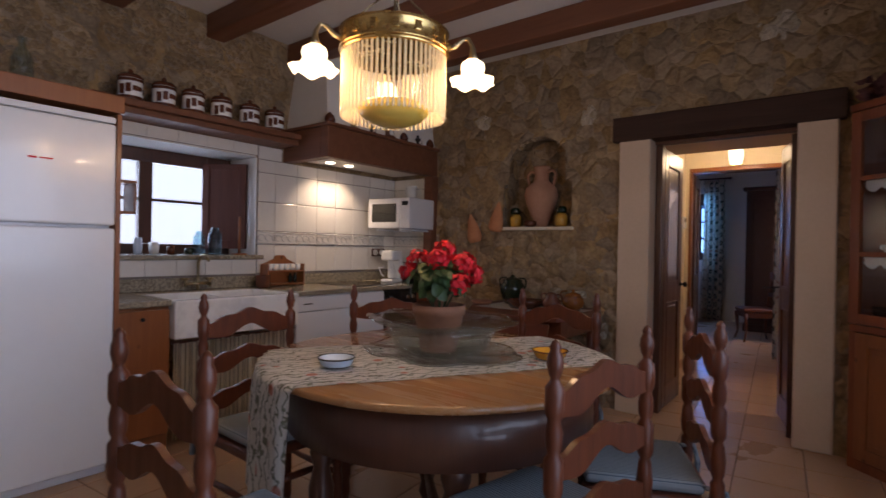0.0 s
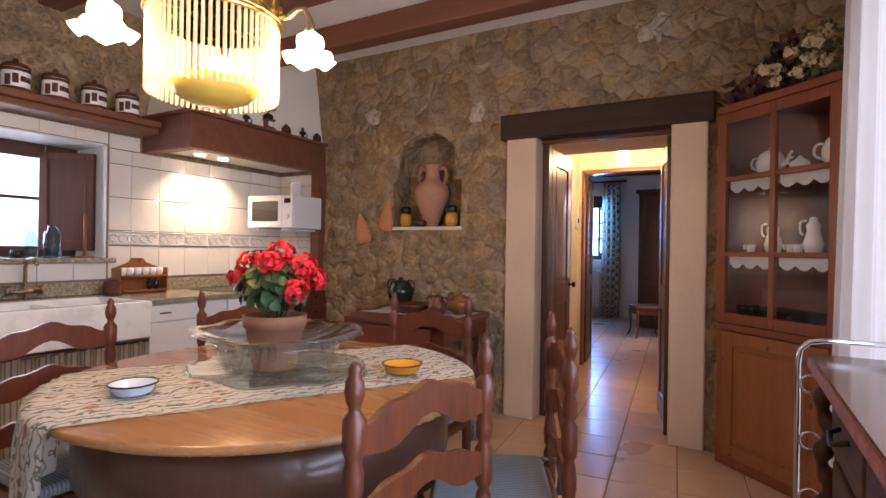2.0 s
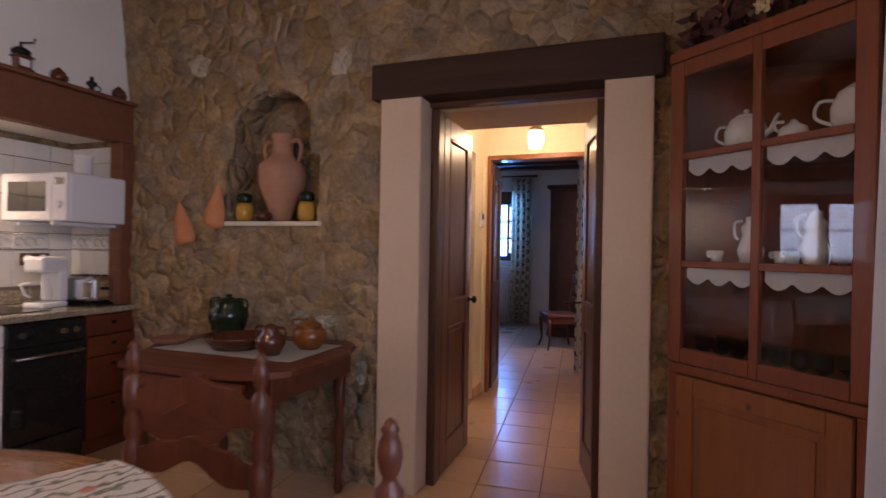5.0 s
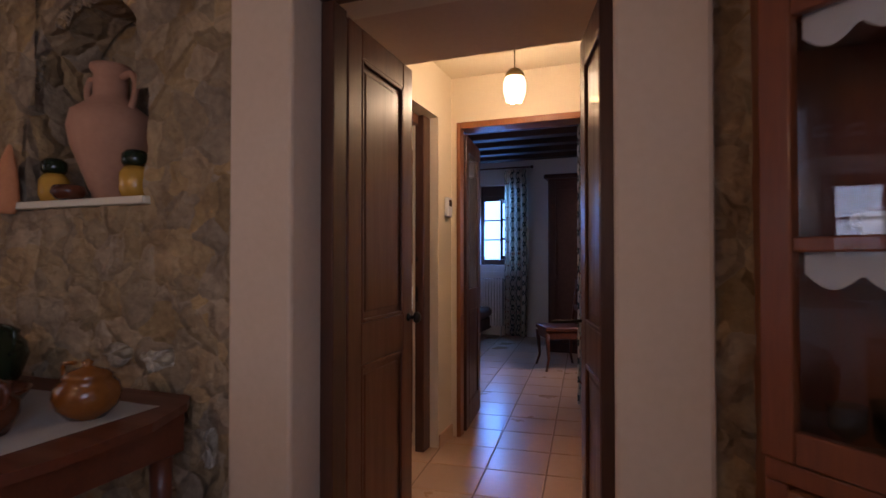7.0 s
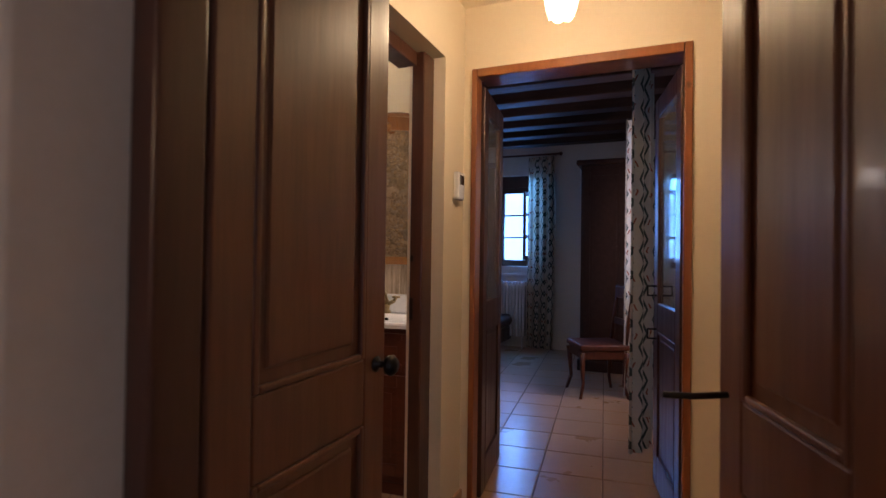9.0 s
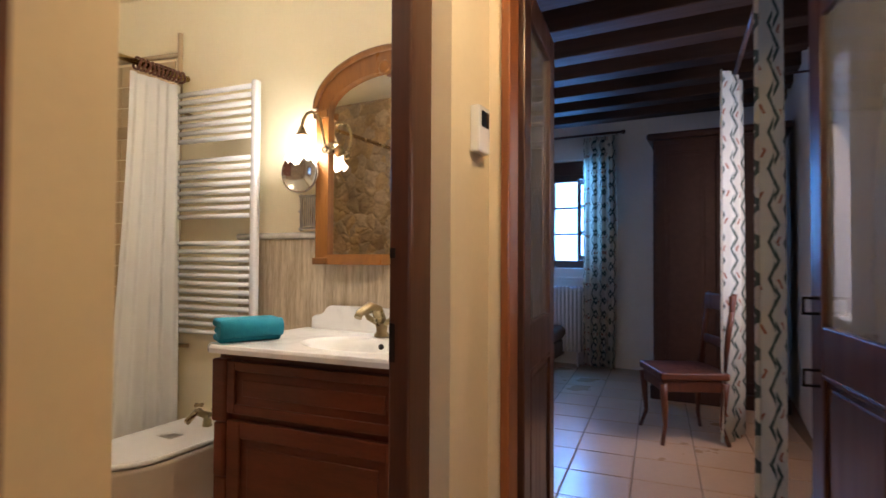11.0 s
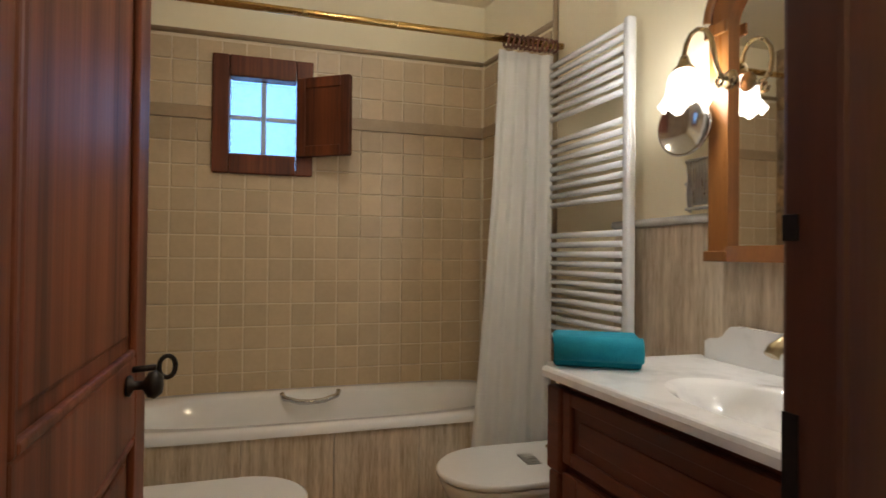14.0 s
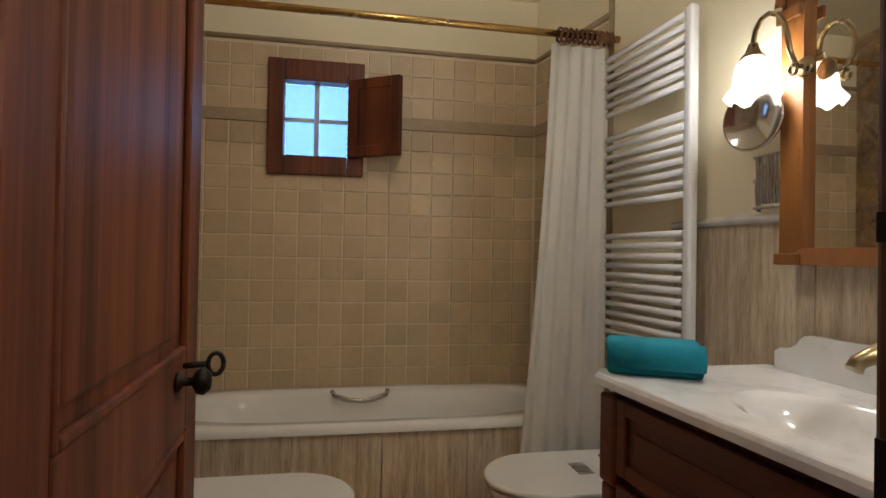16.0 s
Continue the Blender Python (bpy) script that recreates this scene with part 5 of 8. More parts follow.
for y in (3.765, 3.855):
    bm = bmesh.new()
    tube(bm, [(KX0 + 0.022, y, 1.18), (KX0 + 0.03, y, 1.18)], 0.03, 18)
    part("outlet", bm, M_ceramic, sk2)

# niche with amphora and small pots
bm = bmesh.new()
rbox(bm, -2.20, -1.43, KY1 - 0.05, KY1 + 0.255, 1.41, 1.438, 0.006)
solid("niche_shelf", bm, M_travgrout, "pale stone shelf set in the wall niche", "shelf", kind="structure")
am = thing("amphora", "tall unglazed clay amphora with two handles in the niche", "amphora", (-1.80, KY1 + 0.11, 1.439))
bm = bmesh.new()
lathe(bm, [(0, 0), (0.055, 0), (0.06, 0.02), (0.09, 0.1), (0.135, 0.22), (0.148, 0.29), (0.135, 0.35), (0.08, 0.395), (0.062, 0.42), (0.06, 0.50), (0.075, 0.525), (0.072, 0.54), (0.055, 0.535), (0.05, 0.42), (0, 0.4)], n=36)
part("body", bm, M_amph, am)
for s in (-1, 1):
    bm = bmesh.new()
    tube(bm, bend([(0.06 * s, 0, 0.49), (0.11 * s, 0, 0.50), (0.135 * s, 0, 0.46), (0.125 * s, 0, 0.40), (0.105 * s, 0, 0.36)]), 0.013, 8)
    part("handle", bm, M_amph, am)
for x, y in ((-2.02, 4.10), (-1.565, 4.09)):
    o = thing("honey_pot", "small yellow glazed pot with a dark cap", "pot", (x, y, 1.439), group="pots in the niche")
    bm = bmesh.new()
    lathe(bm, [(0, 0), (0.04, 0), (0.052, 0.03), (0.052, 0.09), (0.036, 0.115), (0, 0.116)], n=22)
    part("body", bm, M_yellow, o)
    bm = bmesh.new()
    lathe(bm, [(0.036, 0.117), (0.045, 0.13), (0.045, 0.16), (0.03, 0.175), (0, 0.178)], n=22)
    part("cap", bm, M_green, o, "dark green glazed cap")
o = thing("brown_bowl", "low brown glazed bowl in the niche", "bowl", (-1.83, 4.03, 1.439))
bm = bmesh.new()
lathe(bm, [(0, 0), (0.04, 0), (0.058, 0.025), (0.05, 0.05), (0.03, 0.055), (0, 0.05)], n=22)
part("body", bm, M_brown, o)
for x, z, tilt in ((-2.16, 1.52, 8), (-2.42, 1.42, -14)):
    o = thing("clay_shell", "rough orange clay shell hung on the stone wall", "wall ornament", (x, KY1 - 0.05, z), 0)
    bm = bmesh.new()
    lathe(bm, [(0.02, -0.125), (0.062, -0.12), (0.078, -0.085), (0.07, -0.02), (0.05, 0.05), (0.03, 0.1), (0.012, 0.14), (0.0, 0.15)], n=12, m=pose(0, 0, 0, 0, tilt, 0), sy=0.5)
    part("body", bm, M_shell, o)

# side table against the stone wall
st = thing("side_table", "reddish wooden drop-leaf side table against the stone wall", "table")
outline = [(-1.86, 3.14), (-1.30, 3.14), (-1.16, 3.19), (-1.08, 3.30), (-1.05, 3.5), (-1.07, 3.75), (-1.14, 3.93), (-1.2, 4.0), (-2.1, 4.0), (-2.12, 3.6)]
bm = bmesh.new()
slab(bm, outline, 0.025, m=pose(0, 0, 0.755))
part("tabletop", bm, M_vanity, st)
bm = bmesh.new()
rbox(bm, -2.02, -1.18, 3.30, 3.96, 0.62, 0.754, 0.004)
part("apron", bm, M_vanity, st)
bm = bmesh.new()
pts = [(-1.84, 0.74), (-1.2, 0.74), (-1.22, 0.60), (-1.32, 0.50), (-1.52, 0.45), (-1.72, 0.50), (-1.82, 0.60)]
slab(bm, pts, 0.018, axis="y", m=pose(0, 3.15, 0))
part("hanging_leaf", bm, M_vanity, st)
for x, y in ((-1.97, 3.36), (-1.24, 3.36), (-1.97, 3.9), (-1.21, 3.9)):
    bm = bmesh.new()
    lathe(bm, [(0.018, 0), (0.026, 0.03), (0.018, 0.08), (0.028, 0.14), (0.02, 0.22), (0.03, 0.32), (0.02, 0.42), (0.03, 0.47), (0.032, 0.619)], (x, y, 0), 14)
    part("leg", bm, M_vanity, st)
bm = bmesh.new()
sheet(bm, lambda u, v: (-1.98 + 0.8 * u, 3.42 + 0.45 * v, 0.7815 + 0.0008 * math.sin(40 * u)), 30, 20)
bmesh.ops.solidify(bm, geom=bm.faces[:], thickness=-0.0015)
solid("table_mat", bm, M_curtain, "white cotton mat on the side table", "mat")


def pot(name, label, at, prof_, m_, handles=0, category="pot"):
    o = thing(name, label, category, at)
    bm = bmesh.new()
    lathe(bm, prof_, n=26)
    part("body", bm, m_, o)
    r = max(r for r, z in prof_)
    zt = max(z for r, z in prof_)
    for s in (-1, 1)[:handles]:
        bm = bmesh.new()
        tube(bm, bend([(r * 0.6 * s, 0, zt * 0.9), (r * 1.15 * s, 0, zt * 0.85), (r * 1.15 * s, 0, zt * 0.6), (r * 0.9 * s, 0, zt * 0.5)]), 0.006, 8)
        part("handle", bm, m_, o)
    return o


pot("green_jar", "dark green glazed jar with two handles on the side table", (-1.86, 3.80, 0.784), [(0, 0), (0.062, 0), (0.088, 0.05), (0.106, 0.115), (0.10, 0.155), (0.078, 0.18), (0.082, 0.195), (0.06, 0.21), (0.018, 0.222), (0.018, 0.236), (0, 0.242)], M_green, 2, "jar")
pot("round_casserole", "wide brown earthenware casserole on the side table", (-1.62, 3.60, 0.784), [(0, 0), (0.12, 0), (0.155, 0.05), (0.16, 0.062), (0.15, 0.062), (0.11, 0.012), (0, 0.012)], M_brown, 2, "casserole")
pot("brown_pitcher", "small dark brown glazed pitcher on the side table", (-1.36, 3.52, 0.784), [(0, 0), (0.045, 0), (0.07, 0.05), (0.068, 0.08), (0.04, 0.11), (0.045, 0.125), (0.02, 0.14), (0, 0.145)], M_brown, 2, "pitcher")
pot("sugar_pot", "round amber-brown glazed lidded pot on the side table", (-1.28, 3.72, 0.784), [(0, 0), (0.048, 0), (0.075, 0.03), (0.084, 0.06), (0.078, 0.09), (0.058, 0.108), (0.064, 0.112), (0.05, 0.125), (0.018, 0.136), (0.010, 0.142), (0.015, 0.152), (0, 0.16)], mat("amber_glaze", (0.26, 0.085, 0.014), (0.13, 0.035, 0.010), 0.12, scale=10, fine=40, bump=0.03), 1, "pot")
pot("clay_dish", "shallow brown clay dish on the side table", (-2.0, 3.55, 0.784), [(0, 0), (0.07, 0), (0.09, 0.03), (0.085, 0.032), (0.065, 0.008), (0, 0.008)], M_pot, 0, "dish")

# corner cupboard with glass doors
P0, P1 = Vector((0.395, 3.895)), Vector((0.93, 3.40))
cd = (P1 - P0)
clen, cang = cd.length, math.degrees(math.atan2(cd.y, cd.x))
MC = pose(P0.x, P0.y, 0, 0, 0, cang)
cc = thing("corner_cupboard", "tall reddish pine corner cupboard with glazed upper door", "cupboard")
bm = bmesh.new()
rbox(bm, P0.x, P0.x + 0.02, P0.y + 0.01, KY1 - 0.004, 0, 2.10, 0.003)
rbox(bm, P0.x + 0.021, KX1 - 0.004, KY1 - 0.02, KY1 - 0.004, 0, 2.10, 0.003)
rbox(bm, KX1 - 0.02, KX1 - 0.004, P1.y + 0.01, KY1 - 0.021, 0, 2.10, 0.003)
rbox(bm, P1.x + 0.01, KX1 - 0.021, P1.y, P1.y + 0.02, 0, 2.10, 0.003)
part("carcass", bm, M_cupboard, cc)
for z, t in ((0.0, 0.06), (0.80, 0.03), (1.235, 0.02), (1.675, 0.02), (2.09, 0.035)):
    bm = bmesh.new()
    slab(bm, [(P0.x + 0.022, P0.y + 0.006), (P1.x - 0.004, P1.y + 0.022), (KX1 - 0.022, P1.y + 0.024), (KX1 - 0.022, KY1 - 0.022), (P0.x + 0.022, KY1 - 0.022)], t, m=pose(0, 0, z))
    part("shelf", bm, M_cupboard, cc)
bm = bmesh.new()
rbox(bm, -0.01, clen + 0.01, -0.03, 0.0, 2.085, 2.13, 0.006, MC)
part("cornice", bm, M_cupboard, cc)
bm = bmesh.new()
rbox(bm, 0, clen, -0.02, 0.0, 0.80, 0.84, 0.004, MC)
rbox(bm, 0, 0.045, -0.02, 0.0, 0.0, 0.799, 0.004, MC)
rbox(bm, clen - 0.045, clen, -0.02, 0.0, 0.0, 0.799, 0.004, MC)
rbox(bm, 0.046, clen - 0.046, -0.02, 0.0, 0.0, 0.06, 0.004, MC)
part("face_frame", bm, M_cupboard, cc)
ld = panel_board(cc, 0.05, clen - 0.05, 0.065, 0.795, -0.02, 0.018, M_pine, 0.075, "lower_door")
ld.matrix_world = MC
gd_bm = bmesh.new()
zs = (0.845, 1.235, 1.675, 2.08)
rbox(gd_bm, 0.0, 0.06, -0.03, -0.002, zs[0], zs[-1], 0.004, MC)
gd = part("glass_door", gd_bm, M_cupboard, cc)
for x0, x1 in ((clen - 0.06, clen), (clen / 2 - 0.016, clen / 2 + 0.016)):
    bm = bmesh.new()
    rbox(bm, x0, x1, -0.03, -0.002, zs[0], zs[-1], 0.004, MC)
    part("stile", bm, M_cupboard, gd)
for z, h in ((zs[0], 0.06), (zs[1], 0.028), (zs[2], 0.028), (zs[3] - 0.06, 0.06)):
    for x0, x1 in ((0.061, clen / 2 - 0.017), (clen / 2 + 0.017, clen - 0.061)):
        bm = bmesh.new()
        rbox(bm, x0, x1, -0.029, -0.003, z, z + h, 0.004, MC)
        part("rail", bm, M_cupboard, gd)
for x0, x1 in ((0.061, clen / 2 - 0.017), (clen / 2 + 0.017, clen - 0.061)):
    for z0, z1 in ((0.906, 1.234), (1.264, 1.674), (1.704, 2.019)):
        bm = bmesh.new()
        box(bm, x0, x1, -0.018, -0.014, z0, z1, MC)
        part("pane", bm, M_glass, gd).visible_shadow = False
for z in (1.24, 1.68):
    for x0, x1 in ((0.065, clen / 2 - 0.02), (clen / 2 + 0.02, clen - 0.065)):
        w = x1 - x0
        low = [(x0 + w * i / 32, z - 0.045 - 0.028 * abs(math.sin(math.pi * 3 * i / 32))) for i in range(33)]
        bm = bmesh.new()
        slab(bm, low + [(x1, z), (x0, z)], 0.002, axis="y", m=MC @ pose(0, 0.004, 0))
        solid("lace_trim", bm, M_lace, "white scalloped lace edging along the cupboard shelf", "lace", "lace edgings")


def in_cupboard(x, y, z):
    p = MC @ Vector((x, y, z))
    return p.x, p.y, p.z


def teapot(at, k, turn, name="teapot", label="white porcelain teapot in the corner cupboard"):
    o = thing(name, label, "teapot", at, turn)
    bm = bmesh.new()
    lathe(bm, [(0, 0), (0.05 * k, 0), (0.075 * k, 0.04 * k), (0.078 * k, 0.08 * k), (0.06 * k, 0.125 * k), (0.05 * k, 0.13 * k), (0, 0.13 * k)], n=26)
    part("body", bm, M_ceramic, o)
    bm = bmesh.new()
    lathe(bm, [(0.05 * k, 0.131 * k), (0.03 * k, 0.145 * k), (0.008 * k, 0.15 * k), (0.013 * k, 0.163 * k), (0, 0.17 * k)], n=18)
    part("lid", bm, M_ceramic, o)
    bm = bmesh.new()
    tube(bm, [(0.06 * k, 0, 0.05 * k), (0.1 * k, 0, 0.07 * k), (0.115 * k, 0, 0.11 * k), (0.13 * k, 0, 0.125 * k)], [0.016 * k, 0.012 * k, 0.008 * k, 0.007 * k], 9)
    part("spout", bm, M_ceramic, o)
    bm = bmesh.new()
    tube(bm, bend([(-0.06 * k, 0, 0.11 * k), (-0.115 * k, 0, 0.115 * k), (-0.125 * k, 0, 0.07 * k), (-0.07 * k, 0, 0.035 * k)]), 0.006 * k, 8)
    part("handle", bm, M_ceramic, o)


teapot(in_cupboard(0.23, 0.12, 1.696), 1.0, cang)
teapot(in_cupboard(0.62, 0.13, 1.696), 1.15, cang, "coffee_pot", "tall white porcelain coffee pot in the corner cupboard")
pot("sugar_bowl", "white porcelain sugar bowl in the corner cupboard", in_cupboard(0.42, 0.10, 1.696), [(0, 0), (0.035, 0), (0.05, 0.03), (0.045, 0.055), (0.02, 0.07), (0.01, 0.085), (0, 0.088)], M_ceramic, 1, "bowl")
pot("china_jug", "slim white china jug in the corner cupboard", in_cupboard(0.27, 0.10, 1.256), [(0, 0), (0.035, 0), (0.048, 0.05), (0.03, 0.11), (0.035, 0.14), (0.02, 0.16), (0.02, 0.18), (0, 0.185)], M_ceramic, 1, "jug")
pot("china_jug", "slim white china jug in the corner cupboard", in_cupboard(0.5, 0.10, 1.256), [(0, 0), (0.035, 0), (0.05, 0.05), (0.03, 0.12), (0.035, 0.15), (0.02, 0.17), (0.02, 0.19), (0, 0.195)], M_ceramic, 1, "jug")
for x in (0.40, 0.44, 0.15):
    pot("china_cup", "small white china cup in the corner cupboard", in_cupboard(x, 0.07, 1.256), [(0, 0), (0.018, 0), (0.028, 0.05), (0.026, 0.05), (0.016, 0.006), (0, 0.005)], M_ceramic, 1, "cup")
gl_bm = bmesh.new()
lathe(gl_bm, [(0, 0), (0.025, 0), (0.004, 0.006), (0.004, 0.05), (0.03, 0.075), (0.033, 0.12), (0.031, 0.12), (0.028, 0.077), (0, 0.055)], n=18)
gl_mesh = mesh_of("wine_glass", gl_bm, M_bottle)
for i in range(14):
    g = tagged(new("wine_glass", gl_mesh), "clear stemmed glass in the lower cupboard compartment", "glass", "glasses in the cupboard")
    g.location = in_cupboard(0.10 + 0.074 * (i % 7) + 0.03 * (i // 7), 0.07 + 0.09 * (i // 7), 0.831)

# dried flowers on the cupboard
M_rose = mat("cream_rose_petal", (0.72, 0.60, 0.36), (0.55, 0.40, 0.22), 0.8, scale=25, fine=90)
df = thing("dried_bouquet", "dried bouquet of cream roses and purple leaves on the cupboard", "dried flowers")
random.seed(11)
bl, bg = bmesh.new(), bmesh.new()
for _ in range(210):
    u = random.random() ** 0.8
    p = MC @ Vector((0.03 + 0.42 * u, 0.05 + random.uniform(-0.07, 0.12), 2.15 + random.random() * (0.08 + 0.19 * u)))
    leaf(bl, p, (random.gauss(0, 1), -1 + random.gauss(0, 0.6), random.gauss(0.3, 0.6)), random.uniform(0.02, 0.05), 0.5, 6)
for _ in range(320):
    u = random.random()
    p = MC @ Vector((0.30 + 0.36 * u, 0.04 + random.uniform(-0.07, 0.12), 2.16 + random.random() * 0.26))
    leaf(bg, p, (random.gauss(0, 1), -1 + random.gauss(0, 0.6), random.gauss(0.4, 0.6)), random.uniform(0.010, 0.022), 0.4, 5)
for x, y, z, r in ((0.33, -0.05, 2.25, 0.036), (0.39, -0.055, 2.235, 0.03), (0.46, -0.03, 2.30, 0.034), (0.57, -0.04, 2.23, 0.036), (0.60, -0.05, 2.30, 0.04), (0.62, 0.0, 2.36, 0.028), (0.40, -0.06, 2.17, 0.026), (0.52, -0.06, 2.18, 0.03), (0.64, -0.02, 2.2, 0.03)):
    c = MC @ Vector((x, y, z))
    brs = bmesh.new()
    for i in range(26):
        d = Vector((random.gauss(0, 1), random.gauss(-0.5, 1), random.gauss(0.1, 1))).normalized()
        leaf(brs, c + d * r * random.uniform(0.35, 1), d, r * 0.5, 0.7, 6)
    part("rose", brs, M_rose, df, "cream cloth rose")
M_dried = mat("dried_purple_leaf", (0.13, 0.045, 0.042), (0.07, 0.03, 0.025), 0.85, scale=20, fine=90)
M_sage = mat("dried_green_sprig", (0.15, 0.15, 0.075), (0.07, 0.08, 0.035), 0.85, scale=20, fine=90)
part("purple_leaves", bl, M_dried, df, "dull purple dried leaves")
part("green_sprigs", bg, M_sage, df, "grey-green dried sprigs")

# curtain, dresser and chrome trolley on the east side
cu = thing("lace_curtain", "sheer white lace curtain at the terrace opening", "curtain")
bm = bmesh.new()
sheet(bm, lambda u, v: (0.93 + 0.022 * math.sin(u * 46) + 0.012 * math.sin(u * 19 + 1) - 0.05 * (1 - v) * u, 2.30 + (1.07 + 0.03 * (1 - v)) * u, 0.03 + 2.46 * v), 150, 8)
cl = part("cloth", bm, M_lace, cu)
b_ = M_lace.node_tree.nodes["Principled BSDF"]
tr = M_lace.node_tree.nodes.new("ShaderNodeBsdfTranslucent")
tr.inputs[0].default_value = (0.86, 0.88, 0.92, 1)
mx = M_lace.node_tree.nodes.new("ShaderNodeMixShader")
mx.inputs[0].default_value = 0.45
M_lace.node_tree.links.new(b_.outputs[0], mx.inputs[1])
M_lace.node_tree.links.new(tr.outputs[0], mx.inputs[2])
M_lace.node_tree.links.new(mx.outputs[0], M_lace.node_tree.nodes["Material Output"].inputs[0])
bm = bmesh.new()
tube(bm, [(0.95, 0.9, 2.50), (0.95, 3.34, 2.50)], 0.012, 10)
for y in (1.0, 3.2):
    tube(bm, [(0.95, y, 2.50), (KX1 - 0.003, y, 2.50)], 0.008, 8)
part("rod", bm, M_iron, cu)
M_polish = mat("polished_dark_top", (0.10, 0.035, 0.02), (0.05, 0.018, 0.011), 0.14, scale=3, fine=14, stretch=(7, 0.6, 7), bump=0.0, rvar=0.04, spec=0.3)
ds = thing("antique_dresser", "dark antique dresser with twisted columns and a glass-covered top", "dresser")
bm = bmesh.new()
rbox(bm, 0.745, 1.05, 1.20, 2.25, 0.08, 0.895, 0.006)
part("body", bm, M_antique, ds)
bm = bmesh.new()
rbox(bm, 0.68, 1.08, 1.12, 2.31, 0.896, 0.935, 0.01)
part("top_board", bm, M_cupboard, ds)
bm = bmesh.new()
rbox(bm, 0.685, 1.075, 1.125, 2.305, 0.9355, 0.942, 0.002)
part("glass_top", bm, M_polish, ds, "polished dark top sheet")
for y0, y1 in ((1.28, 1.70), (1.73, 2.15)):
    bm = bmesh.new()
    rbox(bm, 0.725, 0.744, y0, y1, 0.70, 0.87, 0.006)
    dr = part("drawer", bm, M_antique, ds)
    bm = bmesh.new()
    ym = (y0 + y1) / 2
    tube(bm, [(0.724, ym - 0.06, 0.80), (0.70, ym - 0.05, 0.79), (0.695, ym, 0.775), (0.70, ym + 0.05, 0.79), (0.724, ym + 0.06, 0.80)], 0.007, 8)
    part("handle", bm, M_iron, dr, "black iron pull")
    bm = bmesh.new()
    rbox(bm, 0.728, 0.744, y0, y1, 0.14, 0.67, 0.006)
    part("door", bm, M_antique, ds)
for y in (1.19, 2.235):
    bm = bmesh.new()
    rings = []
    for k in range(61):
        z = 0.08 + 0.81 * k / 60
        t = 2 * math.pi * 5 * k / 60
        rings.append((z, t))
    pts = [(0.722 + 0.010 * math.cos(t), y + 0.010 * math.sin(t), z) for z, t in rings]
    tube(bm, pts, [0.022 + 0.006 * math.sin(t * 2) for z, t in rings], 10)
    part("twisted_column", bm, M_antique, ds)
for x, y in ((0.76, 1.22), (1.03, 1.22), (0.76, 2.22), (1.03, 2.22)):
    bm = bmesh.new()
    lathe(bm, [(0.02, 0), (0.035, 0.03), (0.03, 0.079), (0.0, 0.079)], (x, y, 0), 14)
    part("foot", bm, M_antique, ds)
tr_ = thing("chrome_trolley", "chrome tube trolley frame with glass hooks beside the dresser", "trolley")
bm = bmesh.new()
tube(bm, [(0.66, 2.345, 0.02), (0.66, 2.345, 0.90), (0.665, 2.345, 0.945), (0.69, 2.345, 0.972), (0.73, 2.345, 0.98), (0.90, 2.345, 0.98)], 0.009, 12)
tube(bm, [(0.90, 2.345, 0.98), (0.90, 2.345, 0.02)], 0.009, 12)
tube(bm, [(0.66, 2.345, 0.3), (0.90, 2.345, 0.3)], 0.006, 8)
part("frame", bm, M_chrome, tr_)
for z in (0.84, 0.66, 0.48):
    bm = bmesh.new()
    tube(bm, [(0.665 + 0.028 + 0.028 * math.cos(a), 2.33, z + 0.028 * math.sin(a)) for a in np.linspace(0, 5.6, 20)], 0.004, 6)
    part("ring_hook", bm, M_chrome, tr_)

# ---- hall: double door, lamp, thermostat ----


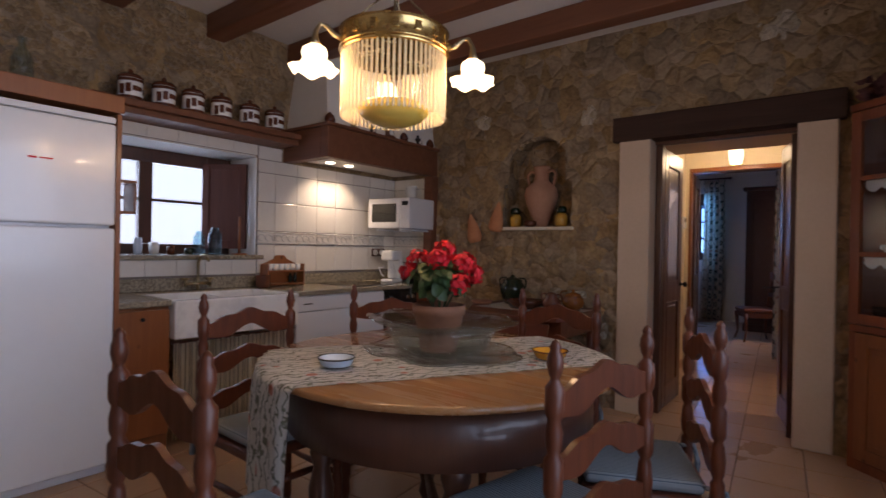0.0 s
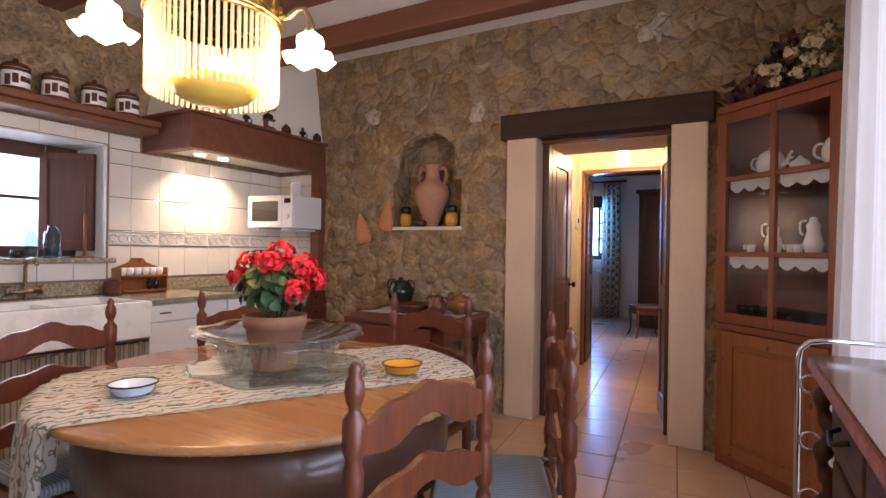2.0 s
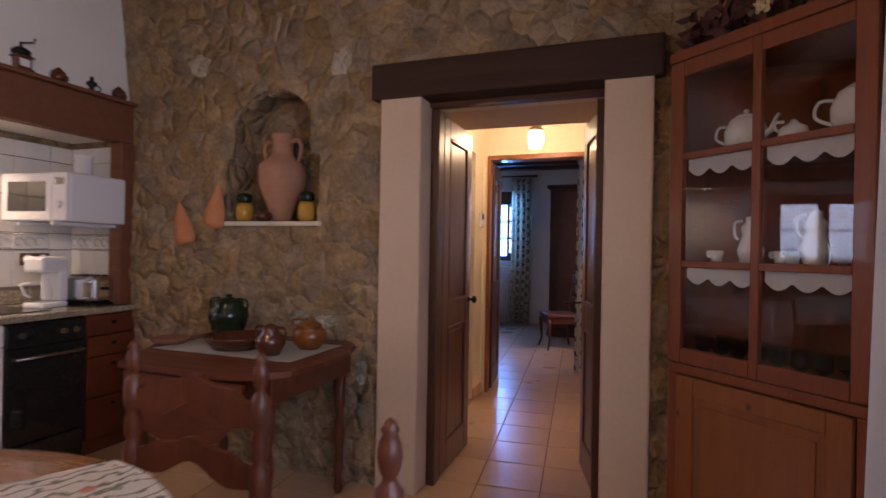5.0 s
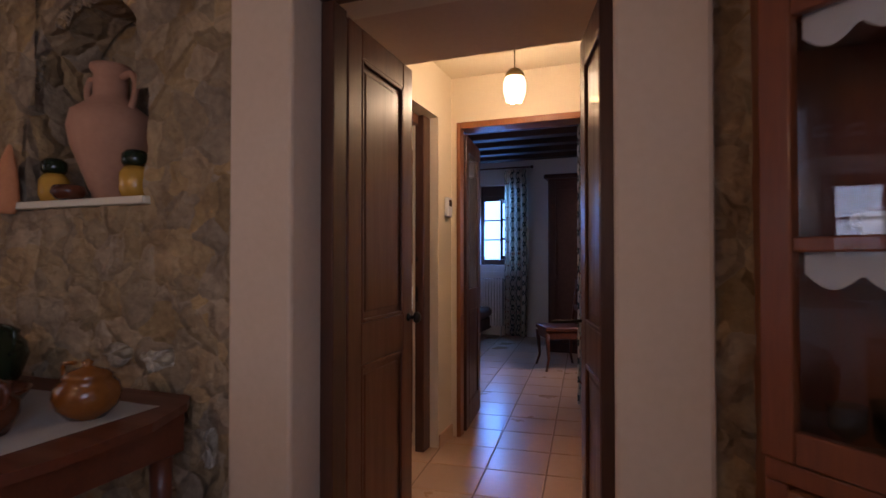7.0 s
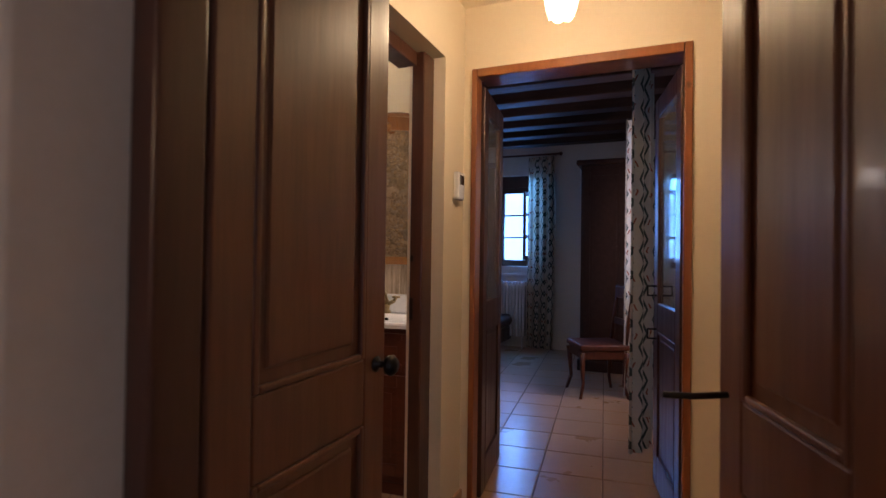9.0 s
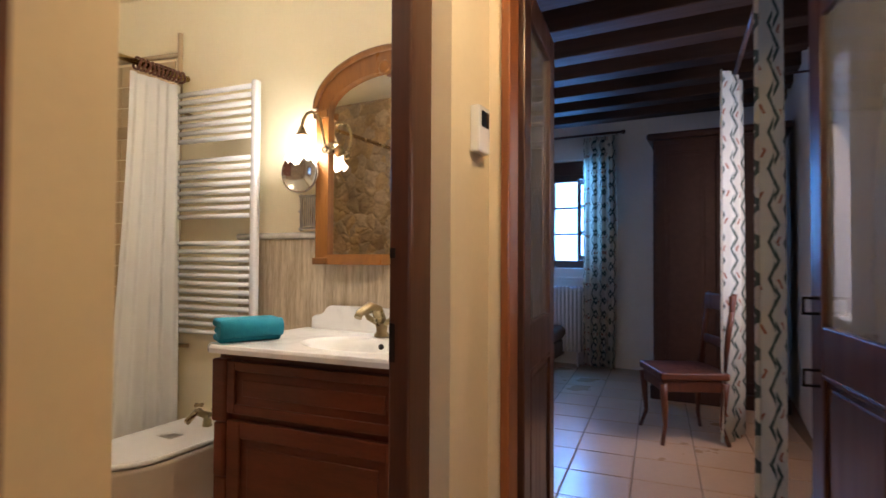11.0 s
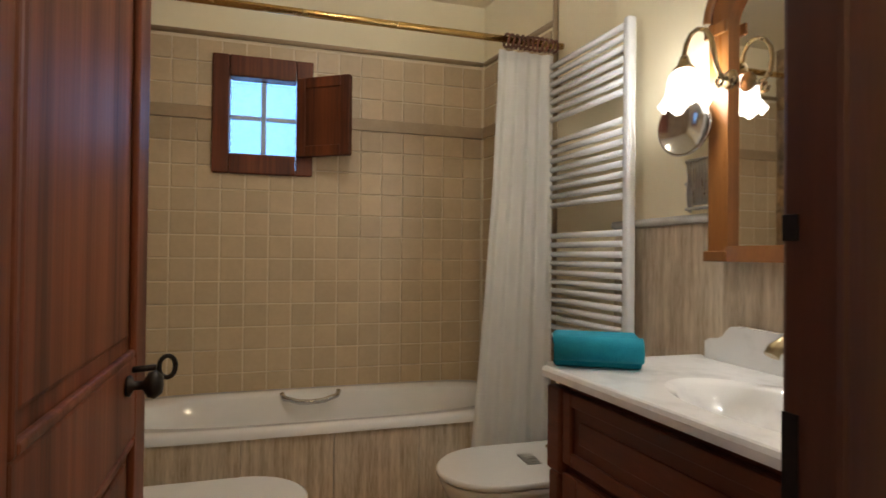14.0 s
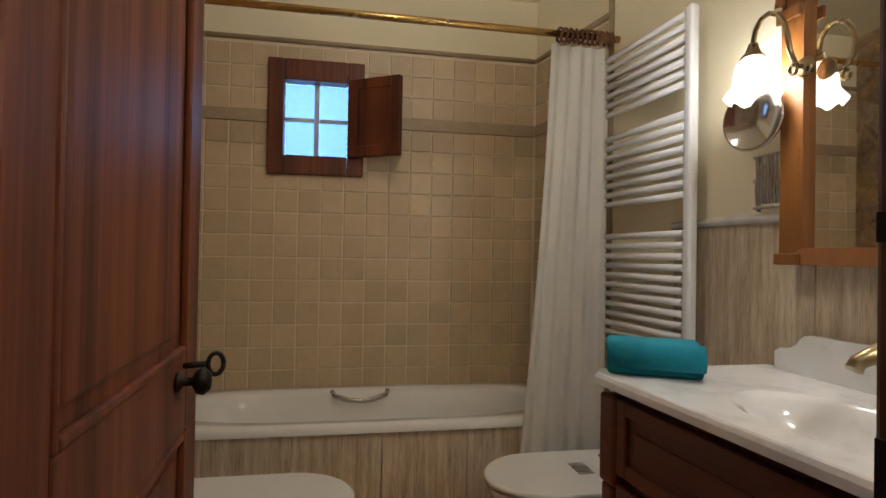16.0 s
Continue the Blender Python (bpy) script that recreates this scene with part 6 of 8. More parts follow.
def leaf_door(name, label, hinge, end, height, material, glazed=False, knob=True, knob_x=None, knob_z=0.97, z0=0.012):
    """A panelled door leaf from its hinge to its free edge, in plan."""
    h, e = Vector(hinge), Vector(end)
    d = e - h
    w, ang = d.length, math.degrees(math.atan2(d.y, d.x))
    o = thing(name, label, "door", (h.x, h.y, 0), ang, kind="structure")
    t = 0.019
    st = min(0.095, w * 0.2)
    rails = ((z0, 0.16), (0.84, 0.15), (height - 0.11, 0.11))
    for x0, x1 in ((0, st), (w - st, w)):
        bm = bmesh.new()
        rbox(bm, x0, x1, -t, t, z0, height, 0.005)
        part("stile", bm, material, o)
    for z, hh in rails:
        bm = bmesh.new()
        rbox(bm, st + 0.0005, w - st - 0.0005, -t, t, z, z + hh, 0.005)
        part("rail", bm, material, o)
    fields = ((z0 + 0.16, 0.84), (0.99, height - 0.11))
    for i, (a, b) in enumerate(fields):
        if glazed and i == 1:
            bm = bmesh.new()
            box(bm, st, w - st, -0.004, 0.004, a, b)
            part("pane", bm, M_doorglass, o, "door glass with a reflection's grey in its colour")
            continue
        bm = bmesh.new()
        rbox(bm, st - 0.004, w - st + 0.004, -0.008, 0.008, a - 0.004, b + 0.004, 0.002)
        p = part("panel", bm, material, o)
        bm = bmesh.new()
        rbox(bm, st + 0.035, w - st - 0.035, -0.013, 0.013, a + 0.035, b - 0.035, 0.008)
        part("raised_field", bm, material, p)
        bm = bmesh.new()
        for s in (-1, 1):
            y0, y1 = sorted((s * 0.0085, s * 0.021))
            for x0, x1, za, zb in ((st, st + 0.014, a, b), (w - st - 0.014, w - st, a, b), (st + 0.015, w - st - 0.015, a, a + 0.014), (st + 0.015, w - st - 0.015, b - 0.014, b)):
                rbox(bm, x0, x1, y0, y1, za, zb, 0.004)
        part("moulding", bm, material, p)
    if knob:
        for s in (-1, 1):
            bm = bmesh.new()
            lathe(bm, [(0.0, 0), (0.017, 0.001), (0.019, 0.006), (0.008, 0.012), (0.008, 0.026), (0.022, 0.034), (0.025, 0.045), (0.016, 0.056), (0, 0.058)], n=18, m=pose(knob_x if knob_x else w - st / 2, s * t, knob_z, -90 * s, 0, 0))
            part("knob", bm, M_iron, o)
    return o


# grey, mostly opaque tint stands in for the hall wall reflected in the glass
M_doorglass = mat("reflection_grey_glass", (0.30, 0.29, 0.28), (0.26, 0.25, 0.24), 0.06, scale=2, bump=0.0, rvar=0.02, alpha=0.7, coat=0.6)
leaf_door("door_1", "open dark wooden panelled door leaf beside the kitchen doorway", (-0.785, 4.245), (-0.79, 4.79), 2.045, M_door)
leaf_door("door_2", "open dark wooden panelled door leaf with a key in its lock", (0.085, 4.30), (-0.035, 4.76), 2.045, M_door, knob=False)
bm = bmesh.new()
tube(bm, [(-0.045, 4.70, 0.99), (-0.10, 4.685, 0.985), (-0.15, 4.675, 0.985)], 0.006, 8)
solid("door_key", bm, M_iron, "old iron key standing in the door lock", "key")
fm = thing("door_frame", "dark wooden frame of the kitchen doorway", "door frame", kind="structure")
bm = bmesh.new()
rbox(bm, -0.8135, -0.765, 4.15, 4.235, 0, 2.06, 0.005)
part("jamb", bm, M_doordark, fm)
bm = bmesh.new()
rbox(bm, 0.055, 0.0985, 4.20, 4.30, 0, 2.06, 0.005)
part("jamb", bm, M_doordark, fm)
bm = bmesh.new()
rbox(bm, -0.8135, 0.0985, 4.12, 4.19, 2.06, 2.0845, 0.004)
part("head", bm, M_doordark, fm)
hl = thing("pendant_lamp", "small frosted tulip pendant lamp, lit", "lamp", (-0.49, 5.555, 0))
bm = bmesh.new()
tube(bm, [(0, 0, 2.27), (0, 0, HH - 0.002)], 0.004, 6)
part("rod", bm, M_oldbrass, hl)
bm = bmesh.new()
lathe(bm, [(0.0, 2.275), (0.03, 2.27), (0.052, 2.245), (0.055, 2.225), (0.0, 2.225)], n=12)
part("cap", bm, M_oldbrass, hl)
bm = bmesh.new()
rings = []
for k, (r, z) in enumerate(((0.052, 2.224), (0.06, 2.20), (0.062, 2.16), (0.055, 2.12), (0.045, 2.10))):
    rings.append([bm.verts.new((r * math.cos(a), r * math.sin(a), z - (0.012 * abs(math.cos(3 * a)) if k == 4 else 0))) for a in np.linspace(0, 2 * math.pi, 25)[:-1]])
for p, q in zip(rings, rings[1:]):
    for i in range(24):
        bm.faces.new((p[i], p[(i + 1) % 24], q[(i + 1) % 24], q[i])).smooth = True
part("shade", bm, M_shade, hl, "lit frosted glass shade").visible_shadow = False
# ceiling lamp in the middle of the bathroom
bl_ = thing("ceiling_lamp", "round opal glass bathroom ceiling lamp, lit", "lamp", (-2.15, 5.46, BH))
bm = bmesh.new()
lathe(bm, [(0.0, -0.001), (0.10, -0.001), (0.105, -0.012), (0.10, -0.022), (0.0, -0.022)], n=28)
part("base", bm, M_oldbrass, bl_)
bm = bmesh.new()
lathe(bm, [(0.09, -0.023), (0.115, -0.05), (0.11, -0.085), (0.07, -0.115), (0.0, -0.122)], n=28)
part("shade", bm, M_shade, bl_, "lit opal glass shade").visible_shadow = False
point_light("ceiling_bulb", (-2.15, 5.46, BH - 0.075), 40, (1.0, 0.90, 0.72), 0.09)
point_light("pendant_bulb", (-0.49, 5.555, 2.15), 29, (1.0, 0.80, 0.46), 0.04)
th = thing("thermostat", "white wall thermostat with a dark display", "thermostat", (HX0, 6.0, 1.56))
bm = bmesh.new()
rbox(bm, 0.001, 0.03, -0.04, 0.04, -0.065, 0.065, 0.006)
part("case", bm, M_enamel, th)
bm = bmesh.new()
rbox(bm, 0.0302, 0.032, -0.025, 0.025, 0.005, 0.05, 0.001)
part("display", bm, M_black, th)
bm = bmesh.new()
rbox(bm, HX0 + 0.001, HX0 + 0.014, 5.852, HY1 - 0.001, 0, 0.085, 0.003)
structure("baseboard", bm, M_terra, "low terracotta skirting along the hall wall")
# bathroom door frame and door
bf = thing("bathroom_door_frame", "reddish wooden bathroom door frame", "door frame", kind="structure")
for x0, x1, y0, y1 in ((BX1 - 0.002, -1.15, 5.011, 5.034), (-1.175, -1.115, 5.74, 5.848)):
    bm = bmesh.new()
    rbox(bm, x0, x1, y0, y1, 0, 2.125, 0.006)
    part("jamb", bm, M_doordark, bf)
bm = bmesh.new()
rbox(bm, BX1 - 0.002, -1.15, 5.035, 5.739, 2.06, 2.125, 0.006)
part("head", bm, M_doordark, bf)
for z0, z1 in ((0.945, 1.04), (1.20, 1.225)):
    bm = bmesh.new()
    rbox(bm, -1.172, -1.156, 5.738, 5.7405, z0, z1, 0.0005)
    part("strike_plate", bm, M_iron, bf)
bd = leaf_door("door_3", "open reddish pine bathroom door with an iron knob and key", (-1.25, 5.035), (-1.975, 4.985), 2.05, M_bathdoor, knob_x=0.555, knob_z=0.95)
bm = bmesh.new()
tube(bm, [(-1.855, 5.01, 0.968), (-1.86, 5.05, 0.97)], 0.006, 8)
tube(bm, [(-1.861 - 0.004 * math.cos(a), 5.068 + 0.013 * math.cos(a), 0.97 + 0.020 * math.sin(a)) for a in np.linspace(0, 2 * math.pi, 20)], 0.0045, 6)
solid("door_key", bm, M_iron, "old iron key with an oval bow in the bathroom door", "key")

# ---- bathroom ----
tb = thing("bathtub", "white enamel bathtub with a chrome grip, clad in travertine", "bathtub")
X0, X1, Y0, Y1, TZ2 = BX0 + 0.014, -2.97, BY0 + 0.012, 6.33, 0.483
bm = bmesh.new()


def tub_ring(inset, z, k=40):
    cx, cy, hx, hy = (X0 + X1) / 2, (Y0 + Y1) / 2, (X1 - X0) / 2 - inset, (Y1 - Y0) / 2 - inset
    out = []
    for i in range(k):
        a = 2 * math.pi * i / k
        c, s = math.cos(a), math.sin(a)
        p = 6.0 if inset < 0.05 else 3.2
        out.append(bm.verts.new((cx + hx * math.copysign(abs(c) ** (2 / p), c), cy + hy * math.copysign(abs(s) ** (2 / p), s), z)))
    return out


rings = [tub_ring(0.0, TZ2 - 0.035), tub_ring(0.0, TZ2 - 0.01), tub_ring(0.012, TZ2), tub_ring(0.075, TZ2 - 0.002), tub_ring(0.09, TZ2 - 0.02), tub_ring(0.12, 0.28), tub_ring(0.16, 0.14), tub_ring(0.22, 0.10)]
for p, q in zip(rings, rings[1:]):
    for i in range(40):
        bm.faces.new((p[i], p[(i + 1) % 40], q[(i + 1) % 40], q[i])).smooth = True
bm.faces.new(rings[-1])
part("basin", bm, M_ceramic, tb)
for y in (5.38,):
    bm = bmesh.new()
    tube(bm, [(X0 + 0.10, y - 0.14, 0.478), (X0 + 0.125, y - 0.13, 0.462), (X0 + 0.15, y - 0.06, 0.446), (X0 + 0.155, y, 0.443), (X0 + 0.15, y + 0.06, 0.446), (X0 + 0.125, y + 0.13, 0.462), (X0 + 0.10, y + 0.14, 0.478)], 0.013, 10)
    part("grip", bm, M_chrome, tb, "curved chrome grip")
pan = thing("bathtub_panel", "brown veined travertine panel along the bathtub front", "panel", kind="structure")
ys = [BY0 + 0.005, 4.74, 5.10, 5.46, 5.82, 6.40]
for a, b in zip(ys, ys[1:]):
    bm = bmesh.new()
    rbox(bm, X1 - 0.04, X1 - 0.012, a, b - 0.003, 0.0, TZ2 - 0.037, 0.002)
    part("panel_tile", bm, M_travslab, pan)


def sanitary(name, label, cx, ywall, yfront, z, hole=False):
    """A bowl and lid that reach out from the wall at ywall."""
    o = thing(name, label, "toilet" if not hole else "bidet")
    s = 1 if yfront > ywall else -1
    length = abs(yfront - ywall)
    def shape(w, l, n=28):
        pts = [(-w, 0.0), (-w, l - w * 1.15)]
        pts += [(-w * math.cos(a), l - w * 1.15 + w * 1.15 * math.sin(a)) for a in np.linspace(0.05, math.pi - 0.05, n)]
        pts += [(w, l - w * 1.15), (w, 0.0)]
        return [(cx + x, ywall + s * (y + 0.004)) for x, y in pts]
    bm = bmesh.new()
    prev = None
    for w, l, zz in ((0.11, length * 0.72, 0.0), (0.115, length * 0.75, 0.12), (0.15, length * 0.9, 0.25), (0.178, length * 0.98, z - 0.05), (0.18, length * 0.985, z - 0.028)):
        ring = [bm.verts.new((x, y, zz)) for x, y in shape(w, l)]
        if prev:
            for i in range(len(ring)):
                bm.faces.new((prev[i], prev[(i + 1) % len(ring)], ring[(i + 1) % len(ring)], ring[i])).smooth = True
        prev = ring
    bm.faces.new(prev)
    part("bowl", bm, M_ceramic, o)
    bm = bmesh.new()
    sh = shape(0.186, length)
    rings = []
    for k, zz in ((0.97, z - 0.024), (1.0, z - 0.018), (1.0, z - 0.006), (0.975, z)):
        mx_, my_ = cx, ywall + s * length * 0.5
        rings.append([bm.verts.new((mx_ + (x - mx_) * k, my_ + (y - my_) * k, zz)) for x, y in sh])
    for p, q in zip(rings, rings[1:]):
        for i in range(len(sh)):
            bm.faces.new((p[i], p[(i + 1) % len(sh)], q[(i + 1) % len(sh)], q[i])).smooth = True
    bm.faces.new(rings[-1]), bm.faces.new(rings[0])
    part("lid", bm, M_ceramic, o)
    return o


wc = sanitary("toilet", "white ceramic toilet with its lid closed", -2.53, BY0, 5.34, 0.41)
bm = bmesh.new()
rbox(bm, -2.71, -2.35, BY0 + 0.003, BY0 + 0.17, 0.415, 0.80, 0.03, seg=3)
part("cistern", bm, M_ceramic, wc)
bi = sanitary("bidet", "white ceramic bidet with a lid and old brass tap", -2.60, BY1 - 0.02, 5.80, 0.41, True)
bm = bmesh.new()
rbox(bm, -2.66, -2.56, 6.13, 6.19, 0.4105, 0.4125, 0.001)
part("lid_opening", bm, M_steel, bi)
bm = bmesh.new()
tube(bm, [(-2.58, 6.33, 0.411), (-2.58, 6.33, 0.46), (-2.58, 6.27, 0.49), (-2.58, 6.22, 0.455)], [0.022, 0.02, 0.016, 0.014], 10)
for s in (-1, 1):
    tube(bm, [(-2.58, 6.33, 0.45), (-2.58 + 0.06 * s, 6.33, 0.48)], 0.010, 8)
    tube(bm, [(-2.58 + 0.06 * s - 0.022, 6.33, 0.50), (-2.58 + 0.06 * s + 0.022, 6.33, 0.50)], 0.007, 8)
    tube(bm, [(-2.58 + 0.06 * s, 6.308, 0.50), (-2.58 + 0.06 * s, 6.352, 0.50)], 0.007, 8)
part("tap", bm, M_oldbrass, bi)

# washstand
vn = thing("washstand", "reddish wooden washstand with panelled drawer and door", "cabinet")
VX0, VX1, VY, VZ = -2.10, -1.27, 5.985, 0.853
bm = bmesh.new()
rbox(bm, VX0, VX1, VY + 0.02, BY1 - 0.004, 0.06, 0.70, 0.004)
rbox(bm, VX0, VX0 + 0.025, VY + 0.02, BY1 - 0.004, 0.701, VZ, 0.003)
rbox(bm, VX0 + 0.026, VX1, VY + 0.021, VY + 0.035, 0.701, VZ, 0.003)
part("body", bm, M_vanity, vn)
panel_board(vn, VX0 + 0.06, VX1 - 0.06, 0.635, 0.825, VY + 0.006, 0.016, M_vanity, 0.035, "drawer")
d = panel_board(vn, VX0 + 0.06, VX1 - 0.06, 0.10, 0.61, VY + 0.006, 0.016, M_vanity, 0.06, "cabinet_door")
bm = bmesh.new()
lathe(bm, [(0, 0), (0.01, 0.002), (0.008, 0.012), (0.015, 0.02), (0, 0.028)], n=14, m=pose(VX0 + 0.10, VY - 0.006, 0.2, 90, 0, 0))
part("knob", bm, M_oldbrass, d)
for x in (VX0 + 0.028, VX1 - 0.028):
    bm = bmesh.new()
    rbox(bm, x - 0.03, x + 0.03, VY - 0.004, VY + 0.0195, 0.06, 0.40, 0.006)
    rbox(bm, x - 0.024, x + 0.024, VY - 0.012, VY + 0.0195, 0.401, 0.60, 0.008)
    rbox(bm, x - 0.032, x + 0.032, VY - 0.014, VY + 0.0195, 0.601, 0.83, 0.008)
    part("pilaster", bm, M_vanity, vn)
bm = bmesh.new()
rbox(bm, VX0 + 0.01, VX1 - 0.01, VY + 0.01, BY1 - 0.01, 0.0, 0.0595, 0.006)
part("plinth", bm, M_vanity, vn)
bm = bmesh.new()
lathe(bm, [(0, 0), (0.012, 0.002), (0.009, 0.014), (0.017, 0.024), (0.01, 0.034), (0, 0.036)], n=14, m=pose(VX0, 6.10, 0.76, 0, -90, 0))
part("side_knob", bm, M_iron, vn)
# marble top with an oval basin
top = thing("marble_basin", "white marble washstand top with an oval inset basin", "washbasin")
bm = bmesh.new()
BCX, BCY = -1.60, 6.215
n_ = 64
outer, inner = [], []
tx0, tx1, ty0, ty1 = VX0 - 0.045, VX1 + 0.01, VY - 0.035, BY1 - 0.004
for i in range(n_):
    a = 2 * math.pi * i / n_
    c, s = math.cos(a), math.sin(a)
    k = min((tx1 - BCX if c > 0 else BCX - tx0) / max(abs(c), 1e-6), (ty1 - BCY if s > 0 else BCY - ty0) / max(abs(s), 1e-6))
    outer.append((BCX + k * c, BCY + k * s))
    inner.append((c, s))


def ring_at(pts, z):
    return [bm.verts.new((x, y, z)) for x, y in pts]


def oval(k, z):
    return ring_at([(BCX + 0.25 * k * c, BCY + 0.165 * k * s) for c, s in inner], z)


def grow(e):
    return [(min(max(x, tx0 - e), tx1), y - (e if y < ty0 + 0.005 else 0)) for x, y in outer]


zt = VZ + 0.030
seq = [ring_at(outer, VZ + 0.001), ring_at(outer, zt - 0.012), ring_at([(x + (0.006 if x < tx0 + 0.004 else 0), y + (0.006 if y < ty0 + 0.004 else 0)) for x, y in outer], zt - 0.003), ring_at([(x + (0.012 if x < tx0 + 0.004 else 0), y + (0.012 if y < ty0 + 0.004 else 0)) for x, y in outer], zt), oval(1.10, zt), oval(1.04, zt - 0.006), oval(0.98, zt - 0.012), oval(0.9, zt - 0.045), oval(0.7, zt - 0.10), oval(0.35, zt - 0.13), oval(0.06, zt - 0.135)]
for p, q in zip(seq, seq[1:]):
    for i in range(n_):
        f = bm.faces.new((p[i], p[(i + 1) % n_], q[(i + 1) % n_], q[i]))
        f.smooth = p is not seq[0] and seq.index(p) >= 4
bm.faces.new(seq[-1])
part("slab", bm, M_marble, top)
bm = bmesh.new()
up = [(-2.08, 0), (-1.27, 0), (-1.27, 0.108), (-1.965, 0.108), (-1.985, 0.104), (-2.0, 0.092), (-2.012, 0.076), (-2.03, 0.066), (-2.06, 0.062), (-2.08, 0.05)]
slab(bm, up, 0.02, axis="y", m=pose(0, BY1 - 0.042, zt + 0.0005))
part("splash_back", bm, M_marble, top)
bm = bmesh.new()
lathe(bm, [(0, 0), (0.022, 0), (0.024, 0.003), (0, 0.004)], (BCX, BCY + 0.0, zt - 0.134), 16)
part("drain", bm, M_iron, top)
bm = bmesh.new()
tube(bm, [(BCX - 0.03, BCY + 0.148, zt - 0.03), (BCX - 0.03, BCY + 0.14, zt - 0.032)], 0.011, 12)
part("overflow", bm, M_iron, top)
tp = thing("basin_tap", "antique brass two-handled basin tap", "tap", (-1.66, 6.42, zt + 0.0008))
bm = bmesh.new()
lathe(bm, [(0.03, 0), (0.03, 0.01), (0.022, 0.02), (0.026, 0.05), (0.018, 0.065), (0, 0.07)], n=18)
tube(bm, [(0, 0, 0.05), (-0.01, -0.02, 0.11), (-0.02, -0.06, 0.125), (-0.03, -0.11, 0.10), (-0.03, -0.12, 0.085)], [0.024, 0.024, 0.02, 0.016, 0.016], 12)
part("spout", bm, M_oldbrass, tp)
for s in (-1, 1):
    bm = bmesh.new()
    tube(bm, [(0, 0, 0.045), (0.06 * s, -0.01, 0.075)], 0.012, 8)
    tube(bm, [(0.06 * s, -0.01, 0.075), (0.075 * s, -0.01, 0.10)], 0.010, 8)
    for q in (-1, 1):
        tube(bm, [(0.072 * s - 0.025, -0.01 + 0.0 * q, 0.098), (0.072 * s + 0.025, -0.01, 0.098)], 0.007, 8)
    tube(bm, [(0.072 * s, -0.035, 0.098), (0.072 * s, 0.015, 0.098)], 0.007, 8)
    part("handle", bm, M_oldbrass, tp)
tw = thing("folded_towel", "rolled turquoise terry towel on the marble top", "towel", (-2.065, 6.10, zt + 0.001), 62)
for k, (z0, z1, dx) in enumerate(((0, 0.026, 0.0), (0.027, 0.052, 0.004), (0.053, 0.085, -0.002))):
    bm = bmesh.new()
    rbox(bm, -0.115 + dx, 0.115 + dx, -0.055, 0.06, z0, z1, 0.0125, seg=4)
    part("fold", bm, M_towel, tw)
bm = bmesh.new()
tube(bm, [(-0.114, -0.05, 0.05), (0.116, -0.05, 0.05)], [0.034, 0.034], 16)
part("rolled_edge", bm, M_towel, tw)

# mirror and sconces
# the washstand is a little deeper at its free end
for stand in (vn, top):
    for o in stand.children_recursive:
        for v in o.data.vertices:
            v.co.y += 0.10 * (v.co.x - VX0) * max(0.0, BY1 - v.co.y) / (BY1 - VY)
mr = thing("bathroom_mirror", "arched wooden mirror above the washstand", "mirror")
MX0, MX1, MZ0, MZ1 = -2.055, -1.33, 1.172, 1.87
MY = BY1 - 0.004
mc_ = (MX0 + MX1) / 2


def arch(x0, x1, z0, zs_, rise, n=24):
    r = (x1 - x0) / 2
    return [(x0, z0), (x1, z0), (x1, zs_)] + [(mc_ + r * math.cos(a), zs_ + rise * math.sin(a)) for a in np.linspace(0.06, math.pi - 0.06, n)] + [(x0, zs_)]


bm = bmesh.new()
o1, o2 = arch(MX0, MX1, MZ0, MZ1, 0.21), arch(MX0 + 0.062, MX1 - 0.062, MZ0 + 0.045, MZ1 - 0.02, 0.14)
f1, f2 = [bm.verts.new((x, MY - 0.05, z)) for x, z in o1], [bm.verts.new((x, MY - 0.04, z)) for x, z in o2]
b1, b2 = [bm.verts.new((x, MY, z)) for x, z in o1], [bm.verts.new((x, MY, z)) for x, z in o2]
k = len(o1)
for i in range(k):
    j = (i + 1) % k
    bm.faces.new((f1[i], f1[j], f2[j], f2[i]))
    bm.faces.new((f1[i], f1[j], b1[j], b1[i]))
    bm.faces.new((f2[i], f2[j], b2[j], b2[i]))
    bm.faces.new((b1[i], b1[j], b2[j], b2[i]))
fr_ = part("frame", bm, M_mirrorwood, mr, "honey-coloured wooden frame")
bm = bmesh.new()
tube(bm, [(x, MY - 0.055, z) for x, z in o1[2:]], 0.014, 8)
part("moulding", bm, M_mirrorwood, fr_)
for za, zb in ((MZ1 - 0.045, MZ1 - 0.01), (MZ0, MZ0 + 0.03)):
    bm = bmesh.new()
    rbox(bm, MX0 - 0.008, MX0 + 0.07, MY - 0.062, MY - 0.0505, za, zb, 0.003)
    part("block", bm, M_mirrorwood, fr_)
bm = bmesh.new()
slab(bm, o2, 0.006, axis="y", m=pose(0, MY - 0.02, 0))
part("mirror_glass", bm, M_mirror, mr)
bm = bmesh.new()
lathe(bm, [(0, 0), (0.03, 0.0), (0.024, 0.008), (0.0, 0.012)], n=12, m=pose(mc_, MY - 0.046, MZ1 + 0.135, 90, 0, 0))
part("carved_rosette", bm, M_mirrorwood, fr_)
M_sconce = glow("lit_sconce_shade", (1.0, 0.95, 0.82), 5.0)


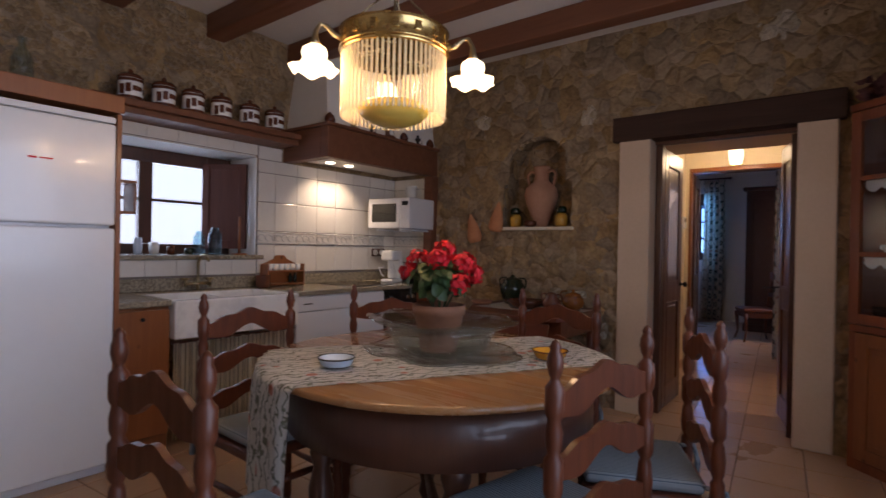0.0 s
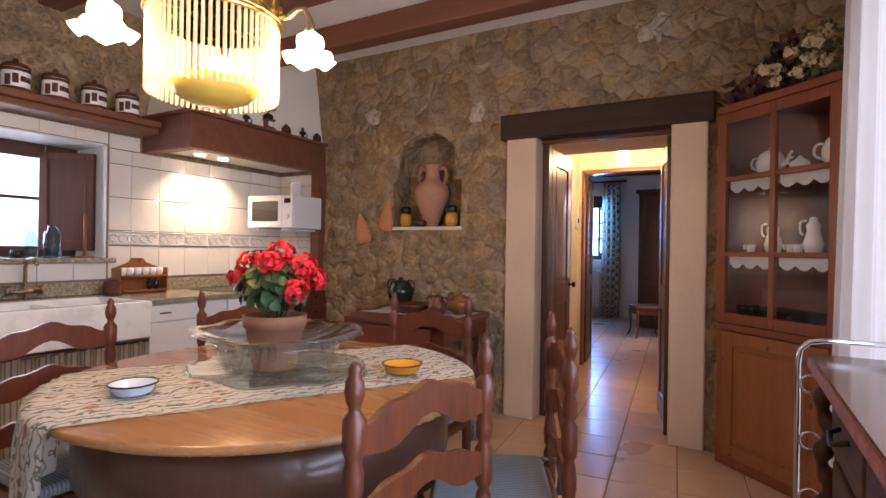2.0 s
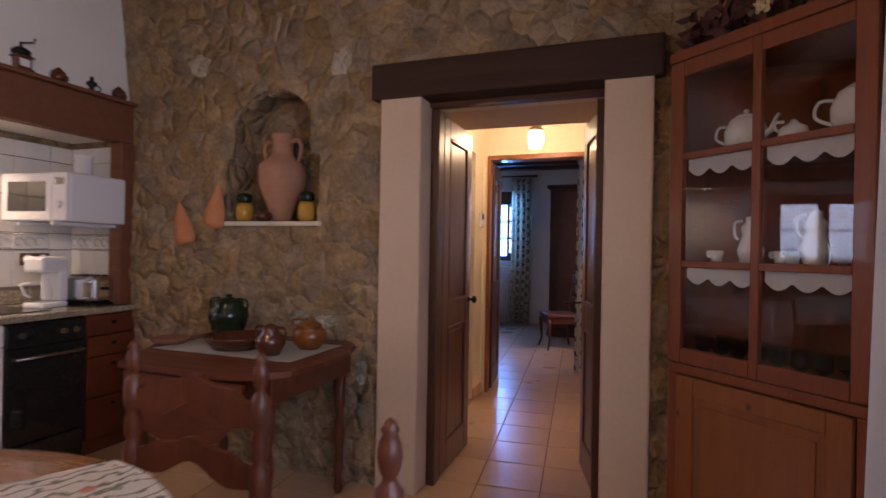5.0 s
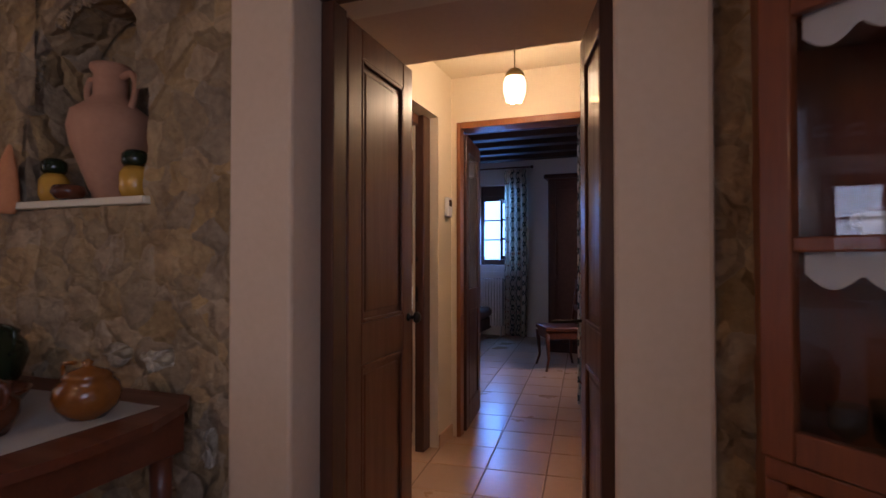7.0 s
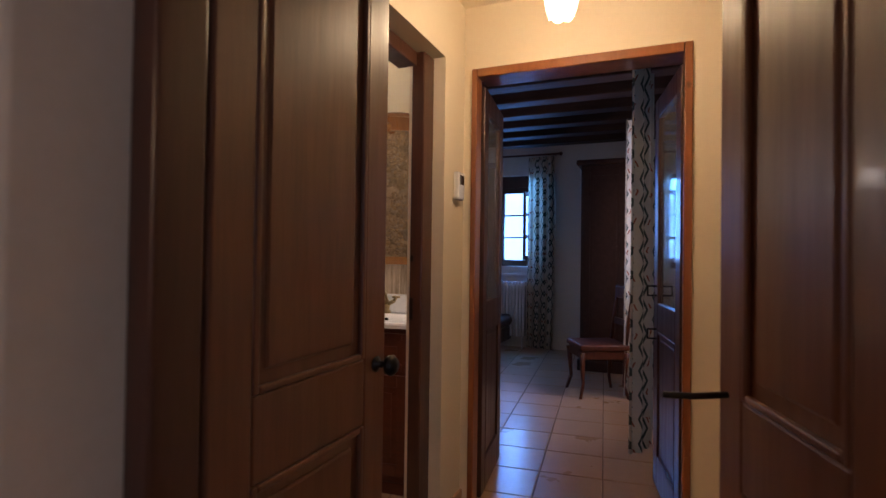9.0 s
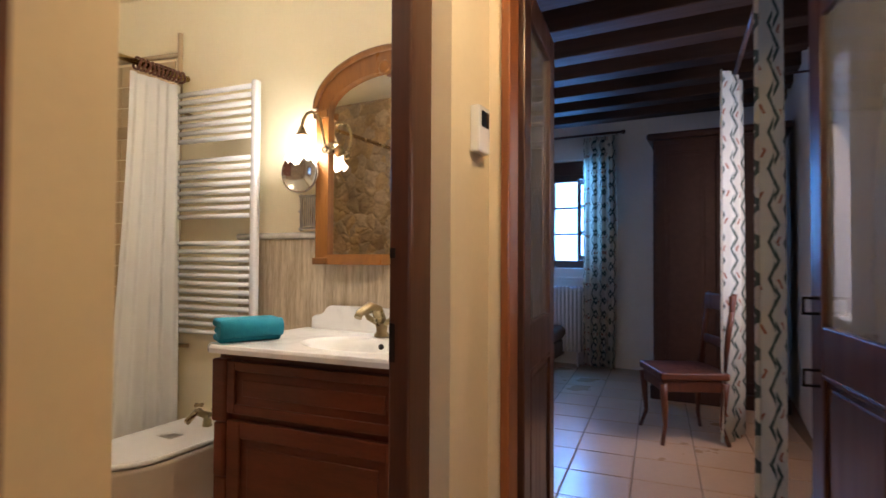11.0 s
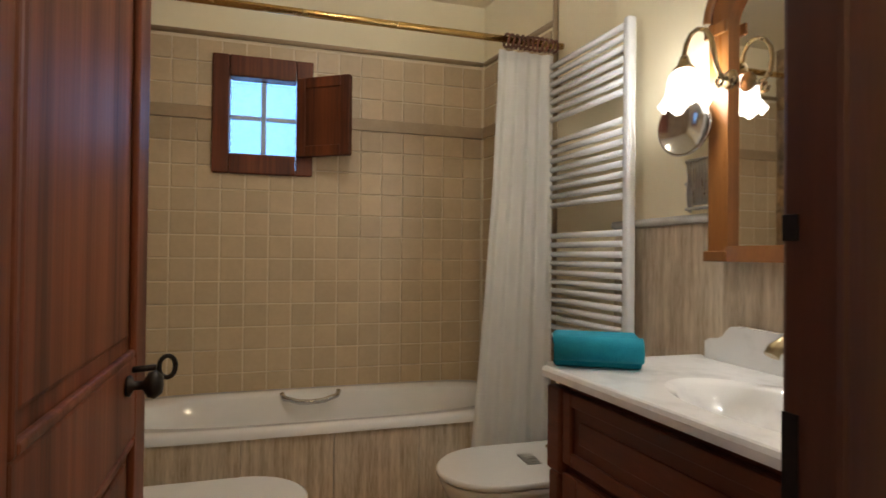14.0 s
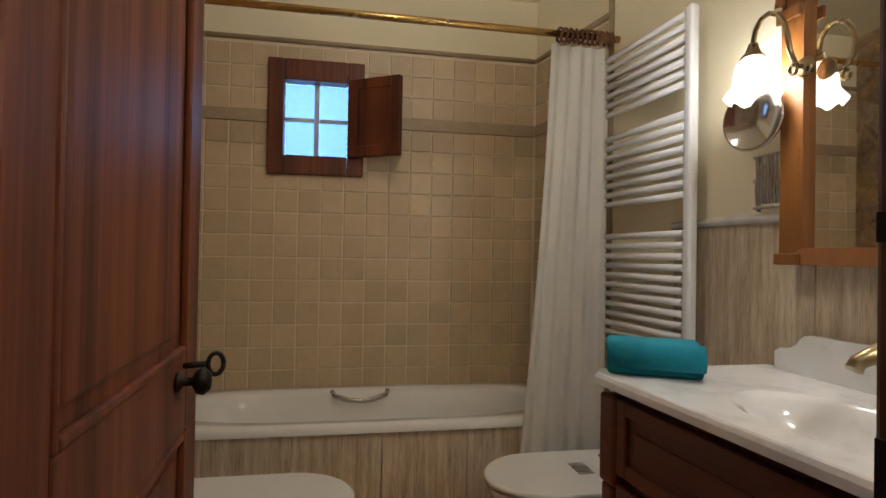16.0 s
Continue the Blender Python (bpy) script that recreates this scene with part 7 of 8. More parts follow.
def sconce(x, s):
    o = thing("wall_sconce", "old brass swan-neck wall sconce with a lit frilled shade", "sconce", (x, MY - 0.05, 1.745), group="sconces at the mirror")
    bm = bmesh.new()
    lathe(bm, [(0, 0), (0.028, 0), (0.022, 0.012), (0, 0.016)], n=16, m=pose(0, 0, -0.06, 90, 0, 0))
    part("rosette", bm, M_oldbrass, o)
    bm = bmesh.new()
    tube(bm, [(0, -0.012, -0.06), (0.004 * s, -0.03, -0.062), (0.012 * s, -0.05, -0.05), (0.016 * s, -0.065, -0.025), (0.016 * s, -0.072, 0.01), (0.008 * s, -0.075, 0.045), (-0.012 * s, -0.075, 0.075), (-0.04 * s, -0.075, 0.09), (-0.068 * s, -0.075, 0.085), (-0.088 * s, -0.075, 0.062), (-0.095 * s, -0.075, 0.03)], 0.007, 10)
    tube(bm, [(0.012 * s + 0.012 * math.cos(q), -0.05, -0.075 + 0.012 * math.sin(q)) for q in np.linspace(1.2, 6.4, 14)], 0.005, 8)
    part("arm", bm, M_oldbrass, o)
    bm = bmesh.new()
    lathe(bm, [(0.0, 0.035), (0.012, 0.03), (0.02, 0.005), (0.032, -0.008), (0.0, -0.008)], (-0.095 * s, -0.075, 0), 16)
    part("cap", bm, M_oldbrass, o)
    bm = bmesh.new()
    rings = []
    for k, (r, z) in enumerate(((0.026, -0.009), (0.040, -0.024), (0.047, -0.05), (0.050, -0.08), (0.055, -0.104), (0.066, -0.120))):
        w = 0.10 if k > 3 else 0
        rings.append([bm.verts.new((-0.095 * s + r * (1 + w * math.cos(8 * a)) * math.cos(a), -0.075 + r * (1 + w * math.cos(8 * a)) * math.sin(a), z + 0.1 * w * math.cos(8 * a))) for a in np.linspace(0, 2 * math.pi, 41)[:-1]])
    for p, q in zip(rings, rings[1:]):
        for i in range(40):
            bm.faces.new((p[i], p[(i + 1) % 40], q[(i + 1) % 40], q[i])).smooth = True
    part("shade", bm, M_sconce, o, "lit frosted glass shade").visible_shadow = False
    point_light("sconce_bulb", (x - 0.095 * s, MY - 0.125, 1.69), 13, (1.0, 0.94, 0.80), 0.03)


sconce(MX0 + 0.08, 1)
sconce(MX1 - 0.04, -1)
mm = thing("shaving_mirror", "round chrome extending shaving mirror on the wall", "mirror", (-2.12, MY, 1.535))
bm = bmesh.new()
lathe(bm, [(0.0, 0), (0.085, 0), (0.092, 0.004), (0.094, 0.012), (0.088, 0.018), (0.085, 0.014), (0, 0.014)], n=32, m=pose(0.0, -0.075, 0.05, 90, 0, 12))
part("mirror_head", bm, M_chrome, mm)
for i in range(8):
    x = -0.044 + 0.012 * i
    bm = bmesh.new()
    tube(bm, [(x, -0.03, -0.05), (x + 0.005, -0.03, -0.1), (x, -0.03, -0.15), (x + 0.005, -0.03, -0.19)], 0.0035, 6)
    part("scissor_link", bm, M_steel, mm)
bm = bmesh.new()
tube(bm, [(-0.05, -0.015, -0.04), (-0.05, -0.015, -0.21)], 0.006, 6)
tube(bm, [(-0.05, -0.03, -0.05), (0.05, -0.03, -0.05)], 0.005, 6)
tube(bm, [(-0.05, -0.03, -0.2), (0.05, -0.03, -0.2)], 0.005, 6)
tube(bm, [(-0.05, -0.001, -0.12), (-0.05, -0.03, -0.12)], 0.006, 6)
part("wall_arm", bm, M_steel, mm)

# towel radiator
RXA, RXB, RZ0, RZ1 = -2.96, -2.43, 0.80, 2.06
RA0 = math.degrees(math.atan2(0.06, 0.53))
rd = thing("towel_radiator", "white enamelled ladder towel radiator on the wall", "radiator", (RXA, 6.40, 0), RA0)
L_ = 0.535
for x in (0, L_):
    bm = bmesh.new()
    rbox(bm, x - 0.018, x + 0.018, -0.02, 0.02, RZ0, RZ1, 0.012, seg=3)
    part("upright", bm, M_enamel, rd)
bar_bm = bmesh.new()
tube(bar_bm, [(0.015, -0.012, 0), (L_ - 0.015, -0.012, 0)], 0.0125, 10)
bar = mesh_of("bar", bar_bm, M_enamel)
zs_ = [2.03 - 0.040 * i for i in range(7)] + [1.685 - 0.040 * i for i in range(8)] + [1.27 - 0.040 * i for i in range(12)]
for z in zs_:
    b = new("bar", bar)
    b.parent = rd
    b.location = (0, 0, z)
for z in (0.9, 1.95):
    for x in (0.05, L_ - 0.05):
        bm = bmesh.new()
        tube(bm, [(x, 0.0, z), (x, 0.09, z)], 0.008, 8)
        part("wall_fixing", bm, M_oldbrass, rd)
bm = bmesh.new()
tube(bm, [(0.03, 0, RZ0), (0.03, 0, RZ0 - 0.05), (0.06, 0.06, RZ0 - 0.06)], 0.012, 8)
part("supply_pipe", bm, M_oldbrass, rd)

# shower rail and curtain
sr = thing("shower_rail", "brass-coloured shower rail with wooden rings", "curtain rail")
bm = bmesh.new()
tube(bm, [(-2.93, BY0 + 0.002, 2.14), (-2.93, 6.46, 2.14)], 0.015, 12)
part("rod", bm, M_brass, sr)
for i in range(11):
    bm = bmesh.new()
    y = 6.185 + 0.0235 * i
    tube(bm, [(-2.93 + 0.028 * math.cos(a), y + 0.004 * math.sin(3 * a + i), 2.135 + 0.028 * math.sin(a)) for a in np.linspace(0, 2 * math.pi, 17)], 0.006, 6)
    part("ring", bm, M_door, sr)
sc_ = thing("shower_curtain", "white pleated shower curtain drawn to one side", "curtain")


def shower(u, v):
    # v: 0 at the hem, 1 at the top
    spread = 1 + 0.48 * (1 - v) ** 1.4
    y = 6.405 - (0.265 * spread) * (1 - u) - 0.03 * (1 - v)
    fold = (0.009 * math.sin(u * 30 + 0.5 * math.sin(4 * v)) + 0.007 * math.sin(u * 13 + 1.3)) * (0.45 + 0.55 * min(1.0, (1 - v) * 3.0 + 0.3))
    return (-2.915 + 0.06 * (1 - v) + fold, y, 0.13 + 1.955 * v)


bm = bmesh.new()
sheet(bm, shower, 120, 24)
bmesh.ops.solidify(bm, geom=bm.faces[:], thickness=0.0015)
part("cloth", bm, M_curtain, sc_)
# bathroom window
bw = thing("bathroom_window", "small reddish wooden window with an open shutter and bright glass", "window", kind="structure")
Xw = BX0 + 0.006
bm = bmesh.new()
for y0, y1, z0, z1 in ((4.885, 4.965, 1.585, 2.185), (5.29, 5.375, 1.585, 2.185), (4.966, 5.289, 1.585, 1.685), (4.966, 5.289, 2.075, 2.185)):
    rbox(bm, Xw - 0.06, Xw + 0.03, y0, y1, z0, z1, 0.006)
part("window_frame", bm, M_bathdoor, bw)
bm = bmesh.new()
rbox(bm, Xw - 0.05, Xw - 0.03, 5.115, 5.14, 1.686, 2.074, 0.003)
rbox(bm, Xw - 0.05, Xw - 0.03, 4.966, 5.114, 1.87, 1.892, 0.003)
rbox(bm, Xw - 0.05, Xw - 0.03, 5.141, 5.289, 1.87, 1.892, 0.003)
part("glazing_bar", bm, M_blue, bw)
M_frost = mat("frosted_pane", (0.45, 0.70, 0.95), (0.3, 0.55, 0.9), 0.5, scale=30, fine=120, bump=0.5, alpha=0.35)
bm = bmesh.new()
box(bm, Xw - 0.062, Xw - 0.056, 4.966, 5.289, 1.686, 2.074)
part("pane", bm, M_frost, bw, "bluish frosted glass pane").visible_shadow = False
bm = bmesh.new()
m_ = pose(Xw + 0.035, 5.30, 0, 0, 0, 58)
rbox(bm, 0, 0.30, -0.011, 0.011, 1.68, 2.085, 0.004, m_)
s_ = part("shutter", bm, M_bathdoor, bw)
bm = bmesh.new()
for x0, x1, z0, z1 in ((0, 0.05, 1.68, 2.085), (0.25, 0.30, 1.68, 2.085), (0.051, 0.249, 1.68, 1.735), (0.051, 0.249, 2.03, 2.085)):
    rbox(bm, x0, x1, -0.018, 0.018, z0, z1, 0.004, m_)
part("shutter_frame", bm, M_bathdoor, s_)
# travertine slabs behind the washstand, with a rounded rail
dado = thing("wall_dado", "brown veined travertine dado behind the washstand", "dado", kind="structure")
for a, b in ((-2.60, -2.36), (-2.36, -1.99), (-1.99, -1.62), (-1.62, -1.24)):
    bm = bmesh.new()
    rbox(bm, a, b - 0.002, BY1 - 0.0035, BY1 - 0.0005, 0.0, 1.29, 0.001)
    part("slab_tile", bm, M_travslab, dado)
bm = bmesh.new()
tube(bm, [(-2.60, BY1 - 0.004, 1.305), (-1.242, BY1 - 0.004, 1.305)], 0.016, 10)
part("rail", bm, M_marble, dado)

# ---- bedroom ----
bdf = thing("bedroom_door_frame", "honey-coloured wooden bedroom door frame", "door frame", kind="structure")
for x0, x1 in ((-1.019, -0.99), (-0.065, -0.031)):
    bm = bmesh.new()
    rbox(bm, x0, x1, HY1 - 0.012, 6.165, 0, 2.149, 0.005)
    part("jamb", bm, M_pine, bdf)
bm = bmesh.new()
rbox(bm, -0.9895, -0.0655, HY1 - 0.012, RY0 - 0.001, 2.105, 2.149, 0.005)
part("head", bm, M_pine, bdf)
leaf_door("door_4", "open dark glazed bedroom door leaf", (-0.998, 6.19), (-1.065, 6.75), 2.09, M_doordark, True, False)
leaf_door("door_5", "open dark glazed bedroom door leaf with small handles", (-0.055, 6.19), (-0.165, 6.78), 2.09, M_doordark, True, False)
bm = bmesh.new()
for z in (1.03, 0.80):
    tube(bm, [(-0.17, 6.70, z), (-0.215, 6.69, z), (-0.215, 6.69, z + 0.05), (-0.17, 6.70, z + 0.05)], 0.006, 8)
part("pull_handle", bm, M_iron).parent = bpy.data.objects["door_5"]
bpy.data.objects["pull_handle"].matrix_parent_inverse = bpy.data.objects["door_5"].matrix_world.inverted()
rw = thing("bedroom_window", "small dark casement window in a deep reveal", "window", kind="structure")
bm = bmesh.new()
Yw = RY1 + 0.13
for x0, x1, z0, z1 in ((-2.238, -2.19, 1.102, 2.20), (-1.78, -1.732, 1.102, 2.20), (-2.189, -1.781, 1.102, 1.19), (-2.189, -1.781, 2.12, 2.20)):
    rbox(bm, x0, x1, Yw - 0.03, Yw + 0.03, z0, z1, 0.005)
rbox(bm, -2.238, -1.732, Yw - 0.02, Yw + 0.1, 2.201, 2.358, 0.003)
part("window_frame", bm, M_doordark, rw)
bm = bmesh.new()
for z in (1.49, 1.80):
    rbox(bm, -2.189, -1.781, Yw - 0.012, Yw + 0.012, z, z + 0.022, 0.003)
part("glazing_bar", bm, M_doordark, rw)
bm = bmesh.new()
m_ = pose(-1.785, Yw - 0.03, 0, 0, 0, 248)
for x0, x1, z0, z1 in ((0, 0.04, 1.19, 2.12), (0.17, 0.21, 1.19, 2.12), (0.041, 0.169, 1.19, 1.25), (0.041, 0.169, 2.06, 2.12), (0.041, 0.169, 1.5, 1.53), (0.041, 0.169, 1.8, 1.83)):
    rbox(bm, x0, x1, -0.015, 0.015, z0, z1, 0.004, m_)
part("open_sash", bm, M_doordark, rw)
bm = bmesh.new()
rbox(bm, -2.30, -1.68, RY1 - 0.05, RY1 - 0.002, 0.97, 1.0, 0.004)
part("window_sill", bm, M_white, rw)


def ikat_curtain(name, label, x0, y0, x1, y1, z0, z1, waves):
    o = thing(name, label, "curtain", group="patterned bedroom curtains")
    d = Vector((x1 - x0, y1 - y0))
    nrm = Vector((-d.y, d.x)).normalized()
    def at(u, v):
        f = 0.028 * math.sin(u * waves) * (0.75 + 0.25 * (1 - v)) + 0.01 * math.sin(u * waves * 0.43 + 1)
        e = 1 + 0.08 * math.sin(3 * v)
        p = Vector((x0, y0)) + d * u * e + nrm * f
        return (p.x, p.y, z0 + (z1 - z0) * v)
    bm = bmesh.new()
    sheet(bm, at, 70, 10)
    bmesh.ops.solidify(bm, geom=bm.faces[:], thickness=0.002)
    part("cloth", bm, M_ikat, o)
    return o


ikat_curtain("window_curtain", "cream linen curtain with dark embroidered zigzags at the small window", -1.80, RY1 - 0.12, -1.46, RY1 - 0.12, 0.02, 2.57, 26)
ikat_curtain("window_curtain", "cream linen curtain with dark embroidered zigzags at the side window", -0.30, 7.10, -0.20, 7.42, 0.02, 2.45, 20)
ikat_curtain("window_curtain", "cream linen curtain with dark embroidered zigzags at the side window", -0.42, 8.50, -0.30, 8.85, 0.02, 2.45, 20)
cr = thing("curtain_rod", "dark wooden curtain rod with round ends", "curtain rod", group="bedroom curtain rods")
bm = bmesh.new()
tube(bm, [(-2.5, RY1 - 0.12, 2.60), (-1.38, RY1 - 0.12, 2.60)], 0.014, 10)
lathe(bm, [(0, -0.03), (0.022, -0.015), (0.026, 0.0), (0.02, 0.016), (0, 0.026)], (-1.37, RY1 - 0.12, 2.60), 12)
for x in (-2.4, -1.45):
    tube(bm, [(x, RY1 - 0.12, 2.60), (x, RY1 - 0.002, 2.60)], 0.008, 6)
part("rod", bm, M_doordark, cr)
cr2 = thing("curtain_rod", "dark wooden curtain rod along the side window", "curtain rod", group="bedroom curtain rods")
bm = bmesh.new()
tube(bm, [(-0.24, 7.0, 2.48), (-0.36, 8.95, 2.48)], 0.014, 10)
for y in (7.05, 8.9):
    tube(bm, [(-0.24 - 0.06 * (y - 7), y, 2.48), (RX1 - 0.002, y, 2.48)], 0.008, 6)
part("rod", bm, M_doordark, cr2)
ra = thing("radiator", "white column radiator below the bedroom window", "radiator", (-2.20, RY1 - 0.12, 0))
fin_bm = bmesh.new()
rbox(fin_bm, -0.018, 0.018, -0.05, 0.05, 0.16, 0.90, 0.015, seg=3)
fin = mesh_of("fin", fin_bm, M_enamel)
for i in range(9):
    f = new("fin", fin)
    f.parent = ra
    f.location = (0.045 * i, 0, 0)
for z, x in ((0.2, 0.37), (0.86, 0.40)):
    bm = bmesh.new()
    tube(bm, [(-0.01, 0, z), (x, 0, z)], 0.02, 8)
    part("pipe", bm, M_enamel, ra)
bm = bmesh.new()
rbox(bm, 0.0, 0.02, 0.0, 0.117, 0.3, 0.33, 0.003)
part("bracket", bm, M_enamel, ra)
for x in (0.02, 0.34):
    bm = bmesh.new()
    rbox(bm, x - 0.01, x + 0.01, -0.03, 0.03, 0.0, 0.165, 0.004)
    part("foot", bm, M_enamel, ra)
wd = thing("wardrobe", "tall dark wooden wardrobe with a moulded cornice", "wardrobe", (0, 0, 0))
bm = bmesh.new()
rbox(bm, -0.96, 0.02, 9.55, 10.12, 0.0, 2.24, 0.006)
part("body", bm, M_antique, wd)
bm = bmesh.new()
rbox(bm, -1.01, 0.07, 9.50, 10.16, 2.241, 2.30, 0.02)
part("cornice", bm, M_antique, wd)
bm = bmesh.new()
rbox(bm, -0.985, 0.045, 9.525, 10.14, 0.0, 0.12, 0.01)
part("plinth", bm, M_antique, wd)
for x0, x1 in ((-0.94, -0.475), (-0.465, 0.0)):
    panel_board(wd, x0, x1, 0.14, 2.20, 9.535, 0.014, M_antique, 0.08, "wardrobe_door")
bc = thing("bedroom_chair", "dark wooden chair with curved legs before the wardrobe", "chair", (-0.68, 8.62, 0), 25)
bm = bmesh.new()
rbox(bm, -0.22, 0.22, -0.22, 0.22, 0.42, 0.47, 0.012)
part("seat", bm, M_chair, bc)
bm = bmesh.new()
rbox(bm, -0.20, 0.20, -0.20, 0.20, 0.34, 0.419, 0.006)
part("seat_frame", bm, M_chair, bc)
for x in (-0.19, 0.19):
    for y in (-0.19, 0.19):
        bm = bmesh.new()
        tube(bm, [(x * 1.12, y * 1.12, 0.0), (x * 0.95, y * 0.95, 0.12), (x * 1.0, y * 1.0, 0.27), (x * 1.04, y * 1.04, 0.40)], [0.013, 0.014, 0.022, 0.026], 9)
        part("leg", bm, M_chair, bc)
for y in (-0.17, 0.17):
    bm = bmesh.new()
    tube(bm, [(0.2, y, 0.47), (0.23, y * 1.02, 0.72), (0.27, y, 0.98)], 0.018, 9)
    part("back_post", bm, M_chair, bc)
bm = bmesh.new()
rbox(bm, 0.235, 0.265, -0.19, 0.19, 0.86, 0.97, 0.01)
part("backrest", bm, M_chair, bc)
bm = bmesh.new()
rbox(bm, 0.215, 0.235, -0.17, 0.17, 0.62, 0.68, 0.006)
part("back_rail", bm, M_chair, bc)
be = thing("bed", "bed with a dark iron footboard and brown blanket", "bed")
bm = bmesh.new()
for x in (-3.1, -1.90):
    tube(bm, [(x, 9.05, 0), (x, 9.05, 0.80)], 0.018, 10)
    lathe(bm, [(0, 0), (0.02, 0.008), (0.028, 0.03), (0.018, 0.052), (0, 0.06)], (x, 9.05, 0.80), 12)
tube(bm, [(-3.1, 9.05, 0.72), (-2.4, 9.05, 0.85), (-1.90, 9.05, 0.72)], 0.012, 8)
tube(bm, [(-3.1, 9.05, 0.30), (-1.90, 9.05, 0.30)], 0.012, 8)
for i in range(9):
    x = -2.96 + 0.14 * i
    tube(bm, [(x, 9.05, 0.30), (x, 9.05, 0.76)], 0.006, 6)
part("footboard", bm, M_iron, be)
bm = bmesh.new()
rbox(bm, -3.08, -2.02, 9.07, 10.65, 0.12, 0.30, 0.02)
part("base", bm, M_doordark, be)
bm = bmesh.new()
rbox(bm, -3.09, -2.0, 9.075, 10.66, 0.301, 0.46, 0.06, seg=4)
part("mattress", bm, mat("brown_blanket", (0.16, 0.10, 0.07), (0.10, 0.06, 0.045), 0.95, scale=20, fine=200, bump=0.5), be)
bm = bmesh.new()
rbox(bm, RX1 - 0.03, RX1 - 0.001, 7.0, 7.22, 1.0, 2.0, 0.004)
solid("picture_frame", bm, M_doordark, "narrow dark framed picture on the bedroom wall", "picture")

# ---- tiles and stones ----


def tile_mesh(name, w, h, t, material, edge=0.003):
    """A tile in the x-z plane, its back at y = 0, facing -y, with softened edges."""
    bm = bmesh.new()
    a = [bm.verts.new((x, 0, z)) for x, z in ((0, 0), (w, 0), (w, h), (0, h))]
    b = [bm.verts.new((x, -t + edge * 0.6, z)) for x, z in ((0, 0), (w, 0), (w, h), (0, h))]
    c = [bm.verts.new((x, -t, z)) for x, z in ((edge, edge), (w - edge, edge), (w - edge, h - edge), (edge, h - edge))]
    for p, q in ((a, b), (b, c)):
        for i in range(4):
            bm.faces.new((p[i], p[(i + 1) % 4], q[(i + 1) % 4], q[i]))
    bm.faces.new(c)
    return mesh_of(name, bm, material)


cache = {}


def put_tile(name, parent, x, z, w, h, place, t=0.01, material=None):
    key = (name, round(w, 3), round(h, 3), material.name)
    if key not in cache:
        cache[key] = tile_mesh(name, w, h, t, material)
    o = new(name, cache[key])
    o.parent = parent
    o.matrix_world = place @ pose(x, 0, z)
    return o


# kitchen splashback: tiles on the west wall face +x, those of the return face -y
bm = bmesh.new()
box(bm, KX0 + 0.001, KX0 + 0.006, 1.117, WY0 + 0.0, 0.9, 2.05)
box(bm, KX0 + 0.001, KX0 + 0.006, 1.12, WY1, 0.9, 1.117)
box(bm, KX0 + 0.001, KX0 + 0.006, 1.12, WY1, WZ1 + 0.002, 2.059)
box(bm, KX0 + 0.001, KX0 + 0.006, WY1 + 0.002, KY1 - 0.007, 0.9, 1.948)
box(bm, KX0 + 0.001, KX0 + 0.006, WY1 + 0.002, 2.65, 1.949, 2.059)
box(bm, KX0 + 0.001, -2.99, KY1 - 0.006, KY1 - 0.001, 0.9, 1.948)
splash = structure("wall_splashback", bm, M_tilegrout, "glazed white tiled splashback with dark joints")
west = Matrix.Translation((KX0 + 0.006, 0, 0)) @ pose(0, 0, 0, 0, 0, 90)
rows = ((1.005, 0.235, "tile"), (1.243, 0.108, "deco"), (1.354, 0.24, "tile"), (1.597, 0.24, "tile"), (1.84, 0.105, "tile"))
ycol = [2.42] + [2.58 + 0.22 * i for i in range(7)]
for y0, y1 in zip(ycol, ycol[1:] + [KY1 - 0.008]):
    for z, h, kind in rows:
        put_tile("tile", splash, y0 + 0.0018, z + 0.0015, y1 - y0 - 0.0036, h - 0.003, west, 0.007, M_tile)
for y0 in (2.42,):
    put_tile("tile", splash, y0, 1.95, 0.22, 0.105, west, 0.007, M_tile)
for i in range(6):
    y0 = 1.12 + 0.215 * i
    put_tile("tile", splash, y0 + 0.0015, 1.0, 0.212, 0.115, west, 0.007, M_tile)
    put_tile("tile", splash, y0 + 0.0015, WZ1 + 0.004, 0.212, 0.083, west, 0.007, M_tile)
ret = Matrix.Translation((0, KY1 - 0.006, 0))
for x0, x1 in ((-3.48, -3.25), (-3.25, -3.03), (-3.03, -2.99)):
    for z, h, kind in rows:
        put_tile("tile", splash, x0 + 0.0015, z, x1 - x0 - 0.003, h, ret, 0.004, M_tile)
# relief garlands on the border tiles
gar_bm = bmesh.new()
for k in range(3):
    tube(gar_bm, [(0.03 + 0.065 * k + 0.028 * math.cos(a), -0.0085, 0.054 + 0.026 * math.sin(a)) for a in np.linspace(0.3, 4.9, 14)], 0.0045, 5)
for z in (0.008, 0.10):
    tube(gar_bm, [(0.002, -0.0085, z), (0.212, -0.0085, z)], 0.004, 5)
gar = mesh_of("relief_garland", gar_bm, mat("grey_relief_glaze", (0.50, 0.48, 0.46), (0.62, 0.59, 0.55), 0.25, scale=20, fine=80))
for y0 in ycol[:-1]:
    o = new("relief_garland", gar)
    o.parent = splash
    o.matrix_world = west @ pose(y0 + 0.003, 0, 1.243)
for x0 in (-3.475, -3.25):
    o = new("relief_garland", gar)
    o.parent = splash
    o.matrix_world = ret @ pose(x0 + 0.003, 0.004, 1.243)
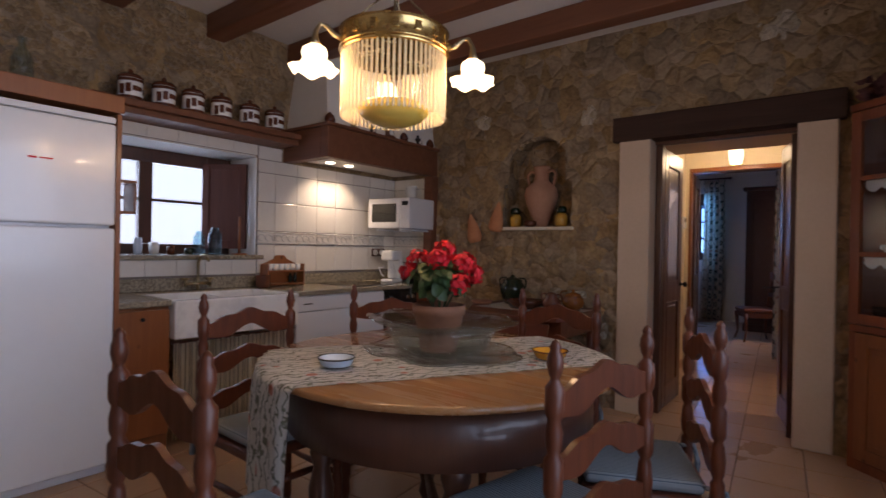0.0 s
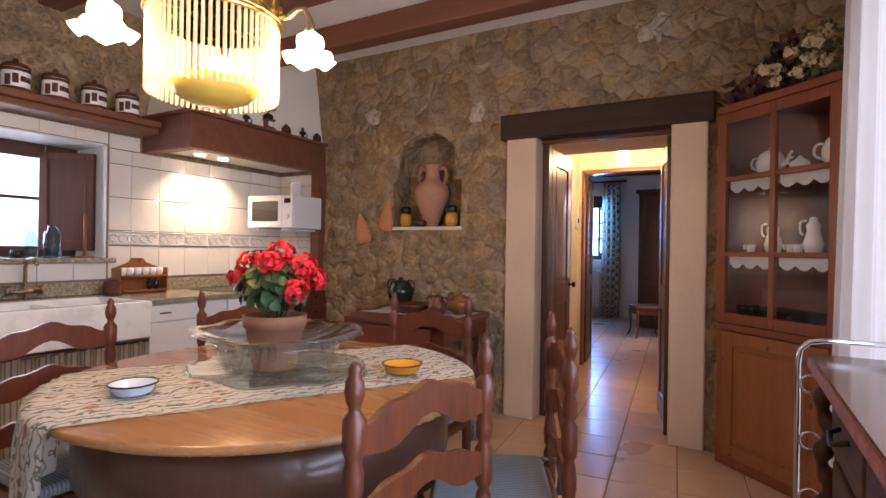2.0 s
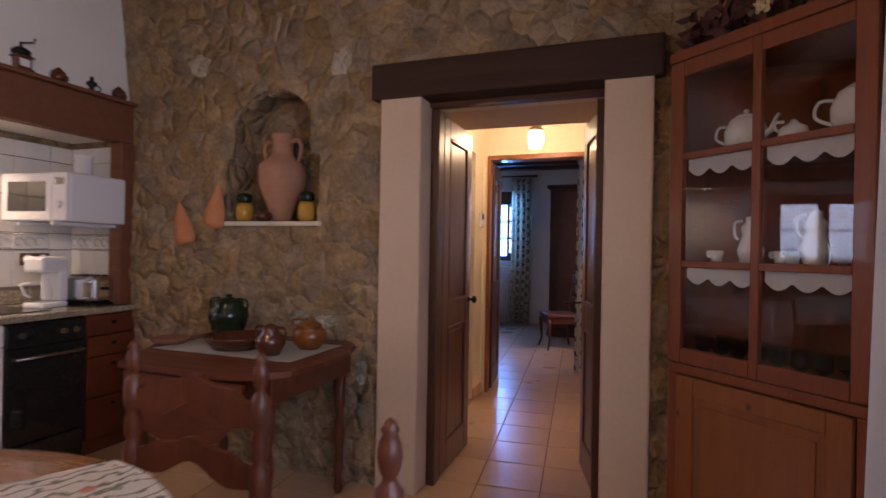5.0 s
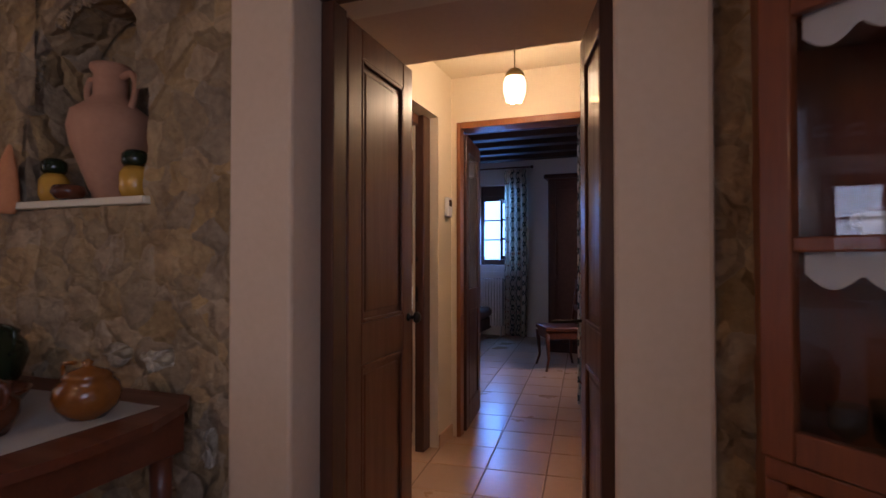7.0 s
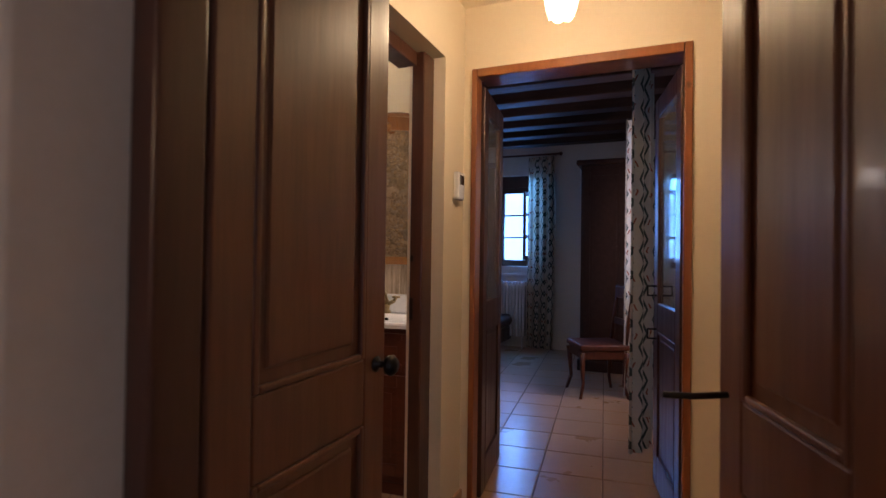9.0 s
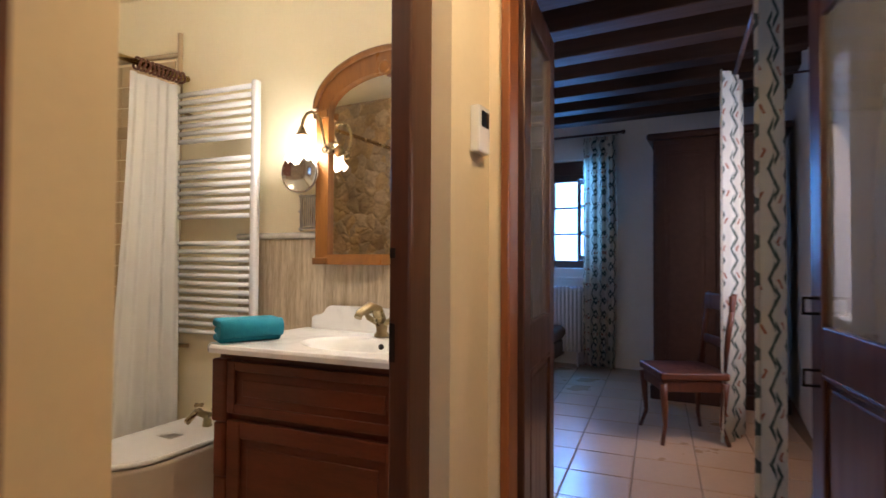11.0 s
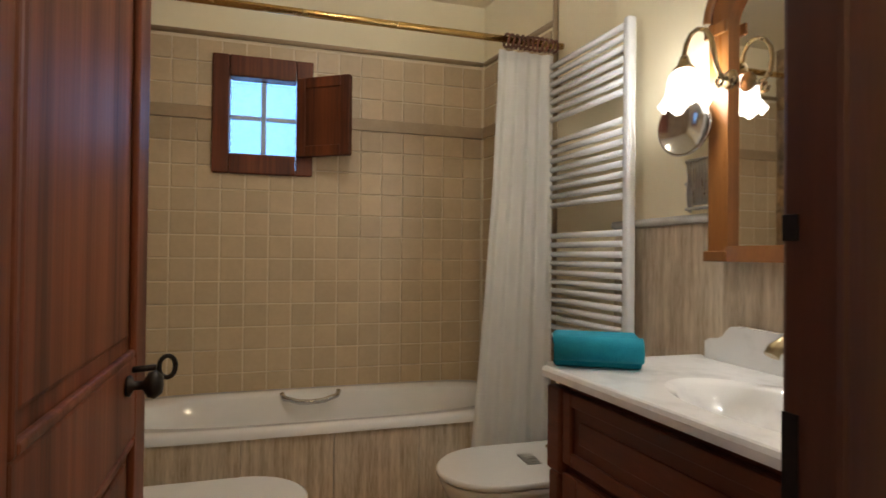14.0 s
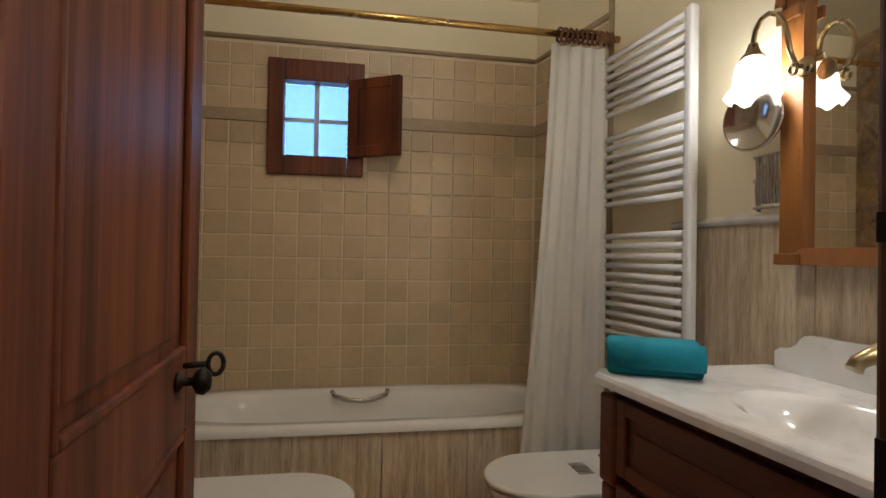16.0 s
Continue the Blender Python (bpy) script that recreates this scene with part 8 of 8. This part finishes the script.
# window reveal tiles
bm = bmesh.new()
rbox(bm, -3.88, KX0 + 0.005, WY1 - 0.009, WY1 - 0.001, 1.153, WZ1 - 0.012, 0.002)
rbox(bm, -3.88, KX0 + 0.005, 1.1215, WY1 - 0.01, WZ1 - 0.011, WZ1 - 0.001, 0.002)
structure("trim_window_reveal", bm, M_tile, "white tiled reveal of the kitchen window")

# bathroom tiles: back wall faces +x, side wall and south end
PT = 0.1165
bm = bmesh.new()
box(bm, BX0 + 0.0005, BX0 + 0.003, BY0 + 0.002, 4.885, 0.44, 2.27)
box(bm, BX0 + 0.0005, BX0 + 0.003, 5.375, 6.335, 0.44, 2.27)
box(bm, BX0 + 0.0005, BX0 + 0.003, 4.886, 5.374, 0.44, 1.585)
box(bm, BX0 + 0.0005, BX0 + 0.003, 4.886, 5.374, 2.186, 2.27)
btile = structure("wall_travertine", bm, M_travgrout, "small square tumbled travertine tiles round the bathtub")
backm = Matrix.Translation((BX0 + 0.003, 0, 0)) @ pose(0, 0, 0, 0, 0, 90)
ang_s = math.degrees(math.atan2(0.13, 0.65))
sidem = pose(BX0 + 0.012, 6.338, 0, 0, 0, ang_s)
for i in range(16):
    y = max(4.465 + PT * i, BY0 + 0.004)
    w = PT - 0.006
    wide = min(4.465 + PT * i + w, 6.33) - y
    for j in range(15):
        z = 0.458 + PT * j + (0.055 if j > 11 else 0)
        if z + w > 2.27 or (y + wide > 4.97 and y < 5.285 and z + w > 1.69 and z < 2.07):
            continue
        put_tile("tile", btile, y, z, wide, w, backm, 0.006, M_trav)
for i in range(5):
    for j in range(15):
        z = 0.458 + PT * j + (0.055 if j > 11 else 0)
        if z + PT > 2.28:
            continue
        put_tile("tile", btile, 0.004 + 0.122 * i, z, 0.117, PT - 0.006, sidem, 0.006, M_trav)
bm = bmesh.new()
rbox(bm, BX0 + 0.001, BX0 + 0.014, BY0 + 0.002, 4.884, 1.852, 1.918, 0.004)
rbox(bm, BX0 + 0.001, BX0 + 0.014, 5.376, 6.33, 1.852, 1.918, 0.004)
rbox(bm, 0.004, 0.63, -0.012, -0.0005, 1.852, 1.918, 0.004, sidem)
tube(bm, [(BX0 + 0.006, BY0 + 0.002, 2.285), (BX0 + 0.006, 6.33, 2.285)], 0.014, 8)
tube(bm, [(0.01, -0.002, 2.285), (0.64, -0.002, 2.285)], 0.014, 8, m=sidem)
tube(bm, [(0.64, -0.002, 0.45), (0.64, -0.002, 2.40)], 0.014, 8, m=sidem)
structure("trim_travertine_border", bm, mat("travertine_border", (0.42, 0.315, 0.195), (0.31, 0.225, 0.135), 0.5, scale=14, fine=60, bump=0.2), "slightly darker travertine border and rounded edge")

# floor tiles, turned a little against the walls
FP, FA = 0.345, 5.4
fl = pose(-0.18, 3.96, 0, 0, 0, FA)
ftile = tile_mesh("floor_tile", FP - 0.007, FP - 0.007, 0.012, M_terra, 0.004)
near, far_bm = [], bmesh.new()
for i in range(-22, 22):
    for j in range(-18, 24):
        c = fl @ Vector(((i + 0.5) * FP, (j + 0.5) * FP, 0))
        inside = (KX0 - 0.05 < c.x < KX1 + 0.05 and KY0 < c.y < KY1) or (HX0 - 0.1 < c.x < HX1 and KY1 <= c.y < RY0) or (BX0 < c.x < BX1 + 0.1 and BY0 < c.y < BY1) or (RX0 < c.x < RX1 and RY0 <= c.y < RY1)
        if not inside:
            continue
        if (c.x > -1.9 and c.y > 1.6 and c.y < 10.5) and len(near) < 290:
            o = new("floor_tile", ftile)
            o.parent = floor
            o.matrix_world = fl @ Matrix.Translation((i * FP + 0.0035, j * FP + 0.0035, -0.012)) @ pose(0, 0, 0, -90, 0, 0)
            near.append(o)
        else:
            rbox(far_bm, i * FP + 0.0035, (i + 1) * FP - 0.0035, j * FP + 0.0035, (j + 1) * FP - 0.0035, -0.012, 0.0, 0.004, fl, 1)
tagged(part("floor_tiles", far_bm, M_terra, floor), "terracotta floor tiles of the remaining floor", kind="stuff")

# stones in the rubble walls
random.seed(21)


def stone_mesh(k):
    """A rough flattened stone about one unit across, its back at y = 0, facing -y."""
    bm = bmesh.new()
    n = 16
    ph = [random.uniform(0, 6.28) for _ in range(4)]
    rad = [0.5 + 0.05 * math.sin(2 * a + ph[0]) + 0.045 * math.sin(3 * a + ph[1]) + 0.03 * math.sin(5 * a + ph[2]) + random.uniform(-0.02, 0.02) for a in (2 * math.pi * i / n for i in range(n))]
    squeeze = random.uniform(0.62, 0.95)
    rings = []
    for q, d in ((1.0, 0.10), (0.95, -0.04), (0.70, -0.085), (0.36, -0.10)):
        rings.append([bm.verts.new((q * rad[i] * math.cos(2 * math.pi * i / n), d + random.uniform(-0.045, 0.03) * (q < 1), q * squeeze * rad[i] * math.sin(2 * math.pi * i / n))) for i in range(n)])
    c = bm.verts.new((0, -0.115, 0))
    for p, q in zip(rings, rings[1:]):
        for i in range(n):
            bm.faces.new((p[i], p[(i + 1) % n], q[(i + 1) % n], q[i])).smooth = True
    for i in range(n):
        bm.faces.new((rings[-1][i], rings[-1][(i + 1) % n], c)).smooth = True
    return mesh_of("stone", bm, M_stone)


stones = [stone_mesh(k) for k in range(18)]


def lay_stones(parent, place, u0, u1, z0, z1, blocked, step, limit, depth=0.35):
    """Stones of uneven size in rough courses on a wall, its face at y = 0 of place."""
    n = 0
    z = z0 + step * 0.5
    while z < z1:
        u = u0 + random.uniform(0.2, 0.8) * step
        while u < u1 and n < limit:
            s = step * random.choice((0.8, 0.9, 1.0, 1.1, 1.3, 1.5)) * 1.08
            zz = z + random.uniform(-0.25, 0.25) * step
            if not any(a - s * 0.36 < u < b + s * 0.36 and c - s * 0.3 < zz < d + s * 0.3 for a, b, c, d in blocked) and u0 + s * 0.3 < u < u1 - s * 0.3:
                o = new("stone", random.choice(stones))
                o.parent = parent
                o.matrix_world = place @ Matrix.Translation((u, 0.002, zz)) @ pose(0, 0, 0, 0, random.uniform(-25, 25) + random.choice((0, 180)), 0) @ Matrix.Diagonal((s, depth * s * random.uniform(0.45, 0.95), s, 1))
                n += 1
            u += s * random.uniform(0.92, 1.12)
        z += step * 0.82
    return n




def rough_face(parent, place, u0, u1, z0, z1, holes, step, rise):
    """A lumpy pointed-mortar skin over a wall whose face is at y = 0 of place; rise(u, z) gives its relief."""
    nu, nz = round((u1 - u0) / step), round((z1 - z0) / step)
    bm = bmesh.new()
    grid = []
    for i in range(nu + 1):
        u = u0 + (u1 - u0) * i / nu
        row = []
        for j in range(nz + 1):
            z = z0 + (z1 - z0) * j / nz
            p = Vector((u, 0.37, z))
            w = p * 7.5 + 0.45 * noise.noise_vector(p * 4.0)
            cell = noise.voronoi(w)[0]
            h = 0.55 * min(1.0, (cell[1] - cell[0]) * 2.2) + 0.34 * noise.fractal(p * 11.0, 0.85, 2.1, 4) + 0.22 * noise.noise(p * 2.1)
            row.append(bm.verts.new(place @ Vector((u, -0.004 - rise(u, z) * (0.35 + h), z))))
        grid.append(row)
    for i in range(nu):
        for j in range(nz):
            u, z = u0 + (u1 - u0) * (i + 0.5) / nu, z0 + (z1 - z0) * (j + 0.5) / nz
            if not any(a < u < b and c < z < d for a, b, c, d in holes):
                bm.faces.new((grid[i][j], grid[i + 1][j], grid[i + 1][j + 1], grid[i][j + 1])).smooth = True
    bmesh.ops.delete(bm, geom=[v for v in bm.verts if not v.link_faces], context="VERTS")
    return part("mortar_face", bm, M_mortar, parent)


nplace = Matrix.Translation((0, KY1, 0))
rough_face(wall_north, nplace, -2.99, KX1, 0.0, KH, [(NX0 + 0.06, NX1 - 0.06, NZ0, NZ1 - 0.02), (NX0, NX1, NZ0 - 0.03, NZ0 + 0.38), (-1.045, 0.31, -1, 2.27), (0.42, KX1 + 1, -1, 2.05)], 0.016,
           lambda u, z: 0.009 + 0.030 * min(1.0, max(0.0, (1.75 - z) / 0.5)))
lay_stones(wall_north, nplace, -2.86, KX1, 0.0, KH, [(NX0, NX1, NZ0 - 0.06, NZ1), (-1.06, 0.33, -1, 2.3), (0.40, KX1 + 1, -1, 2.05), (-3.6, -2.86, -1, 2.2)], 0.15, 340)
for u, z, w, h, t in ((-1.57, 0.885, 0.15, 0.11, 0.10), (-1.385, 0.875, 0.15, 0.12, 0.09), (-1.17, 0.62, 0.12, 0.24, 0.05), (-1.32, 2.34, 0.15, 0.19, 0.03), (-0.02, 2.75, 0.25, 0.23, 0.025), (-2.35, 2.42, 0.20, 0.16, 0.03)):
    o = new("stone", stones[int(abs(u * 100)) % 18])
    o.data = o.data.copy()
    o.data.materials[0] = M_palestone
    o.parent = wall_north
    o.matrix_world = nplace @ Matrix.Translation((u, -0.004, z)) @ Matrix.Diagonal((w, t * 4, h * 1.2, 1))
wplace = Matrix.Translation((KX0, 0, 0)) @ pose(0, 0, 0, 0, 0, 90)
lay_stones(wall_west, wplace, 0.0, 2.66, 2.17, KH, [], 0.19, 90)
lay_stones(bpy.data.objects["wall_bath_south"], Matrix.Translation((0, BY0, 0)) @ pose(0, 0, 0, 0, 0, 180), -BX1 * 1.0 - 0.0, -BX0 - 0.6, 0.9, BH, [], 0.17, 140)
# rough curved head of the niche
for k in range(14):
    a = math.pi * (k + 0.5) / 14
    s = random.uniform(0.10, 0.16)
    o = new("stone", random.choice(stones))
    o.parent = wall_north
    o.matrix_world = nplace @ Matrix.Translation((-1.79 + 0.36 * math.cos(a), 0.03, 1.93 + 0.33 * math.sin(a))) @ pose(0, 0, 0, 0, random.uniform(0, 360), 0) @ Matrix.Diagonal((s, 0.9 * s, s, 1))
bm = bmesh.new()
arc = [(NX0 + 0.0005, NZ1 - 0.0005), (NX0 + 0.0005, 1.85)] + [(-1.79 + 0.3295 * math.cos(a), 1.85 + 0.38 * math.sin(a)) for a in np.linspace(math.pi, 0, 22)] + [(NX1 - 0.0005, 1.85), (NX1 - 0.0005, NZ1 - 0.0005)]
slab(bm, arc, 0.24, axis="y", m=pose(0, KY1 + 0.004, 0))
structure("wall_niche_arch", bm, M_mortar, "rough arched head of the wall niche")
